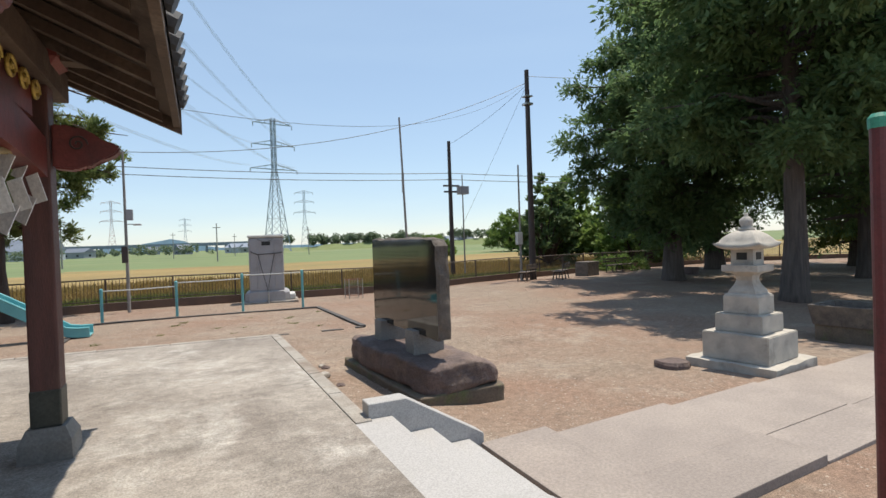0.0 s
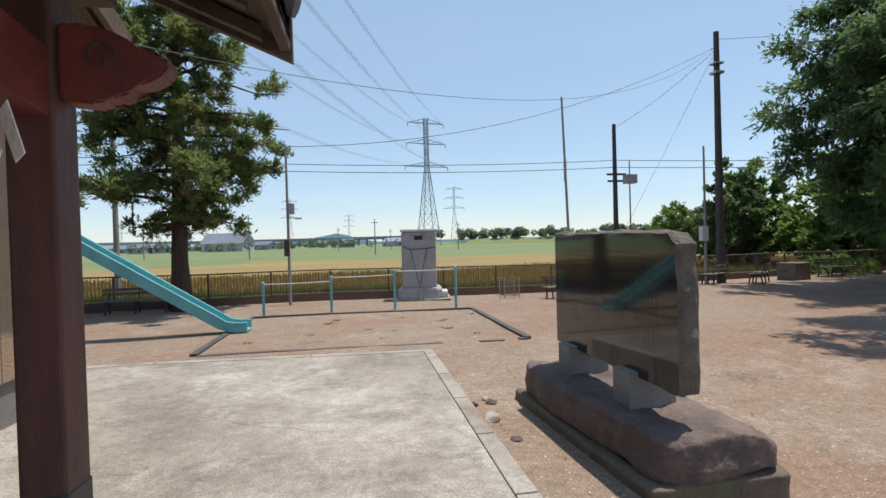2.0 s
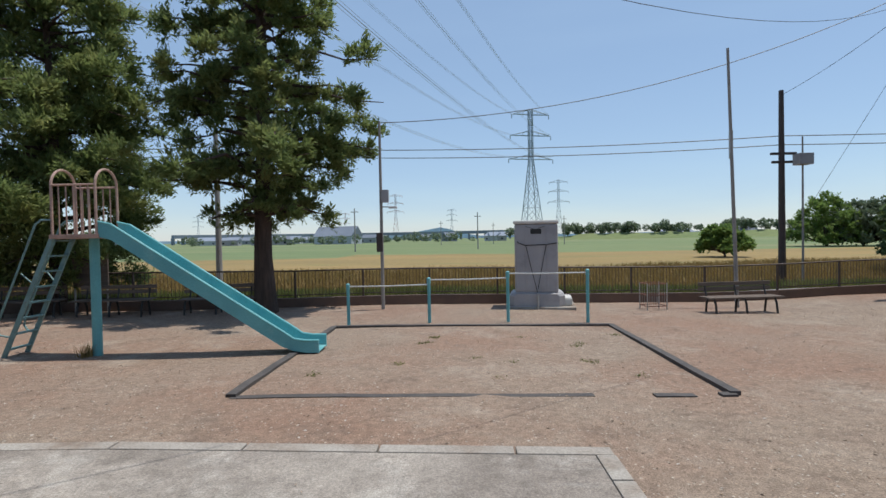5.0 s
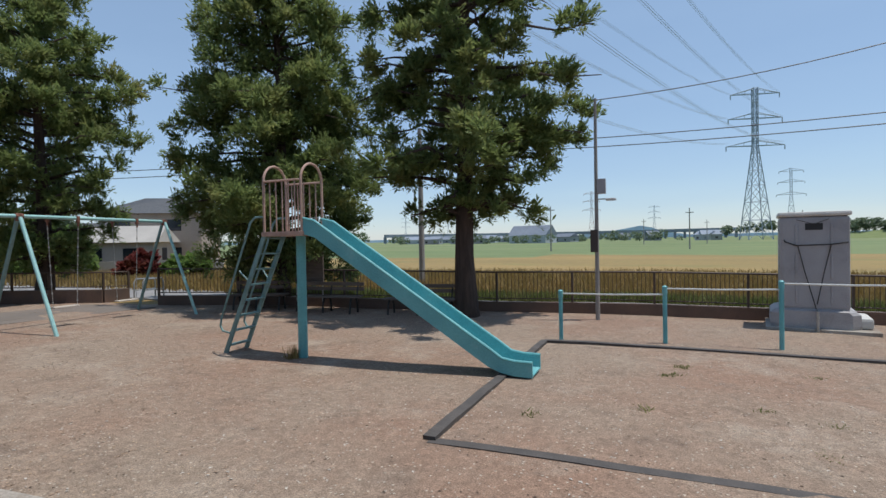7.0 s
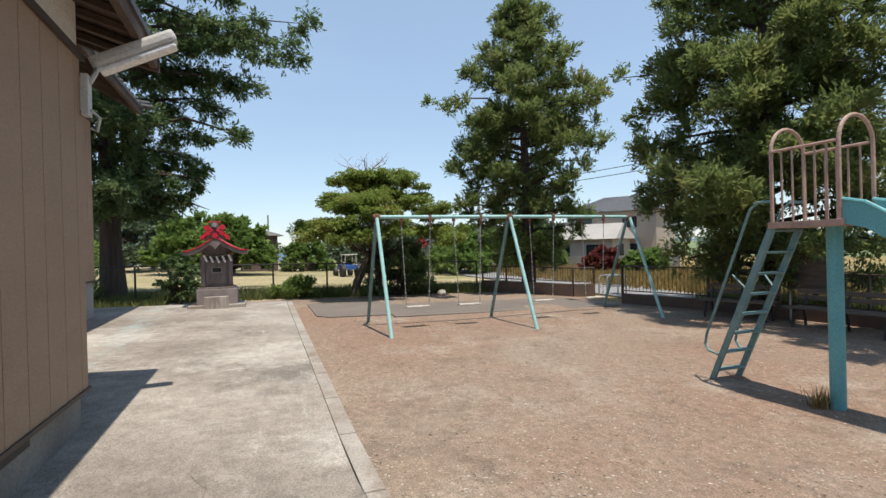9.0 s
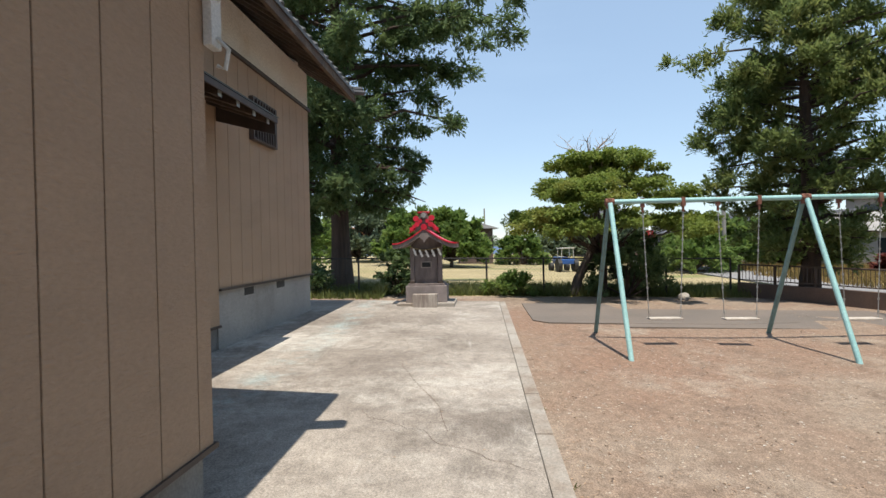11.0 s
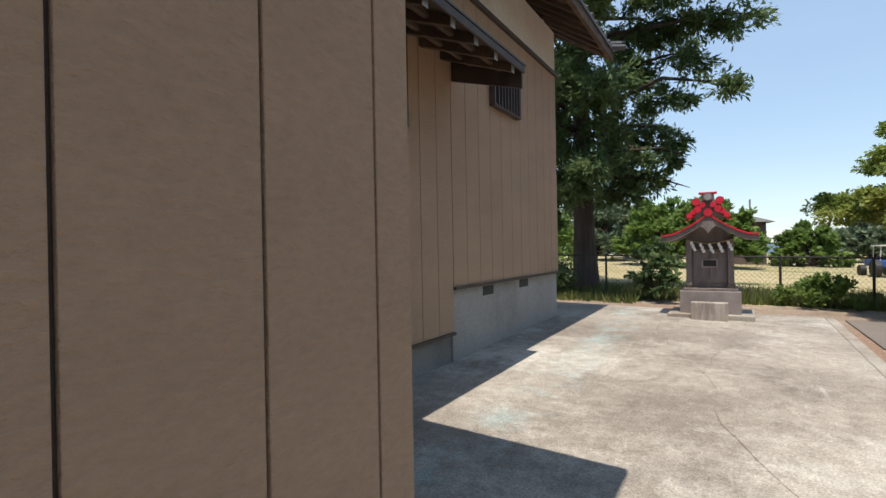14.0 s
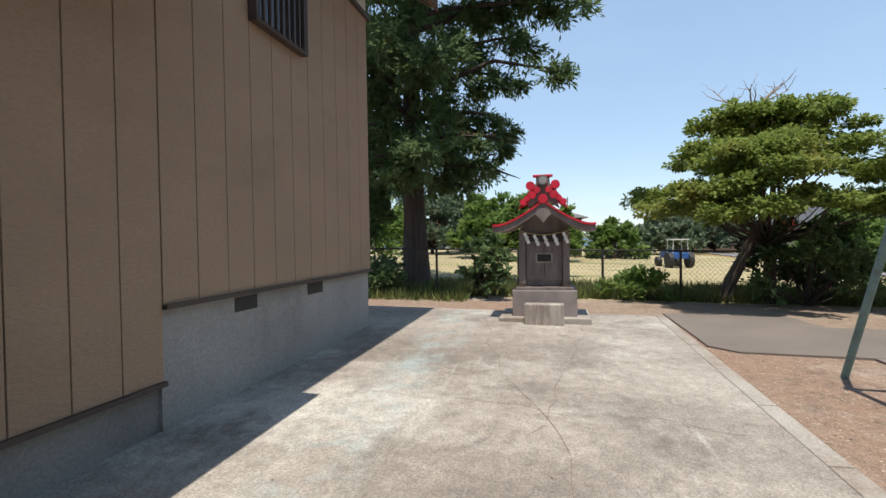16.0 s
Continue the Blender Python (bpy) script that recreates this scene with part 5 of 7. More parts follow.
def bench(x, y, rz, length=2.0, label="weathered slatted wooden bench with a backrest"):
    root = thing("park_bench", x, y, gz(x, y), rz, label, "bench", "park benches")
    L = length / 2
    for k, (yy, zz) in enumerate(((-0.20, 0.40), (-0.07, 0.40), (0.06, 0.40), (0.19, 0.40))):
        bm = bm_new()
        box(bm, -L, yy - 0.055, zz, L, yy + 0.055, zz + 0.035, 0.005)
        part("seat_slat", bm, M_BENCHWOOD, root)
    for zz in (0.56, 0.69):
        bm = bm_new()
        box(bm, -L, 0.27, zz, L, 0.305, zz + 0.1, 0.005)
        part("back_slat", bm, M_BENCHWOOD, root)
    for xx in (-L * 0.82, 0, L * 0.82):
        bm = bm_new()
        tube(bm, [(xx, -0.24, -0.03), (xx, -0.20, 0.25), (xx, -0.14, 0.38), (xx, 0.0, 0.385), (xx, 0.14, 0.38), (xx, 0.20, 0.25), (xx, 0.24, -0.03)], 0.028, 8)
        rod(bm, (xx, 0.18, 0.36), (xx, 0.32, 0.80), 0.022, seg=6)
        part("leg_frame", bm, M_BLACKSTEEL, root, "dark steel leg frame")


bench(8.75, 16.5, 7)
bench(-7.85, 16.3, 6)
bench(-5.2, 16.75, 8)
bench(-9.9, 15.9, 20, 1.6)
bench(17.3, 18.0, -140, 1.7, "weathered slatted wooden bench in the shade of the grove")
bench(15.6, 18.4, -150, 1.3, "short slatted bench beside the tall pole")
bench(23.2, 20.2, 10, 2.2, "long slatted bench by the fence under the grove")
bm = bm_new()
box(bm, -0.5, -0.4, -0.1, 0.5, 0.4, 0.75, 0.03)
single("stone_block", bm, M_ROUGHSTONE, "dark squared stone block between the benches", "stone", at=pose(19.8, 19.0, gz(19.8, 19.0), 0, 0, 15))


def basket():
    x, y = 6.75, 17.2
    root = thing("litter_basket", x, y, gz(x, y), 5, "rusty square wire litter basket frame", "litter basket")
    for sx, sy in ((-1, -1), (1, -1), (1, 1), (-1, 1)):
        bm = bm_new()
        rod(bm, (sx * 0.27, sy * 0.24, -0.05), (sx * 0.27, sy * 0.24, 0.74), 0.016, seg=6)
        part("leg", bm, M_STEEL, root)
    for z in (0.12, 0.42, 0.72):
        bm = bm_new()
        for a, b in (((-1, -1), (1, -1)), ((1, -1), (1, 1)), ((1, 1), (-1, 1)), ((-1, 1), (-1, -1))):
            rod(bm, (a[0] * 0.27, a[1] * 0.24, z), (b[0] * 0.27, b[1] * 0.24, z), 0.012, seg=6)
        part("rim", bm, M_RUST, root)
    for k in range(1, 8):
        x = -0.27 + 0.54 * k / 8
        for y in (-0.24, 0.24):
            bm = bm_new()
            rod(bm, (x, y, 0.12), (x, y, 0.72), 0.004, seg=4)
            part("wire", bm, M_STEEL, root)


basket()


def notice_board():
    x, y = -8.9, 16.9
    root = thing("notice_board", x, y, gz(x, y), 10, "old dark notice board on two steel posts", "notice board")
    for s in (-0.42, 0.42):
        bm = bm_new()
        rod(bm, (s, 0, -0.1), (s, 0, 1.75), 0.025, seg=8)
        part("post", bm, M_STEEL, root)
    bm = bm_new()
    box(bm, -0.46, -0.04, 0.72, 0.46, 0.02, 1.72, 0.006)
    part("board", bm, M_BENCHWOOD, root)


notice_board()


# ---- fences ----
def fence_span(root, a, b, base_h, rail_h, wall=True, gap=0.1):
    """One span of brown steel railing between two posts, on a foot wall."""
    ax, ay = a
    bx, by = b
    d = Vector((bx - ax, by - ay, 0))
    L = d.length
    d.normalize()
    nrm = Vector((-d.y, d.x, 0))
    za, zb = gz(ax, ay) + base_h, gz(bx, by) + base_h
    if wall:
        bm = bm_new()
        vs = []
        for (px, py, z) in ((ax, ay, za), (bx, by, zb)):
            for s in (-0.09, 0.09):
                vs.append((bm.verts.new((px + nrm.x * s, py + nrm.y * s, z - base_h - 0.35)), bm.verts.new((px + nrm.x * s, py + nrm.y * s, z))))
        (a0, a1), (b0, b1), (c0, c1), (d0, d1) = vs
        for f in ((a0, a1, c1, c0), (b0, d0, d1, b1), (a1, b1, d1, c1), (a0, c0, d0, b0), (a0, b0, b1, a1), (c0, c1, d1, d0)):
            bm.faces.new(f)
        part("foot_wall", bm, M_FENCEBASE, root, "brown rendered foot wall")
    for nm, h, r in (("top_rail", rail_h, 0.024), ("bottom_rail", 0.09, 0.016)):
        bm = bm_new()
        rod(bm, (ax, ay, za + h), (bx, by, zb + h), r, seg=6)
        part(nm, bm, M_FENCE, root)
    bm = bm_new()
    box(bm, ax - 0.028, ay - 0.028, za - 0.05, ax + 0.028, ay + 0.028, za + rail_h + 0.01)
    part("post", bm, M_FENCE, root)
    n = max(2, int(L / gap))
    bm = bm_new()
    for k in range(1, n):
        p = Vector((ax, ay, za)) + (Vector((bx, by, zb)) - Vector((ax, ay, za))) * k / n
        rod(bm, (p.x, p.y, p.z + 0.09), (p.x, p.y, p.z + rail_h), 0.0085, seg=5, caps=False)
    part("baluster_row", bm, M_FENCE, root)


def railing(line, label, base_h, rail_h, step=1.9, rise=0.0):
    root = thing("fence", label=label, category="fence", kind="structure")
    pts = []
    for (xa, ya), (xb, yb) in zip(line, line[1:]):
        L = math.hypot(xb - xa, yb - ya)
        n = max(1, round(L / step))
        pts += [(xa + (xb - xa) * k / n, ya + (yb - ya) * k / n) for k in range(n)]
    pts.append(line[-1])
    for a, b in zip(pts, pts[1:]):
        fence_span(root, a, b, base_h, rail_h)
    bm = bm_new()
    x, y = pts[-1]
    z = gz(x, y) + base_h
    box(bm, x - 0.028, y - 0.028, z - 0.05, x + 0.028, y + 0.028, z + rail_h + 0.01)
    part("post", bm, M_FENCE, root)


railing(FENCE_LINE, "brown steel railing on a low rendered foot wall along the yard", 0.28, 0.82)
railing([(-19.3, 13.5), (-17.4, 14.6), (-15.8, 15.3), (-15.6, 16.0)], "short brown steel railing on a foot wall by the gap", 0.42, 0.55, 1.3)


def chain_fence():
    root = thing("fence", label="low black chain-link fence along the shrine ground", category="fence", kind="structure")
    line = [(-17.6, -7.0), (-18.0, -1.0), (-18.4, 1.75), (-18.9, 5.7), (-19.2, 7.5), (-19.0, 11.2), (-19.2, 13.2)]
    pts = []
    for (xa, ya), (xb, yb) in zip(line, line[1:]):
        n = max(1, round(math.hypot(xb - xa, yb - ya) / 1.9))
        pts += [(xa + (xb - xa) * k / n, ya + (yb - ya) * k / n) for k in range(n)]
    pts.append(line[-1])
    H = 1.16
    for k, (x, y) in enumerate(pts):
        bm = bm_new()
        g = gz(x, y)
        rod(bm, (x, y, g - 0.2), (x, y, g + H + 0.02), 0.03, seg=8)
        part("post", bm, M_BLACKSTEEL, root)
    for (xa, ya), (xb, yb) in zip(pts, pts[1:]):
        za, zb = gz(xa, ya), gz(xb, yb)
        bm = bm_new()
        rod(bm, (xa, ya, za + H), (xb, yb, zb + H), 0.02, seg=6)
        part("top_rail", bm, M_BLACKSTEEL, root)
        bm = bm_new()
        A, B = Vector((xa, ya, za + 0.03)), Vector((xb, yb, zb + 0.03))
        L = (B - A).length
        n = int((L + H) / 0.11)
        e = (B - A) / L
        w = 0.0022
        for s in (1, -1):
            for i in range(n):
                u0 = -H + i * 0.11
                p0, p1 = max(0.0, u0), min(L, u0 + H)
                if p1 <= p0:
                    continue
                h0, h1 = (p0 - u0), (p1 - u0)
                if s < 0:
                    h0, h1 = H - h0, H - h1
                P, Q = A + e * p0 + Vector((0, 0, h0)), A + e * p1 + Vector((0, 0, h1))
                t = (Q - P).normalized()
                o = Vector((-e.y, e.x, 0)) * w
                q = t.cross(o).normalized() * w
                vs = [bm.verts.new(P + o), bm.verts.new(P - o + q), bm.verts.new(P - o - q), bm.verts.new(Q + o), bm.verts.new(Q - o + q), bm.verts.new(Q - o - q)]
                for k in range(3):
                    bm.faces.new((vs[k], vs[(k + 1) % 3], vs[3 + (k + 1) % 3], vs[3 + k]))
        part("mesh_panel", bm, M_MESH, root, "diamond wire mesh")


chain_fence()


def cycle_rack():
    x, y = -15.2, 16.6
    root = thing("barrier", x, y, gz(x, y), 100, "pale steel hoop barrier in the gate gap", "barrier")
    for o in (0.0, 0.35):
        bm = bm_new()
        pts = [(-0.45, o, -0.1), (-0.45, o, 0.6), (-0.38, o, 0.72), (0.38, o, 0.72), (0.45, o, 0.6), (0.45, o, -0.1)]
        tube(bm, pts, 0.024, 8)
        rod(bm, (-0.45, o, 0.35), (0.45, o, 0.35), 0.018, seg=6)
        part("hoop", bm, M_STEEL, root)


cycle_rack()


# ---- small roadside shrine ----
def little_shrine():
    x, y = -12.95, 4.47
    g = slab_z(x, y)
    root = thing("small_shrine", x, y, g, 0, "small grey stone shrine with a red-painted ridge on a stone base", "shrine")
    bm = bm_new()
    box(bm, -0.42, -0.56, -0.05, 0.46, 0.56, 0.055, 0.012)
    part("foot_slab", bm, M_KERB, root)
    bm = bm_new()
    box(bm, -0.34, -0.40, 0.05, 0.30, 0.40, 0.38, 0.012)
    part("base_block", bm, M_SHRINEBASE, root, "mauve-grey stone base block")
    bm = bm_new()
    box(bm, -0.30, -0.36, 0.38, 0.27, 0.36, 0.42, 0.006)
    part("sill", bm, M_SHRINEWOOD, root)
    bm = bm_new()
    box(bm, -0.24, -0.27, 0.42, 0.16, 0.27, 1.10, 0.008)
    part("cella", bm, M_SHRINEWOOD, root)
    for s in (-1, 1):
        bm = bm_new()
        box(bm, 0.14, s * 0.275 - 0.04, 0.42, 0.22, s * 0.275 + 0.04, 1.14, 0.008)
        part("pillar", bm, M_SHRINEWOOD, root)
        bm = bm_new()
        box(bm, 0.13, s * 0.275 - 0.05, 0.40, 0.235, s * 0.275 + 0.05, 0.47, 0.006)
        part("pillar_shoe", bm, M_TRIMDARK, root)
    for s in (-1, 1):
        bm = bm_new()
        box(bm, 0.158, min(s * 0.006, s * 0.225), 0.50, 0.172, max(s * 0.006, s * 0.225), 0.96, 0.004)
        part("door", bm, M_SHRINEWOOD, root, "weathered grey door leaf")
    bm = bm_new()
    box(bm, 0.172, -0.105, 0.72, 0.182, 0.105, 0.85, 0.004)
    part("slot_frame", bm, M_OFFERWOOD, root)
    bm = bm_new()
    box(bm, 0.182, -0.085, 0.74, 0.186, 0.085, 0.83)
    part("slot", bm, M_BLACK, root, "dark offering slot")
    bm = bm_new()
    box(bm, 0.15, -0.225, 0.99, 0.17, 0.225, 1.10)
    for k in range(7):
        yy = -0.2 + k * 0.066
        box(bm, 0.17, yy - 0.008, 0.99, 0.178, yy + 0.008, 1.10)
    part("lattice", bm, M_TRIMDARK, root, "dark lattice panel")
    bm = bm_new()
    plate(bm, [(-0.30, 1.10), (0.30, 1.10), (0.30, 1.17), (0.0, 1.43), (-0.30, 1.17)], "x", -0.25, 0.15)
    part("gable", bm, M_SHRINEWOOD, root)
    # curved gable roof, gable to the front
    top = []
    for i in range(13):
        u = i / 12
        yy = 0.62 * (1 - u)
        zz = 1.14 + 0.34 * (u ** 1.35) + 0.05 * (1 - u) ** 4
        top.append((yy, zz))
    full = [(-a, b) for a, b in top] + top[::-1][1:]
    bm = bm_new()
    plate(bm, full + [(a, b - 0.075) for a, b in full[::-1]], "x", -0.42, 0.44)
    part("roof", bm, M_SHRINEWOOD, root, "curved grey gable roof")
    bm = bm_new()
    plate(bm, [(a * 1.005, b + 0.028) for a, b in full] + [(a, b + 0.002) for a, b in full[::-1]], "x", -0.43, 0.46)
    part("roof_edge", bm, M_REDPAINT, root, "red-painted roof edge")
    bm = bm_new()
    pr = [(-0.06, 1.40), (-0.10, 1.33), (-0.05, 1.29), (0, 1.22), (0.05, 1.29), (0.10, 1.33), (0.06, 1.40)]
    plate(bm, pr, "x", 0.44, 0.47)
    part("gable_pendant", bm, M_SHRINEWOOD, root)
    bm = bm_new()
    rod(bm, (-0.42, 0, 1.52), (0.42, 0, 1.52), 0.07, seg=10)
    box(bm, -0.40, -0.05, 1.54, 0.40, 0.05, 1.66, 0.02)
    part("ridge", bm, M_REDPAINT, root, "red ridge")
    bm = bm_new()
    for yy, zz, r in ((0, 1.52, 0.058), (-0.13, 1.57, 0.05), (0.13, 1.57, 0.05), (-0.24, 1.48, 0.04), (0.24, 1.48, 0.04), (-0.15, 1.68, 0.055), (0.15, 1.69, 0.055), (-0.07, 1.63, 0.04), (0.07, 1.63, 0.04), (-0.19, 1.53, 0.035), (0.19, 1.53, 0.035)):
        rod(bm, (0.40, yy, zz), (0.47, yy, zz), r, seg=12)
    box(bm, 0.38, -0.12, 1.785, 0.45, 0.12, 1.815, 0.01)
    pr = [(-0.28, 1.42), (-0.22, 1.52), (-0.20, 1.70), (-0.11, 1.72), (-0.10, 1.79), (-0.13, 1.81), (0.13, 1.81), (0.10, 1.79), (0.11, 1.72), (0.20, 1.70), (0.22, 1.52), (0.28, 1.42), (0, 1.54)]
    plate(bm, [(-0.30, 1.40), (-0.23, 1.53), (-0.16, 1.62), (-0.17, 1.70), (0.17, 1.70), (0.16, 1.62), (0.23, 1.53), (0.30, 1.40), (0, 1.55)], "x", 0.38, 0.425)
    part("ridge_ornament", bm, M_REDPAINT, root, "red carved ridge-end ornament")
    bm = bm_new()
    plate(bm, [(a * 0.72, b - 0.02) for a, b in pr], "x", 0.37, 0.43)
    bmesh.ops.bevel(bm, geom=list(bm.edges), offset=0.006, segments=1, affect="EDGES")
    part("ornament_plate", bm, M_SHRINEWOOD, root, "grey wooden ridge-end plate")
    bm = bm_new()
    rod(bm, (0.40, 0, 1.74), (0.475, 0, 1.74), 0.065, seg=16)
    part("crest_disc", bm, M_SHRINEWOOD, root, "grey round crest")
    bm = bm_new()
    rod(bm, (0.47, 0, 1.74), (0.485, 0, 1.74), 0.045, seg=16)
    part("crest_boss", bm, M_STEEL, root)
    sacred_rope(x + 0.24, y - 0.30, y + 0.30, g + 1.13, 5, 0.5, "thin straw rope with white paper streamers on the small shrine", 0.0)
    bm = bm_new()
    box(bm, 0.40, -0.235, -0.02, 0.60, 0.235, 0.24, 0.01)
    part("offertory_box", bm, M_OFFERWOOD, root, "stained pale offertory box")


little_shrine()


# ---- plants ----
def leaf_mesh(name, centres, radii, squash, count, size, mat, seed, droop=0.3, aspect=0.42, bunch=0):
    """Many small folded leaves gathered in clumps; clumps are weighted by their size."""
    rng = np.random.default_rng(seed)
    C, R = np.array(centres, float), np.array(radii, float)
    w = R ** 2 / (R ** 2).sum()
    idx = rng.choice(len(C), size=count, p=w)
    d = rng.normal(size=(count, 3))
    d /= np.linalg.norm(d, axis=1)[:, None]
    rad = R[idx] * (0.35 + 0.65 * rng.random(count) ** 0.6)
    if bunch:
        q = rng.normal(size=(len(C) * bunch, 3))
        q /= np.linalg.norm(q, axis=1)[:, None]
        sub = np.repeat(C, bunch, 0) + q * np.repeat(R, bunch)[:, None] * (0.45 + 0.65 * rng.random(len(q)))[:, None] * np.array([1, 1, squash])
        pick = idx * bunch + rng.integers(0, bunch, count)
        pos = sub[pick] + d * rad[:, None] * 0.40 * np.array([1, 1, 0.8])
        d = (d + q[pick]) * 0.6
    else:
        pos = C[idx] + d * rad[:, None] * np.array([1, 1, squash])
    axis = d * np.array([1, 1, 0.5]) + rng.normal(size=(count, 3)) * 0.45
    axis[:, 2] -= droop
    axis /= np.linalg.norm(axis, axis=1)[:, None]
    up = rng.normal(size=(count, 3)) * 0.5 + np.array([0, 0, 1.0])
    side = np.cross(axis, up)
    side /= np.linalg.norm(side, axis=1)[:, None] + 1e-9
    nrm = np.cross(side, axis)
    L = size * (0.6 + 0.8 * rng.random(count))[:, None]
    base, tip = pos - axis * L * 0.5, pos + axis * L * 0.5
    mid = pos + nrm * L * 0.10
    a, b = mid + side * L * aspect * 0.5, mid - side * L * aspect * 0.5
    V = np.stack([base, a, tip, b], 1).reshape(-1, 3)
    me = bpy.data.meshes.new(name)
    me.vertices.add(len(V))
    me.vertices.foreach_set("co", V.ravel())
    me.loops.add(4 * count)
    me.loops.foreach_set("vertex_index", np.arange(4 * count, dtype=np.int32))
    me.polygons.add(count)
    me.polygons.foreach_set("loop_start", np.arange(0, 4 * count, 4, dtype=np.int32))
    me.materials.append(mat)
    me.update(calc_edges=True)
    return me


def limb(bm, a, b, r0, r1, rng, sag=0.0):
    a, b = Vector(a), Vector(b)
    pts = []
    for i in range(5):
        t = i / 4
        p = a.lerp(b, t) + Vector((rng.uniform(-1, 1), rng.uniform(-1, 1), rng.uniform(-1, 1))) * 0.05 * (b - a).length * math.sin(math.pi * t)
        p.z += sag * math.sin(math.pi * t)
        pts.append(p)
    tube(bm, pts, r0, 6, r1)


def tuft_mesh(name, tufts, count, size, mat, seed, rise, aspect, twigs=22):
    """Foliage in tufts: each tuft is a spray of twigs that leave its stem outwards, set with narrow leaves."""
    rng = np.random.default_rng(seed)
    T = np.array(tufts, float)
    C, R, out = T[:, :3], T[:, 3], T[:, 4:7]
    q = rng.normal(size=(len(C), twigs, 3)) * np.array([1, 1, 0.75]) + out[:, None, :] * 0.75
    q[:, :, 2] += rise
    q /= np.linalg.norm(q, axis=2)[:, :, None]
    reach = R[:, None] * (0.6 + 0.55 * rng.random((len(C), twigs)))
    w = R ** 2 / (R ** 2).sum()
    idx = rng.choice(len(C), size=count, p=w)
    tw = rng.integers(0, twigs, count)
    d = q[idx, tw]
    along = 0.2 + 0.8 * rng.random(count) ** 0.7
    pos = C[idx] + d * (reach[idx, tw] * along)[:, None] + rng.normal(size=(count, 3)) * (0.10 * R[idx])[:, None]
    axis = d + rng.normal(size=(count, 3)) * 0.45
    axis[:, 2] += 0.35 * rise
    axis /= np.linalg.norm(axis, axis=1)[:, None]
    up = rng.normal(size=(count, 3)) * 0.55 + np.array([0, 0, 1.0])
    side = np.cross(axis, up)
    side /= np.linalg.norm(side, axis=1)[:, None] + 1e-9
    nrm = np.cross(side, axis)
    L = size * (0.6 + 0.8 * rng.random(count))[:, None]
    base, tip = pos - axis * L * 0.5, pos + axis * L * 0.5
    mid = pos + nrm * L * 0.06
    a, b = mid + side * L * aspect * 0.5, mid - side * L * aspect * 0.5
    V = np.stack([base, a, tip, b], 1).reshape(-1, 3)
    me = bpy.data.meshes.new(name)
    me.vertices.add(len(V))
    me.vertices.foreach_set("co", V.ravel())
    me.loops.add(4 * count)
    me.loops.foreach_set("vertex_index", np.arange(4 * count, dtype=np.int32))
    me.polygons.add(count)
    me.polygons.foreach_set("loop_start", np.arange(0, 4 * count, 4, dtype=np.int32))
    me.materials.append(mat)
    me.update(calc_edges=True)
    return me


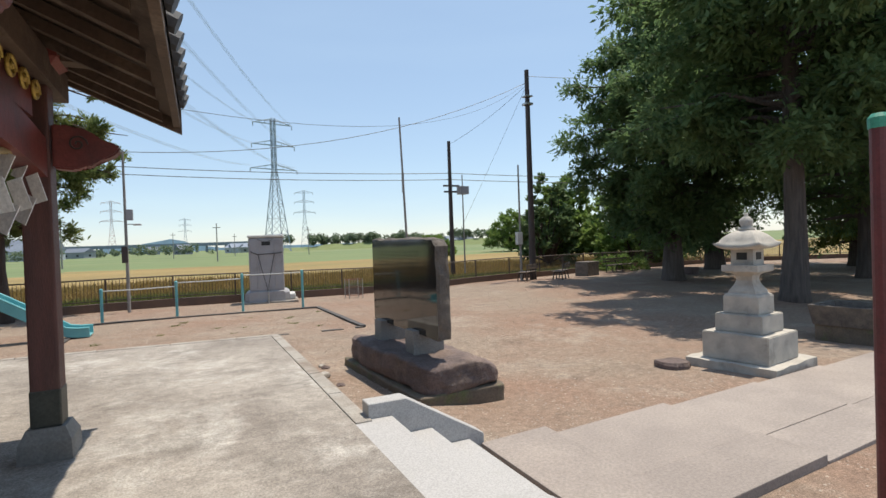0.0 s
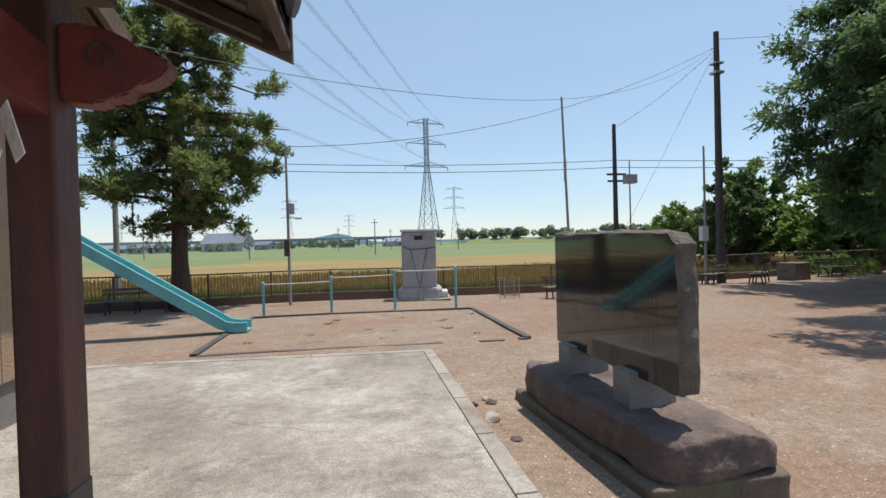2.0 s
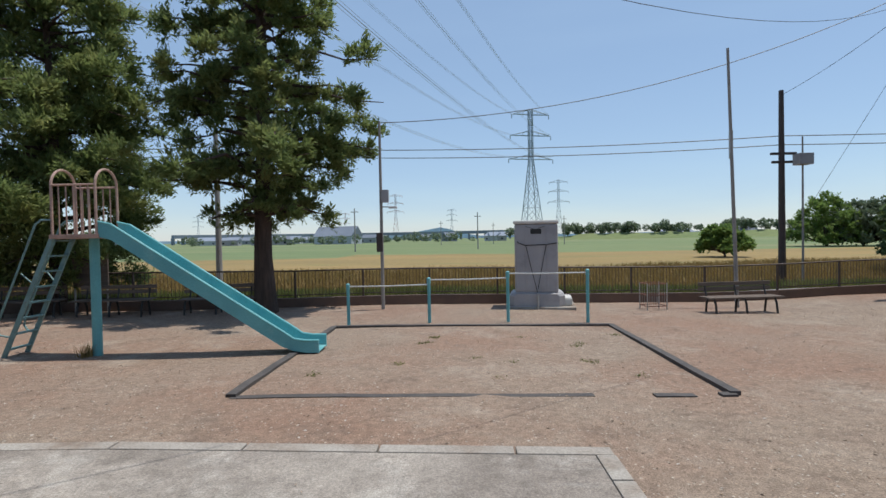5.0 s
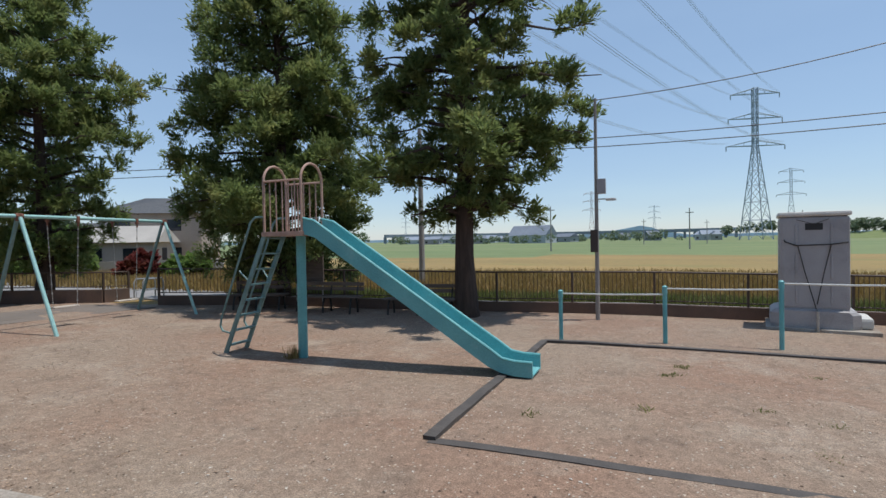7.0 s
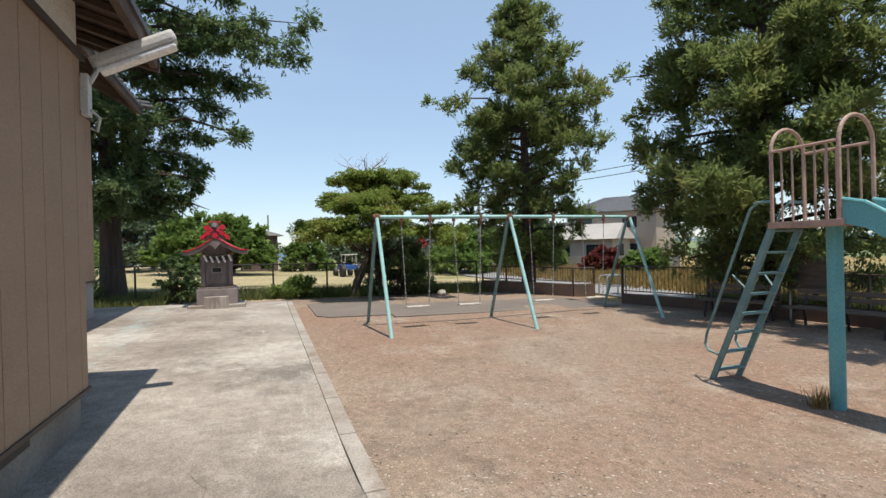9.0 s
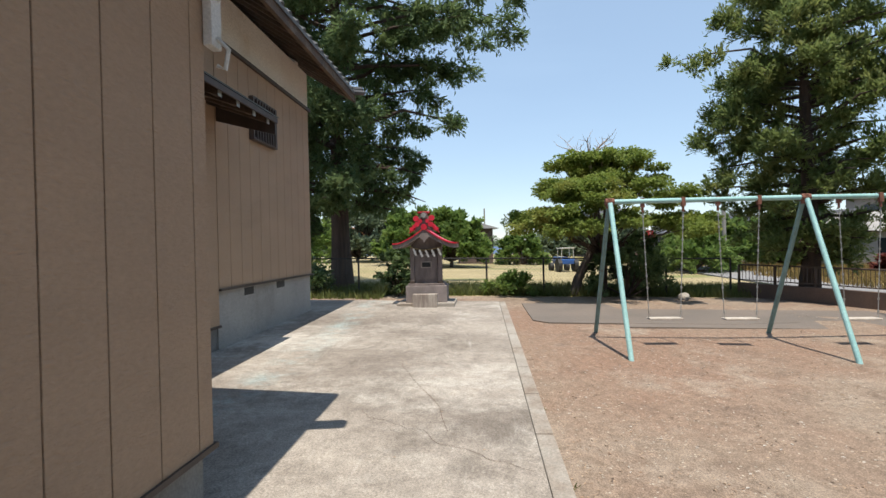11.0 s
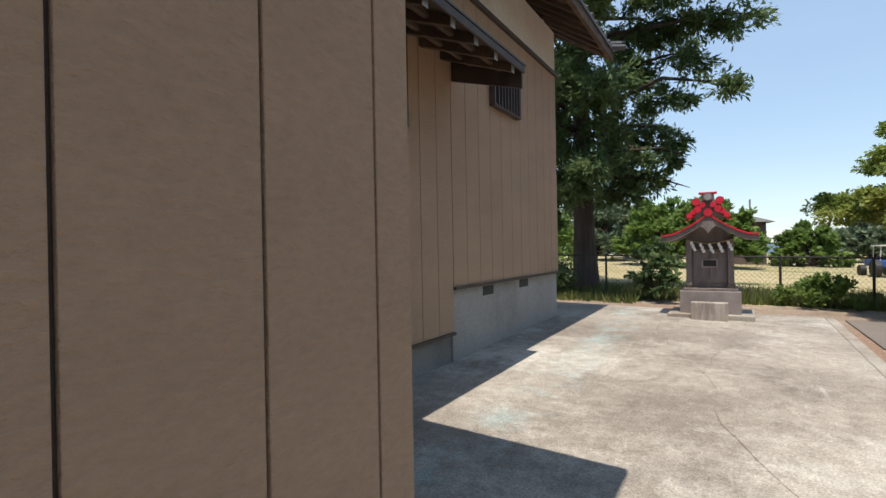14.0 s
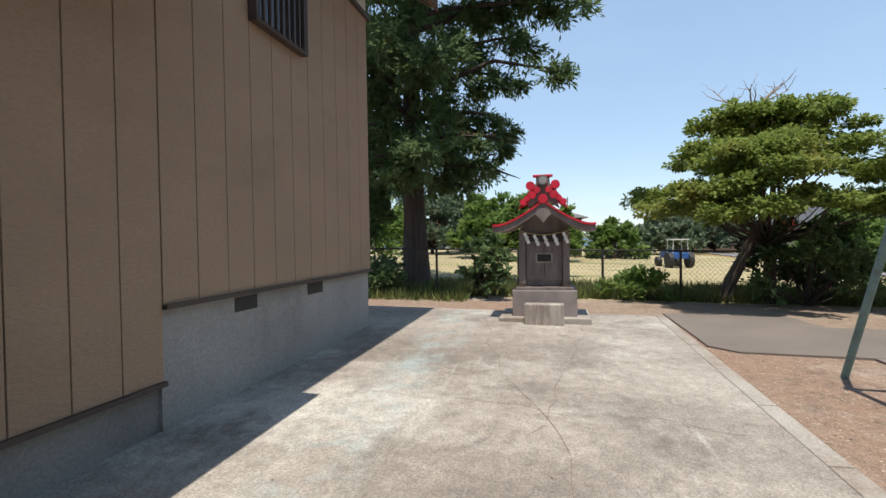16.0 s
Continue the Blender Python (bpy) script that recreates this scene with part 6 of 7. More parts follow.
def conifer(x, y, height, radius, low, trunk_r, leaf, seed, count, label, size=0.15, bark=None, peak=0.3, clump=0.5, tilt=0.0, rise=0.5, name="cedar_tree", aspect=0.32, lop=(0, 0), gap=0.14, top=0.12, low_share=0.45):
    """A tall evergreen: tapered trunk, many limbs, crown of tufted foliage with gaps; lop pulls the crown to one side."""
    rng = random.Random(seed)
    g = gz(x, y)
    root = thing(name, x, y, g, label=label, category="tree")
    bm = bm_new()
    pts = [(0, 0, -0.3), (0, 0, 0.25)] + [(0.06 * math.sin(seed + 5 * t), 0.06 * math.cos(seed + 4 * t), height * t) for t in (0.12, 0.25, 0.4, 0.55, 0.7, 0.85, 0.97)]
    rings = []
    seg = 14
    for k, p in enumerate(pts):
        t = max(0.0, p[2] / height)
        r = trunk_r * (1 - 0.85 * t) * (1.5 if k == 0 else 1.2 if k == 1 else 1.0)
        rings.append([bm.verts.new((p[0] + r * (1 + 0.10 * math.sin(3 * q + seed) + 0.06 * math.sin(7 * q)) * math.cos(q), p[1] + r * (1 + 0.10 * math.sin(3 * q + seed)) * math.sin(q), p[2])) for q in (2 * math.pi * i / seg for i in range(seg))])
    for a, b in zip(rings, rings[1:]):
        for k in range(seg):
            bm.faces.new((a[k], a[(k + 1) % seg], b[(k + 1) % seg], b[k]))
    bm.faces.new(rings[0][::-1])
    bm.faces.new(rings[-1])
    part("trunk", bm, bark or M_BARK, root, smooth=True)
    tufts = []
    bm = bm_new()
    z = low
    while z < height:
        u = (z - low) / (height - low)
        prof = (u / peak) ** 0.6 * (1 - low_share) + low_share if u < peak else max(top, 1 - ((u - peak) / (1 - peak)) ** 1.7)
        m = rng.choice((3, 4, 4, 5))
        a0 = rng.random() * 6.28
        for k in range(m):
            an = a0 + 6.28 * k / m + rng.uniform(-0.5, 0.5)
            lobe = 1 + 0.16 * math.sin(3 * an + seed + 1.7 * z) + lop[0] * math.cos(an) + lop[1] * math.sin(an)
            ln = radius * prof * lobe * rng.uniform(0.62, 1.04)
            base = Vector((0, 0, z + rng.uniform(-0.15, 0.15)))
            way = Vector((math.cos(an), math.sin(an), 0))
            tip = base + way * ln + Vector((0, 0, ln * (tilt + rng.uniform(-0.10, 0.22))))
            limb(bm, base, tip, 0.03 + 0.016 * radius * (1 - u), 0.010, rng, 0.06 * ln)
            n = max(2, int(ln / 0.5))
            for i in range(n):
                f = 0.30 + 0.72 * (i + rng.random() * 0.6) / n
                if rng.random() < gap:
                    continue
                c = base.lerp(tip, f) + Vector((rng.uniform(-0.34, 0.34), rng.uniform(-0.34, 0.34), rng.uniform(-0.22, 0.22)))
                tufts.append((*c, clump * rng.uniform(0.6, 1.15), *way))
        z += rng.uniform(0.24, 0.40) * (radius / 3.0) ** 0.5
    part("limb_structure", bm, bark or M_BARK, root)
    ob = new("crown", tuft_mesh("crown", tufts, count, size, leaf, seed, rise, aspect))
    ob.parent = root
    return root


conifer(-3.97, 17.0, 13.0, 3.35, 2.7, 0.27, M_CEDAR, 11, 115000, "tall cedar with a bare dark lower trunk beside the fence", peak=0.22, clump=0.52, tilt=-0.12, gap=0.22, lop=(0.06, 0))
conifer(-10.4, 17.45, 12.0, 3.7, 1.1, 0.20, M_CEDAR, 12, 175000, "full dense cedar behind the slide", peak=0.2, clump=0.62, tilt=-0.06, gap=0.03, low_share=0.7)
conifer(-18.2, 14.92, 10.9, 3.2, 1.3, 0.24, M_CEDAR, 13, 120000, "rounded cedar near the gate gap", peak=0.48, clump=0.58, top=0.2)
conifer(-20.0, 0.78, 15.0, 5.3, 2.9, 0.34, M_CYPRESS, 14, 165000, "big dark cypress behind the rear hall", size=0.17, peak=0.52, clump=0.6, tilt=-0.08, rise=-0.25, lop=(0, 0.12), low_share=0.45, name="cypress_tree", gap=0.06)
conifer(-21.0, -1.0, 8.0, 1.6, 1.6, 0.11, M_CYPRESS, 15, 16000, "slim cypress beside the big one", size=0.18, clump=0.4, rise=-0.2, name="cypress_tree")
conifer(-25.5, -5.5, 10.0, 3.5, 1.5, 0.25, M_CYPRESS, 16, 25000, "cypress in the back row", size=0.2, clump=0.6, rise=-0.2, name="cypress_tree")
# the grove
G = (("tall grove tree with a fluted grey trunk", 16.45, 6.55, 15, 4.9, 4.2, 0.31, 21, 100000), ("broad dark grove tree by the benches", 20.3, 14.0, 14, 4.6, 2.2, 0.4, 22, 100000),
     ("dark grove tree behind", 25.5, 9.0, 15, 5.4, 2.6, 0.4, 23, 50000), ("dark grove tree near the corner", 27.0, 17.0, 13, 5.0, 1.4, 0.45, 24, 50000),
     ("dark grove tree at the far side", 24.0, 2.5, 15, 5.5, 3.0, 0.4, 25, 40000), ("dark grove tree at the back", 33.0, 13.0, 14, 5.5, 1.5, 0.4, 26, 35000))
for lab, gx, gy, h, r, lo, tr, sd, n in G:
    conifer(gx, gy, h, r, lo, tr, M_DARKLEAF, sd, n, lab, size=0.22, bark=M_BARKGREY, peak=0.4, clump=0.85, tilt=-0.14, rise=-0.15, name="grove_tree", aspect=0.38, gap=0.05)


def broadleaf(x, y, height, radius, low, leaf, seed, count, label, size=0.16, squash=0.6, name="broadleaf_tree", stems=3, clump=0.5, bark=None, layered=False, bunch=7):
    rng = random.Random(seed)
    root = thing(name, x, y, gz(x, y), label=label, category="tree" if height > 2.2 else "bush")
    bm = bm_new()
    cs, rs = [], []
    fork = low * 0.75
    if height > 2.2:
        tube(bm, [(0, 0, -0.2), (0.03, 0.02, fork * 0.5), (0.0, 0.05, fork)], 0.055 * height ** 0.7, 10, 0.04 * height ** 0.7)
    for k in range(max(8, int(radius * (34 if layered else 42)))):
        an, u = rng.random() * 6.28, rng.random()
        rr = radius * math.sqrt(rng.random())
        top = low + (height - low) * math.sqrt(max(0.02, 1 - (rr / radius) ** 2)) * (0.08 + 0.92 * u ** 0.7 if not layered else rng.choice((0.2, 0.5, 0.75, 1.0)))
        c = (math.cos(an) * rr, math.sin(an) * rr, min(height - 0.1, top))
        cs.append(c)
        rs.append(clump * rng.uniform(0.6, 1.2))
        if k % 2 == 0:
            limb(bm, (0, 0, fork * 0.9 if height > 2.2 else 0), c, (0.007 if layered else 0.014) * height, 0.006, rng)
    part("trunk", bm, bark or M_BARK, root)
    if layered:
        crown = leaf_mesh("crown", cs, rs, squash, count, size, leaf, seed, 0.1, 0.6, bunch)
    else:
        mid = Vector((0, 0, (low + height) * 0.4))
        crown = tuft_mesh("crown", [(*c, r, *(Vector(c) - mid).normalized()) for c, r in zip(cs, rs)], count, size, leaf, seed, 0.3, 0.55, 14)
    ob = new("crown", crown)
    ob.parent = root
    return root


def maple():
    root = broadleaf(-18.9, 9.25, 4.35, 2.75, 1.9, M_MAPLE, 31, 80000, "spreading layered maple with a leaning trunk and bare twigs", size=0.095, squash=0.22, name="maple_tree", clump=0.5, layered=True, bunch=16)
    bm = bm_new()
    tube(bm, [(-0.2, -0.85, -0.2), (-0.15, -0.72, 0.5), (-0.05, -0.45, 1.1), (0.0, -0.1, 1.9), (0, -0.2, 3.4)], 0.18, 10, 0.07)
    part("leaning_stem", bm, M_BARKGREY, root)
    rng = random.Random(4)
    bm = bm_new()
    tube(bm, [(0, -0.2, 3.3), (0.05, -0.35, 4.35)], 0.07, 7, 0.05)
    for k in range(9):
        a = Vector((0.05, -0.35, 4.25 + 0.1 * rng.random()))
        b = a + Vector((rng.uniform(-0.4, 0.4), rng.uniform(-1.0, 1.0), rng.uniform(0.25, 0.75)))
        limb(bm, a, b, 0.03, 0.006, rng)
        for j in range(4):
            c = a.lerp(b, rng.uniform(0.4, 1))
            limb(bm, c, c + Vector((rng.uniform(-0.2, 0.2), rng.uniform(-0.3, 0.3), rng.uniform(0.05, 0.3))), 0.009, 0.003, rng)
    part("dead_branch", bm, M_DEADWOOD, root, "bare pale dead twigs")


maple()
broadleaf(-18.6, 9.9, 1.9, 1.1, 0.2, M_CYPRESS, 32, 14000, "dense dark evergreen shrub under the maple", size=0.1, name="shrub", clump=0.4)
broadleaf(-18.3, 3.0, 1.6, 0.5, 0.3, M_CYPRESS, 33, 2500, "young dark shrub beside the small shrine", size=0.14, name="shrub", clump=0.28)
broadleaf(-18.4, 0.2, 0.9, 0.8, 0.1, M_CYPRESS, 34, 4000, "low dark shrub at the tree foot", size=0.1, name="shrub", clump=0.3)
broadleaf(-18.9, 6.5, 0.7, 0.8, 0.05, M_BUSH, 35, 3500, "low green weeds shrub at the fence", size=0.1, name="shrub", clump=0.25)
broadleaf(24.5, 21.5, 0.9, 1.6, 0.05, M_BUSH, 36, 4500, "rough green shrubs at the corner of the yard", size=0.12, name="shrub", clump=0.3)
broadleaf(31.0, 11.5, 4.2, 2.0, 1.3, M_MAPLE, 37, 12000, "bright green young maple beyond the grove", size=0.14, squash=0.35, name="maple_tree", clump=0.5, layered=True)
broadleaf(36.0, 13.0, 4.5, 2.4, 1.5, M_REDLEAF, 38, 12000, "reddish maple beyond the grove", size=0.14, squash=0.35, name="maple_tree", clump=0.5, layered=True)
# trees outside the yard
for k, (bx, by, h, r, lf, nm) in enumerate(((25.6, 30, 7.2, 2.0, M_CYPRESS, "dark bushy tree"), (28.5, 32, 7.5, 2.6, M_BUSH, "light green tree"), (30, 26, 7.0, 3.4, M_BUSH, "green tree"), (34, 28, 6, 3.0, M_CYPRESS, "dark tree"),
                                           (26.8, 53.8, 3.0, 2.2, M_BUSH, "yellow-green bush"), (57, 84, 7.6, 5.0, M_BUSH, "small tree"), (61, 82, 7.0, 4.6, M_FARLEAF, "round tree"), (65, 79, 6.6, 4.6, M_BUSH, "round tree"),
                                           (-39.0, 3.4, 4.2, 2.4, M_BUSH, "bright green tree"), (-42, 0.5, 4.4, 2.8, M_BUSH, "bright green tree"), (-44.0, 8.8, 2.6, 1.8, M_BUSH, "green bush"), (-50, -6, 5.5, 4, M_FARLEAF, "green tree"),
                                           (-36, 20, 3.4, 2.6, M_BUSH, "green tree"), (-33, 17.5, 2.6, 2.0, M_BUSH, "green hedge bush"), (-41, 27, 4, 3, M_BUSH, "green garden tree"), (-31, 27.5, 1.8, 1.2, M_REDLEAF, "red garden shrub"), (-28.5, 29, 1.7, 1.4, M_BUSH, "green garden shrub"),
                                           (-55, 14, 3.4, 3.0, M_FARLEAF, "hedge tree"), (-47, 32, 5, 2.5, M_FARLEAF, "garden tree"), (-62, 20, 5, 4, M_FARLEAF, "garden tree"), (-58, -2, 4.5, 4, M_FARLEAF, "tree"), (-24, -7, 5, 3, M_CYPRESS, "dark tree"), (-30, -6, 5.0, 3.5, M_BUSH, "tree"))):
    broadleaf(bx, by, h, r, 0.05 if h < 3 else 0.6, lf, 50 + k, int(4200 * r), nm + " beyond the fence", size=0.21 + 0.14 * (math.hypot(bx, by) > 38), name="broadleaf_tree" if h > 2.2 else "bush", clump=0.36 * r ** 0.6)


def blades(name, n, where, height, mat, seed, label, category, lean=0.35, width=0.012):
    """Loose upright blades as one mesh."""
    rng = np.random.default_rng(seed)
    P = where(rng, n)
    Z = np.array([gz(a, b) for a, b in P])
    h = height * (0.5 + 0.8 * rng.random(n))
    a = rng.random(n) * 6.28
    d = np.stack([np.cos(a), np.sin(a), np.zeros(n)], 1)
    base = np.stack([P[:, 0], P[:, 1], Z - 0.02], 1)
    top = base + np.stack([rng.normal(size=n) * lean * h, rng.normal(size=n) * lean * h, h], 1)
    w = width * (0.6 + rng.random(n))[:, None]
    V = np.stack([base - d * w, base + d * w, top], 1).reshape(-1, 3)
    me = bpy.data.meshes.new(name)
    me.vertices.add(len(V))
    me.vertices.foreach_set("co", V.ravel())
    me.loops.add(3 * n)
    me.loops.foreach_set("vertex_index", np.arange(3 * n, dtype=np.int32))
    me.polygons.add(n)
    me.polygons.foreach_set("loop_start", np.arange(0, 3 * n, 3, dtype=np.int32))
    me.materials.append(mat)
    me.update(calc_edges=True)
    tagged(new(name, me), label, category, kind="stuff")


def band(x0, x1, o0, o1):
    def f(rng, n):
        x = rng.uniform(x0, x1, n)
        y = np.array([line_y(FENCE_LINE, v) for v in x]) + o0 + (o1 - o0) * rng.random(n)
        return np.stack([x, y], 1)
    return f


def rect(x0, x1, y0, y1):
    return lambda rng, n: np.stack([rng.uniform(x0, x1, n), rng.uniform(y0, y1, n)], 1)


def tufts(x0, x1, y0, y1, k, spread):
    def f(rng, n):
        c = np.stack([rng.uniform(x0, x1, k), rng.uniform(y0, y1, k)], 1)
        return c[rng.integers(0, k, n)] + rng.normal(size=(n, 2)) * spread
    return f


blades("verge_weeds", 26000, band(-13.4, 28, 2.4, 3.6), 0.34, M_GRASS, 1, "green weeds along the farm road", "weeds", width=0.02)
blades("verge_weeds", 3500, band(-13.4, 24, 0.12, 0.5), 0.16, M_GRASS, 2, "thin weeds at the outer foot of the fence", "weeds")
blades("wheat", 70000, band(-30, 40, 3.6, 20), 0.42, M_STRAW, 3, "ripe golden wheat crop beyond the road", "crop", width=0.03)
blades("rough_grass", 24000, rect(-21.6, -18.7, -6, 15.5), 0.30, M_GRASS, 4, "rough grass outside the chain-link fence", "grass", width=0.018)
blades("rough_grass", 6000, rect(-19.2, -17.3, -6, 2.6), 0.25, M_GRASS, 5, "weeds under the trees at the fence", "grass", width=0.015)
blades("wheat", 16000, rect(-50, -20, 20.5, 34), 0.45, M_STRAW, 6, "golden wheat patch beyond the lane", "crop", width=0.03)
blades("yard_weeds", 700, tufts(-0.5, 4.5, 9.5, 14.5, 18, 0.05), 0.05, M_GRASS, 7, "small weeds sprouting in the old sandpit", "weeds", lean=0.8, width=0.008)
blades("yard_weeds", 450, tufts(-10, 1.5, 5.95, 6.2, 16, 0.05), 0.05, M_GRASS, 8, "small weeds along the kerb", "weeds", lean=0.8, width=0.007)


def litter(n, x0, x1, y0, y1, mat, seed, size, label, zfn=gz, lift=0.012):
    rng = random.Random(seed)
    vs, fs = [], []
    for k in range(n):
        x, y = rng.uniform(x0, x1), rng.uniform(y0, y1)
        if zfn is gz and x < 2.5 and y < kerb_y(x) + 0.05:
            continue
        if zfn is gz and x > 3.4 and -0.6 < y - 0.07 * (x - 4.1) < 1.5:
            continue
        z = zfn(x, y) + (lift if zfn is slab_z else 0.002 + noise.noise(Vector((x * 0.35, y * 0.35, 0))) * 0.025 + noise.noise(Vector((x * 1.3, y * 1.3, 4))) * 0.012)
        a, s = rng.random() * 6.28, size * rng.uniform(0.4, 1.4)
        c, d = math.cos(a) * s, math.sin(a) * s
        i = len(vs)
        vs += [(x + c, y + d, z), (x - d * 0.5, y + c * 0.5, z + s * 0.3), (x - c, y - d, z), (x + d * 0.5, y - c * 0.5, z + s * 0.15)]
        fs += [(i, i + 1, i + 2, i + 3)]
    me = bpy.data.meshes.new("litter")
    me.from_pydata(vs, [], fs)
    me.materials.append(mat)
    tagged(new("litter", me), label, "litter", kind="stuff")


M_LITTER = material("dry_leaf_bits", (0.42, 0.32, 0.23), (0.27, 0.18, 0.125), 3, 30, 0.9, 0.0)
M_DARKBIT = material("dark_crumbs", (0.10, 0.07, 0.05), (0.07, 0.05, 0.04), 3, 30, 0.9, 0.0)
M_PALEBIT = material("pale_stone_bits", (0.50, 0.46, 0.41), (0.38, 0.34, 0.30), 3, 30, 0.9, 0.0)
litter(15000, -16, 16, 4, 18.0, M_LITTER, 1, 0.015, "dry leaf fragments scattered over the dirt")
litter(8000, -16, 16, -2, 18.0, M_PALEBIT, 2, 0.017, "pale pebbles scattered over the dirt")
litter(4000, -13, -3, 6.0, 11, M_LITTER, 3, 0.013, "reddish dry needle litter beside the apron")
litter(5000, -16, 14, 3, 17, M_DARKBIT, 9, 0.014, "small dark crumbs and twigs over the dirt")
litter(160, -13, 2.2, 3, 5.8, M_LITTER, 4, 0.009, "stray dry leaves on the concrete", slab_z, 0.008)
for k, (sx, sy, s) in enumerate(((2.85, 4.45, 0.09), (2.75, 4.95, 0.07), (2.95, 5.15, 0.05), (2.98, 5.0, 0.06), (2.7, 5.3, 0.05), (2.92, 3.9, 0.05))):
    bm = bm_new()
    bmesh.ops.create_icosphere(bm, subdivisions=2, radius=s)
    for v in bm.verts:
        v.co.z *= 0.45
    roughen(bm, s * 0.5, 0.9 / s, k)
    single("loose_stone", bm, M_ROCK if k % 2 else M_KERB, "loose broken stone lying beside the monument plinth", "stone", "loose stones", at=pose(sx, sy, gz(sx, sy) + s * 0.15, 0, 0, 40 * k))


# ---- poles and wires ----
def pole(x, y, top, r, mat, label, lean=(0, 0), parts=()):
    g = gz(x, y)
    root = thing("utility_pole", x, y, g, label=label, category="pole")
    h = top - g
    bm = bm_new()
    rod(bm, (0, 0, -0.3), (lean[0], lean[1], h), r, r * 0.62, 12)
    part("shaft", bm, mat, root)
    for nm, b, m in parts:
        bm = bm_new()
        box(bm, *b, 0.01)
        part(nm, bm, m, root)
    return root


pole(-0.72, 17.25, 4.62, 0.055, M_POLECONC, "slim grey lamp pole with a meter box", parts=(
    ("meter_box", (0.03, -0.10, 3.0, 0.22, 0.06, 3.35), M_PLASTICGREY), ("lamp_arm", (0.0, -0.03, 2.86, 0.42, 0.01, 2.89), M_STEEL), ("lamp_head", (0.22, -0.07, 2.83, 0.45, 0.05, 2.88), M_PLASTICPALE), ("switch_box", (-0.14, -0.08, 1.62, 0.03, 0.05, 2.15), M_POLEWOOD)))
pole(9.3, 17.75, 6.5, 0.058, M_POLECONC, "thin leaning steel pole by the fence", lean=(-0.22, 0), parts=(("fitting", (-0.20, -0.03, 4.2, -0.10, 0.03, 5.0), M_STEEL),))
pole(16.3, 18.9, 9.6, 0.17, M_POLEWOOD, "tall dark brown utility pole beside the benches", parts=(("band", (-0.2, -0.2, 8.6, 0.2, 0.2, 8.7), M_STEEL), ("band", (-0.2, -0.2, 9.0, 0.2, 0.2, 9.06), M_STEEL)))
pole(15.55, 18.8, 4.9, 0.06, M_POLECONC, "slim grey pole with a meter box beside the tall pole", parts=(("meter_box", (-0.22, -0.14, 1.75, 0.05, 0.1, 2.35), M_PLASTICPALE),))
pole(14.9, 25.0, 7.2, 0.15, M_POLEWOOD, "dark utility pole with a crossarm beyond the fence", parts=(("crossarm", (-0.45, -0.05, 5.5, 0.6, 0.05, 5.6), M_POLEWOOD), ("crossarm", (-0.4, -0.05, 5.15, 0.5, 0.05, 5.25), M_POLEWOOD)))
pole(15.5, 24.6, 5.2, 0.05, M_POLECONC, "grey loudspeaker pole beyond the fence", parts=(("loudspeaker", (-0.25, -0.25, 5.0, 0.3, 0.25, 5.45), M_PLASTICGREY),))
pole(-10.6, 28.0, 7.0, 0.16, M_POLECONC, "pale concrete utility pole beyond the fence")
pole(-33.5, 19.5, 6.0, 0.14, M_POLECONC, "concrete utility pole along the village lane")
for px, py, t in ((-18, 95, 7.0), (4.5, 110, 6.6), (30, 150, 7), (-45, 120, 7), (-6, 175, 7), (12, 185, 6.5), (-62, -8, 6.5), (-70, 6, 6.0)):
    pole(px, py, t, 0.14, M_POLECONC, "distant concrete pole in the fields", parts=(("crossarm", (-0.7, -0.06, t + 0.1, 0.7, 0.06, t + 0.24), M_POLECONC),))


def pale_stone(x, y, r):
    bm = bm_new()
    bmesh.ops.create_icosphere(bm, subdivisions=3, radius=r)
    for v in bm.verts:
        v.co.z *= 0.7
    roughen(bm, r * 0.4, 1.0 / r, x)
    single("pale_stone", bm, M_KERB, "pale rounded stone lying before the chain-link fence", "stone", at=pose(x, y, gz(x, y) + r * 0.4))


pale_stone(-17.9, 11.3, 0.17)
blades("yard_weeds", 90, tufts(-4.85, -4.6, 11.0, 11.2, 3, 0.05), 0.22, M_STRAW, 21, "dry weeds at the foot of the slide post", "weeds", lean=0.3, width=0.008)


def cable(name, a, b, sag, r, mat, label, n=24):
    a, b = Vector(a), Vector(b)
    bm = bm_new()
    tube(bm, [a.lerp(b, i / n) - Vector((0, 0, sag * 4 * (i / n) * (1 - i / n))) for i in range(n + 1)], r, 4)
    single(name, bm, mat, label, "cable", kind="structure")


cable("cable", (-0.72, 17.25, 4.58), (16.3, 18.9, 9.0), 1.0, 0.011, M_WIRE, "black cable from the lamp pole to the tall pole")
cable("cable", (-2.8, 3.5, 3.4), (16.3, 18.9, 9.0), 1.6, 0.0045, M_WIRE, "black service cable from the hall to the tall pole")
cable("cable", (16.3, 18.9, 9.3), (32, 9, 10), 0.8, 0.012, M_WIRE, "black cable from the tall pole into the grove")
cable("cable", (14.9, 25.0, 7.0), (16.3, 18.9, 8.9), 0.2, 0.010, M_WIRE, "black cable between two poles")
cable("cable", (16.25, 18.9, 8.8), (13.6, 23.5, 0.0), 0.05, 0.007, M_WIRE, "guy wire of the tall pole")
for dz in (5.32, 4.95):
    cable("cable", (-10.6, 28.0, dz + 0.75), (14.9, 25.0, dz), 0.35, 0.018, M_WIRE, "black distribution line beyond the fence")
    cable("cable", (14.9, 25.0, dz), (48, 23, dz + 0.6), 0.35, 0.018, M_WIRE, "black distribution line beyond the fence")
    cable("cable", (-33.5, 19.5, dz), (-10.6, 28.0, dz + 0.75), 0.35, 0.018, M_WIRE, "black distribution line along the lane")


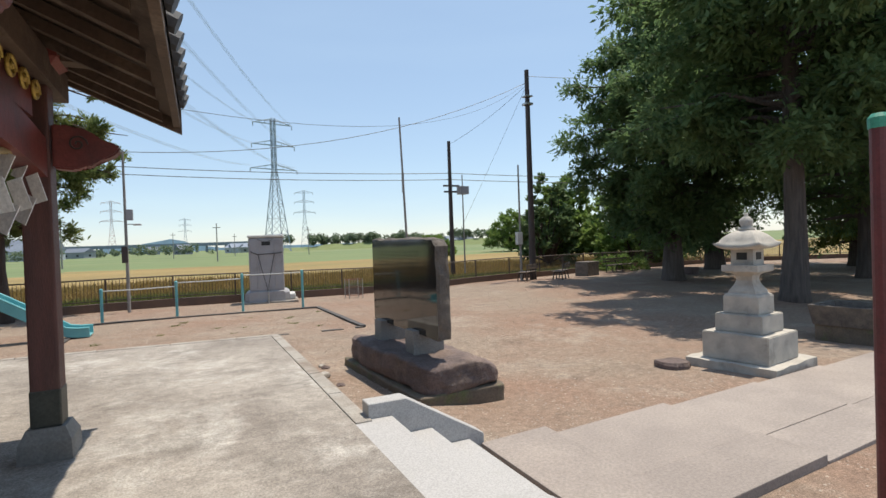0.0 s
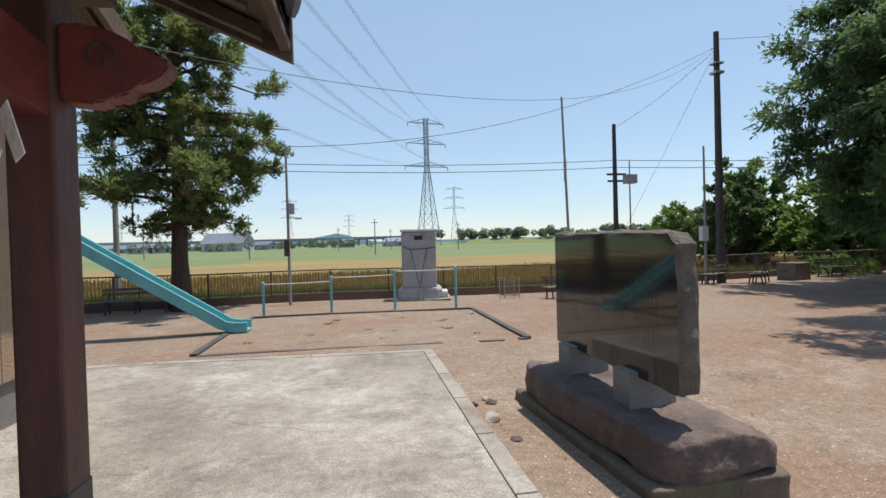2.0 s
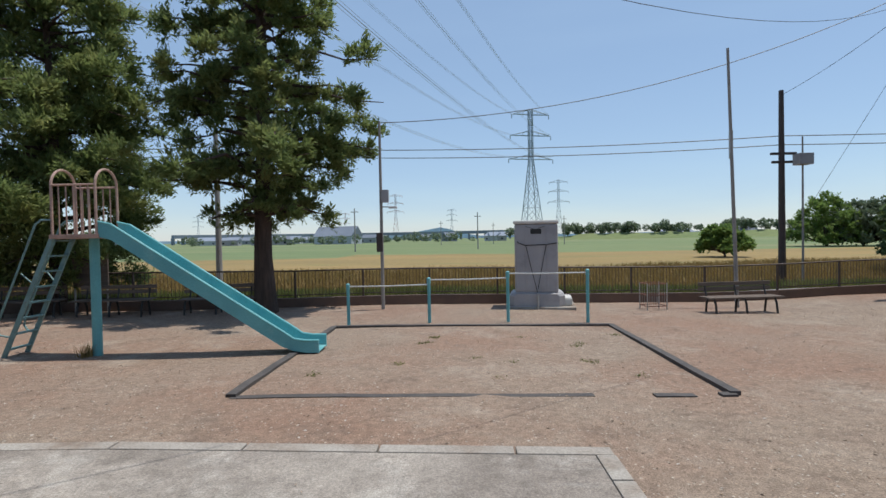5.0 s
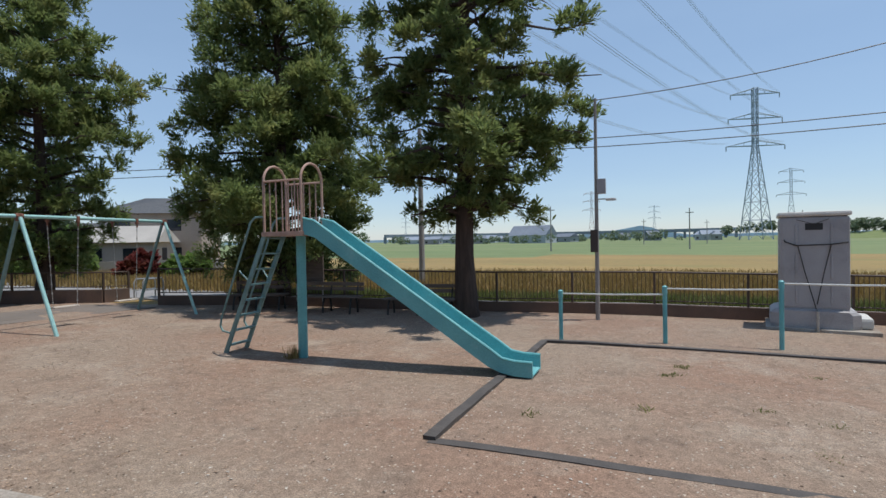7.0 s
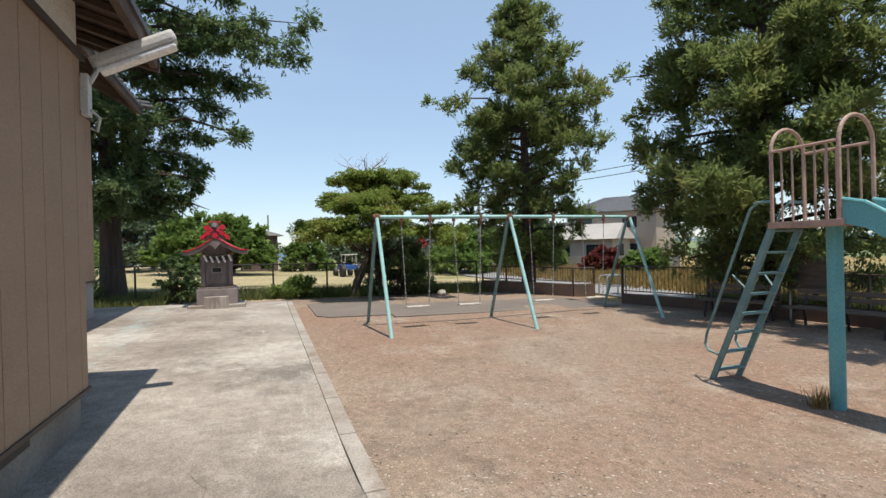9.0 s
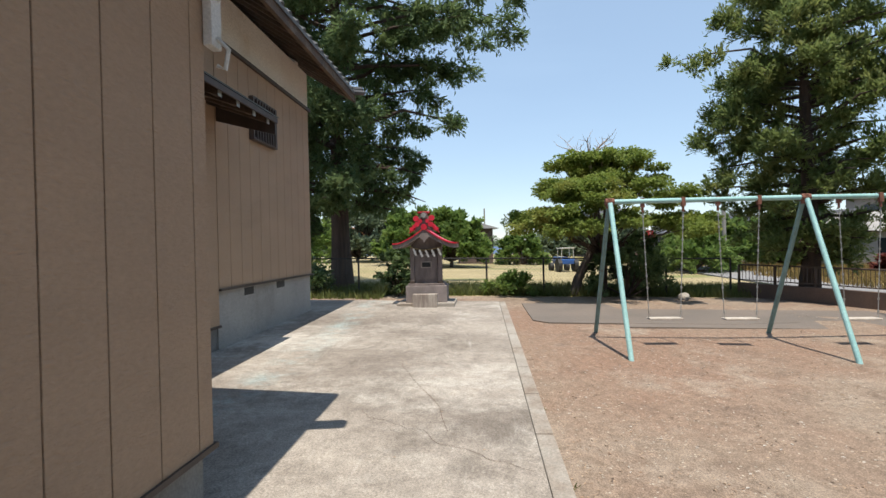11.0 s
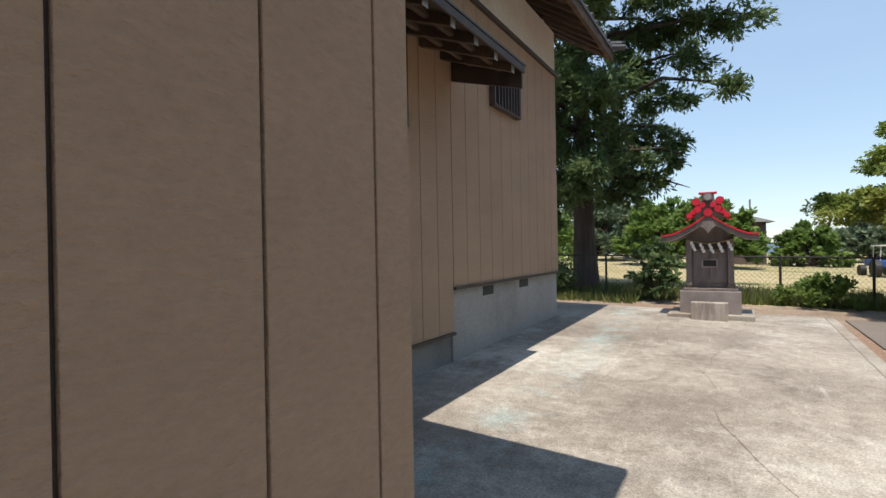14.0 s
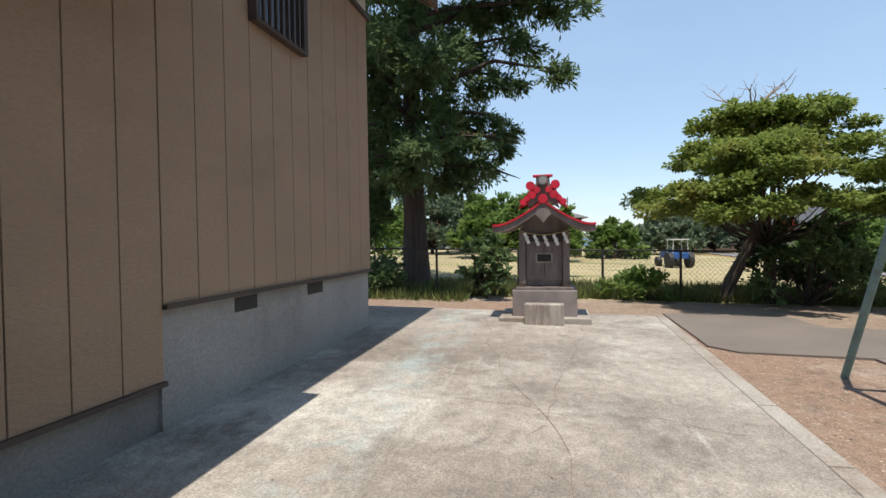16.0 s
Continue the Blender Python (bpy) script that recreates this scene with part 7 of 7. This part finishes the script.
def pylon(x, y, base, h, mat, rz=0.0, label="lattice steel transmission tower far across the fields", arms=((0.96, 0.15), (0.80, 0.165), (0.62, 0.18)), t=0.0032):
    root = thing("transmission_tower", x, y, base, rz, label, "tower", "transmission towers")
    w0, w1 = h * 0.075, h * 0.014
    w = lambda z: w0 + (w1 - w0) * min(1.0, (z / (h * 0.62))) if z < h * 0.62 else w1
    r = h * t
    bm = bm_new()
    levels = [0, 0.13, 0.25, 0.36, 0.46, 0.55, 0.62, 0.70, 0.78, 0.86, 0.94, 1.0]
    for a, b in zip(levels, levels[1:]):
        za, zb = a * h, b * h
        wa, wb = w(za), w(zb)
        ca = [(sx * wa, sy * wa, za) for sx, sy in ((1, 1), (-1, 1), (-1, -1), (1, -1))]
        cb = [(sx * wb, sy * wb, zb) for sx, sy in ((1, 1), (-1, 1), (-1, -1), (1, -1))]
        for k in range(4):
            rod(bm, ca[k], cb[k], r, seg=4)
            rod(bm, ca[k], cb[(k + 1) % 4], r * 0.6, seg=3)
            rod(bm, ca[(k + 1) % 4], cb[k], r * 0.6, seg=3)
            rod(bm, cb[k], cb[(k + 1) % 4], r * 0.6, seg=3)
    part("lattice", bm, mat, root)
    for z, hw in arms:
        for s in (-1, 1):
            bm = bm_new()
            tip = Vector((s * hw * h, 0, z * h))
            for sy in (-1, 1):
                rod(bm, (s * w1, sy * w1, z * h), tip, r * 0.7, seg=4)
                rod(bm, (s * w1, sy * w1, z * h + 0.035 * h), tip, r * 0.7, seg=4)
            for q in (0.33, 0.66):
                c = Vector((s * w1, 0, z * h)).lerp(tip, q)
                rod(bm, c, c + Vector((0, 0, 0.03 * h * (1 - q))), r * 0.6, seg=3)
            rod(bm, tip, tip - Vector((0, 0, 0.03 * h)), r * 1.1, seg=4)
            part("cross_arm", bm, mat, root)
    return root


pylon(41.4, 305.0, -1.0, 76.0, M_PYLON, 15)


def at_bearing(deg, dist):
    return 1.467 + dist * math.sin(radians(deg)), 3.32 + dist * math.cos(radians(deg))


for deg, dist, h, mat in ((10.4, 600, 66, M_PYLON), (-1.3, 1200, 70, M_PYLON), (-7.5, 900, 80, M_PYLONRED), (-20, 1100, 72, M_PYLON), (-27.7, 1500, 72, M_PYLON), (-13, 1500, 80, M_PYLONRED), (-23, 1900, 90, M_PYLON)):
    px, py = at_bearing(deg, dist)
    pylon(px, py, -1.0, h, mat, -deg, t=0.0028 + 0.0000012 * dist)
for hx, z0 in ((12.5, 47.5), (12.0, 60.0), (11.0, 72.0)):
    for s in (-1, 1):
        sx = 41.4 + s * hx
        sy = 305 + s * 3.2
        bm = bm_new()
        for ox, oz in ((-0.25, 0.0), (0.25, 0.0), (-0.25, 0.5), (0.25, 0.5)):
            tube(bm, [(sx + ox - 0.27 * t, sy - t, z0 + oz - 19 * (1 - ((t - 250) / (250 if t < 250 else 90)) ** 2)) for t in range(0, 330, 10)], 0.032, 4)
        single("conductor", bm, M_HIGHWIRE, "high-voltage conductor sagging over the fields", "cable", kind="structure")


# ---- houses and distance ----
def house(x, y, rz, w, d, h, roof_h, wall, roof, label, storeys=2, name="house"):
    root = thing(name, x, y, gz(x, y), rz, label, "house")
    bm = bm_new()
    box(bm, -w / 2, -d / 2, -0.3, w / 2, d / 2, h)
    part("wall", bm, wall, root)
    bm = bm_new()
    o = 0.5
    lo = [bm.verts.new(p) for p in ((-w / 2 - o, -d / 2 - o, h - 0.1), (w / 2 + o, -d / 2 - o, h - 0.1), (w / 2 + o, d / 2 + o, h - 0.1), (-w / 2 - o, d / 2 + o, h - 0.1))]
    k = 0.3 if storeys > 1 else 0.5
    hi = [bm.verts.new((-w * (0.5 - (0.3 if storeys > 1 else -0.04)), 0, h + roof_h)), bm.verts.new((w * (0.5 - (0.3 if storeys > 1 else -0.04)), 0, h + roof_h))]
    for f in ((lo[0], lo[1], hi[1], hi[0]), (lo[1], lo[2], hi[1]), (lo[2], lo[3], hi[0], hi[1]), (lo[3], lo[0], hi[0]), (lo[3], lo[2], lo[1], lo[0])):
        bm.faces.new(f)
    part("roof", bm, roof, root)
    for sy in (-1, 1):
        for s in range(storeys):
            for wx in (-0.28, 0.22):
                z0 = 0.9 + s * (h / storeys)
                bm = bm_new()
                box(bm, wx * w - 0.7, sy * d / 2 - 0.03, z0, wx * w + 0.7, sy * d / 2 + 0.04, z0 + 1.1)
                part("window", bm, M_WINDOW, root)
    for sx in (-1, 1):
        for s in range(storeys):
            z0 = 0.9 + s * (h / storeys)
            bm = bm_new()
            box(bm, sx * w / 2 - 0.03, -0.6, z0, sx * w / 2 + 0.04, 0.6, z0 + 1.1)
            part("window", bm, M_WINDOW, root)
    return root


house(-47, 42, 35, 9, 8, 5.4, 1.7, M_HOUSEWALL, M_TILE, "cream two-storey house with a dark tiled roof")
house(-43.5, 35.5, 35, 6, 5.5, 2.6, 1.4, M_HOUSEPALE, M_HOUSEPALE, "pale gabled double garage", 1, "garage")
house(-52, 33.0, 30, 11, 6, 2.8, 1.6, M_HOUSEWALL, M_TILE, "long low cream outbuilding", 1, "outbuilding")
house(-47.0, 5.0, 5, 2.6, 2.8, 3.0, 0.5, M_HOUSEDARK, M_TILE, "small brown shed-like house", 1, "shed")
house(-74, 22, 10, 10, 7, 5, 1.8, M_HOUSEDARK, M_TILE, "dark two-storey house among trees")
house(-62, 30, 20, 9, 7, 3, 1.8, M_HOUSEPALE, M_TILE, "low house with a grey roof", 1)
house(-88, -16, 10, 14, 8, 3.2, 1.4, M_HOUSEPALE, M_ORANGE, "low building with an orange roof", 1)
bm = bm_new()
box(bm, -9, -0.1, -0.2, 9, 0.1, 1.0)
single("garden_wall", bm, M_HOUSEPALE, "low grey block garden wall before the houses", "wall", at=pose(-40, 31, gz(-40, 31), 0, 0, 33))
for k in range(6):
    bm = bm_new()
    m = Euler((radians(20), 0, 0)).to_matrix().to_4x4()
    box(bm, -4, -1.5, 0.6, 4, 1.5, 0.66, 0, m)
    for sx in (-3, 3):
        rod(bm, (sx, 0, -0.2), (sx, 0, 0.6), 0.05, seg=5)
    single("solar_panel", bm, M_SOLAR, "blue solar panel array in the far field", "solar panel", "solar panels", at=pose(-78 - 2 * (k % 2), -2 + 6.0 * k - 14, gz(-78, 0), 0, 0, 85))


def tractor():
    x, y = -33.5, 10.4
    root = thing("tractor", x, y, gz(x, y), 100, "small blue farm tractor parked in the field", "tractor")
    root.scale = (0.74, 0.74, 0.74)
    bm = bm_new()
    box(bm, -0.4, 0.2, 0.6, 0.4, 1.7, 1.15, 0.06)
    part("bonnet", bm, M_BLUE, root)
    bm = bm_new()
    box(bm, -0.55, -0.9, 0.6, 0.55, 0.2, 1.0, 0.06)
    part("body", bm, M_BLUE, root)
    bm = bm_new()
    for sx in (-0.5, 0.5):
        for sy in (-0.8, 0.15):
            rod(bm, (sx, sy, 1.0), (sx * 0.9, sy, 1.85), 0.03, seg=5)
    box(bm, -0.55, -0.9, 1.83, 0.55, 0.25, 1.9, 0.02)
    part("cab_frame", bm, M_PLASTICPALE, root)
    for sx in (-1, 1):
        for yy, r in ((-0.6, 0.52), (1.3, 0.34)):
            bm = bm_new()
            rod(bm, (sx * 0.5, yy, r), (sx * 0.8, yy, r), r, seg=16)
            part("wheel", bm, M_BLACK, root)


tractor()


def stop_sign():
    x, y = -33.0, 15.2
    root = thing("road_sign", x, y, gz(x, y), 80, "red road sign on a thin pole by the lane", "sign")
    bm = bm_new()
    rod(bm, (0, 0, -0.2), (0, 0, 2.3), 0.03, seg=6)
    part("pole", bm, M_STEEL, root)
    bm = bm_new()
    rod(bm, (0, -0.02, 2.1), (0, 0.02, 2.1), 0.32, seg=16)
    part("plate", bm, M_SIGNRED, root)


stop_sign()

# far houses
rng = random.Random(8)
for k in range(34):
    deg, dist = rng.uniform(-30, 4) if k < 26 else rng.uniform(14, 34), rng.uniform(330, 480)
    hx, hy = at_bearing(deg, dist)
    big = k == 3
    if big:
        hx, hy = at_bearing(-13.8, 300)
    house(hx, hy, rng.uniform(-40, 40), 24 if big else rng.uniform(8, 15), 12 if big else 8, 3.4 if not big else 4.5, 5.5 if big else rng.uniform(1.5, 3), M_FARWALL, M_FARROOF, "far village house with a grey roof", 1)


def viaduct():
    root = thing("viaduct", 0, 0, 0, label="long low concrete viaduct on the horizon", category="bridge")
    pts = [at_bearing(-30 + 36 * i / 40, 720 + 60 * math.sin(i / 14)) for i in range(41)]
    for (xa, ya), (xb, yb) in zip(pts, pts[1:]):
        bm = bm_new()
        L = math.hypot(xb - xa, yb - ya)
        m = Matrix.Translation(((xa + xb) / 2, (ya + yb) / 2, 0)) @ Matrix.Rotation(math.atan2(yb - ya, xb - xa), 4, "Z")
        box(bm, -L / 2 - 0.2, -4, 7.2, L / 2 + 0.2, 4, 11.5, 0, m)
        part("deck_span", bm, M_VIADUCT, root)
    for x, y in pts[::1]:
        bm = bm_new()
        box(bm, x - 1.6, y - 1.6, -2, x + 1.6, y + 1.6, 7.3)
        part("pier", bm, M_VIADUCT, root)


viaduct()

# levee with a line of trees, and the far hills
bm = bm_new()
prev = None
for i in range(41):
    deg = 8 + 34 * i / 40
    x, y = at_bearing(deg, 330)
    nx, ny = math.sin(radians(deg)), math.cos(radians(deg))
    h = 3.0 * ease(0, 8, i) * (0.85 + 0.15 * math.sin(i * 1.3))
    ring = [bm.verts.new((x - nx * 14, y - ny * 14, -1.2)), bm.verts.new((x - nx * 3, y - ny * 3, h)), bm.verts.new((x + nx * 3, y + ny * 3, h)), bm.verts.new((x + nx * 14, y + ny * 14, -1.2))]
    if prev:
        for k in range(3):
            bm.faces.new((prev[k], prev[k + 1], ring[k + 1], ring[k]))
    prev = ring
single("levee", bm, M_GREENFIELD, "long grassy levee across the fields", "embankment", kind="structure", smooth=True)
rng = random.Random(9)
cs, rs = [], []
for k in range(150):
    u = rng.random()
    deg = rng.choice((rng.uniform(11, 18), rng.uniform(16, 40), rng.uniform(5, 9) if u < 0.3 else rng.uniform(20, 36)))
    x, y = at_bearing(deg, rng.uniform(325, 345))
    cs.append((x, y, 4.0 + rng.uniform(0, 3.5)))
    rs.append(rng.uniform(1.6, 3.2))
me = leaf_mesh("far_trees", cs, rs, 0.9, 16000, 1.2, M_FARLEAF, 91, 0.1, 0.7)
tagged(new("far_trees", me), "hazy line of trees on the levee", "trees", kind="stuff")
cs, rs = [], []
for k in range(220):
    deg = rng.uniform(-140, -32) if k % 3 else rng.uniform(-30, 2)
    x, y = at_bearing(deg, rng.uniform(240, 420) if deg > -32 else rng.uniform(120, 260))
    cs.append((x, y, rng.uniform(0.5, 3.0)))
    rs.append(rng.uniform(1.4, 3.0))
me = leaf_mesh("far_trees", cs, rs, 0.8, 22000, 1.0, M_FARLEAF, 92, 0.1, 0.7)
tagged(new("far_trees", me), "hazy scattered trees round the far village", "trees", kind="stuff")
bm = bm_new()
lo, hi = [], []
for i in range(81):
    deg = -60 + 90 * i / 80
    x, y = at_bearing(deg, 3200)
    h = 14 + 50 * math.exp(-((deg + 2.5) / 2.2) ** 2) + 18 * math.exp(-((deg + 6) / 3) ** 2) + 6 * noise.noise(Vector((deg * 0.7, 0, 0)))
    lo.append(bm.verts.new((x, y, -20)))
    hi.append(bm.verts.new((x, y, h)))
for k in range(80):
    bm.faces.new((lo[k], lo[k + 1], hi[k + 1], hi[k]))
single("backdrop", bm, M_MOUNTAIN, "pale blue mountain on the horizon", "backdrop", kind="structure")
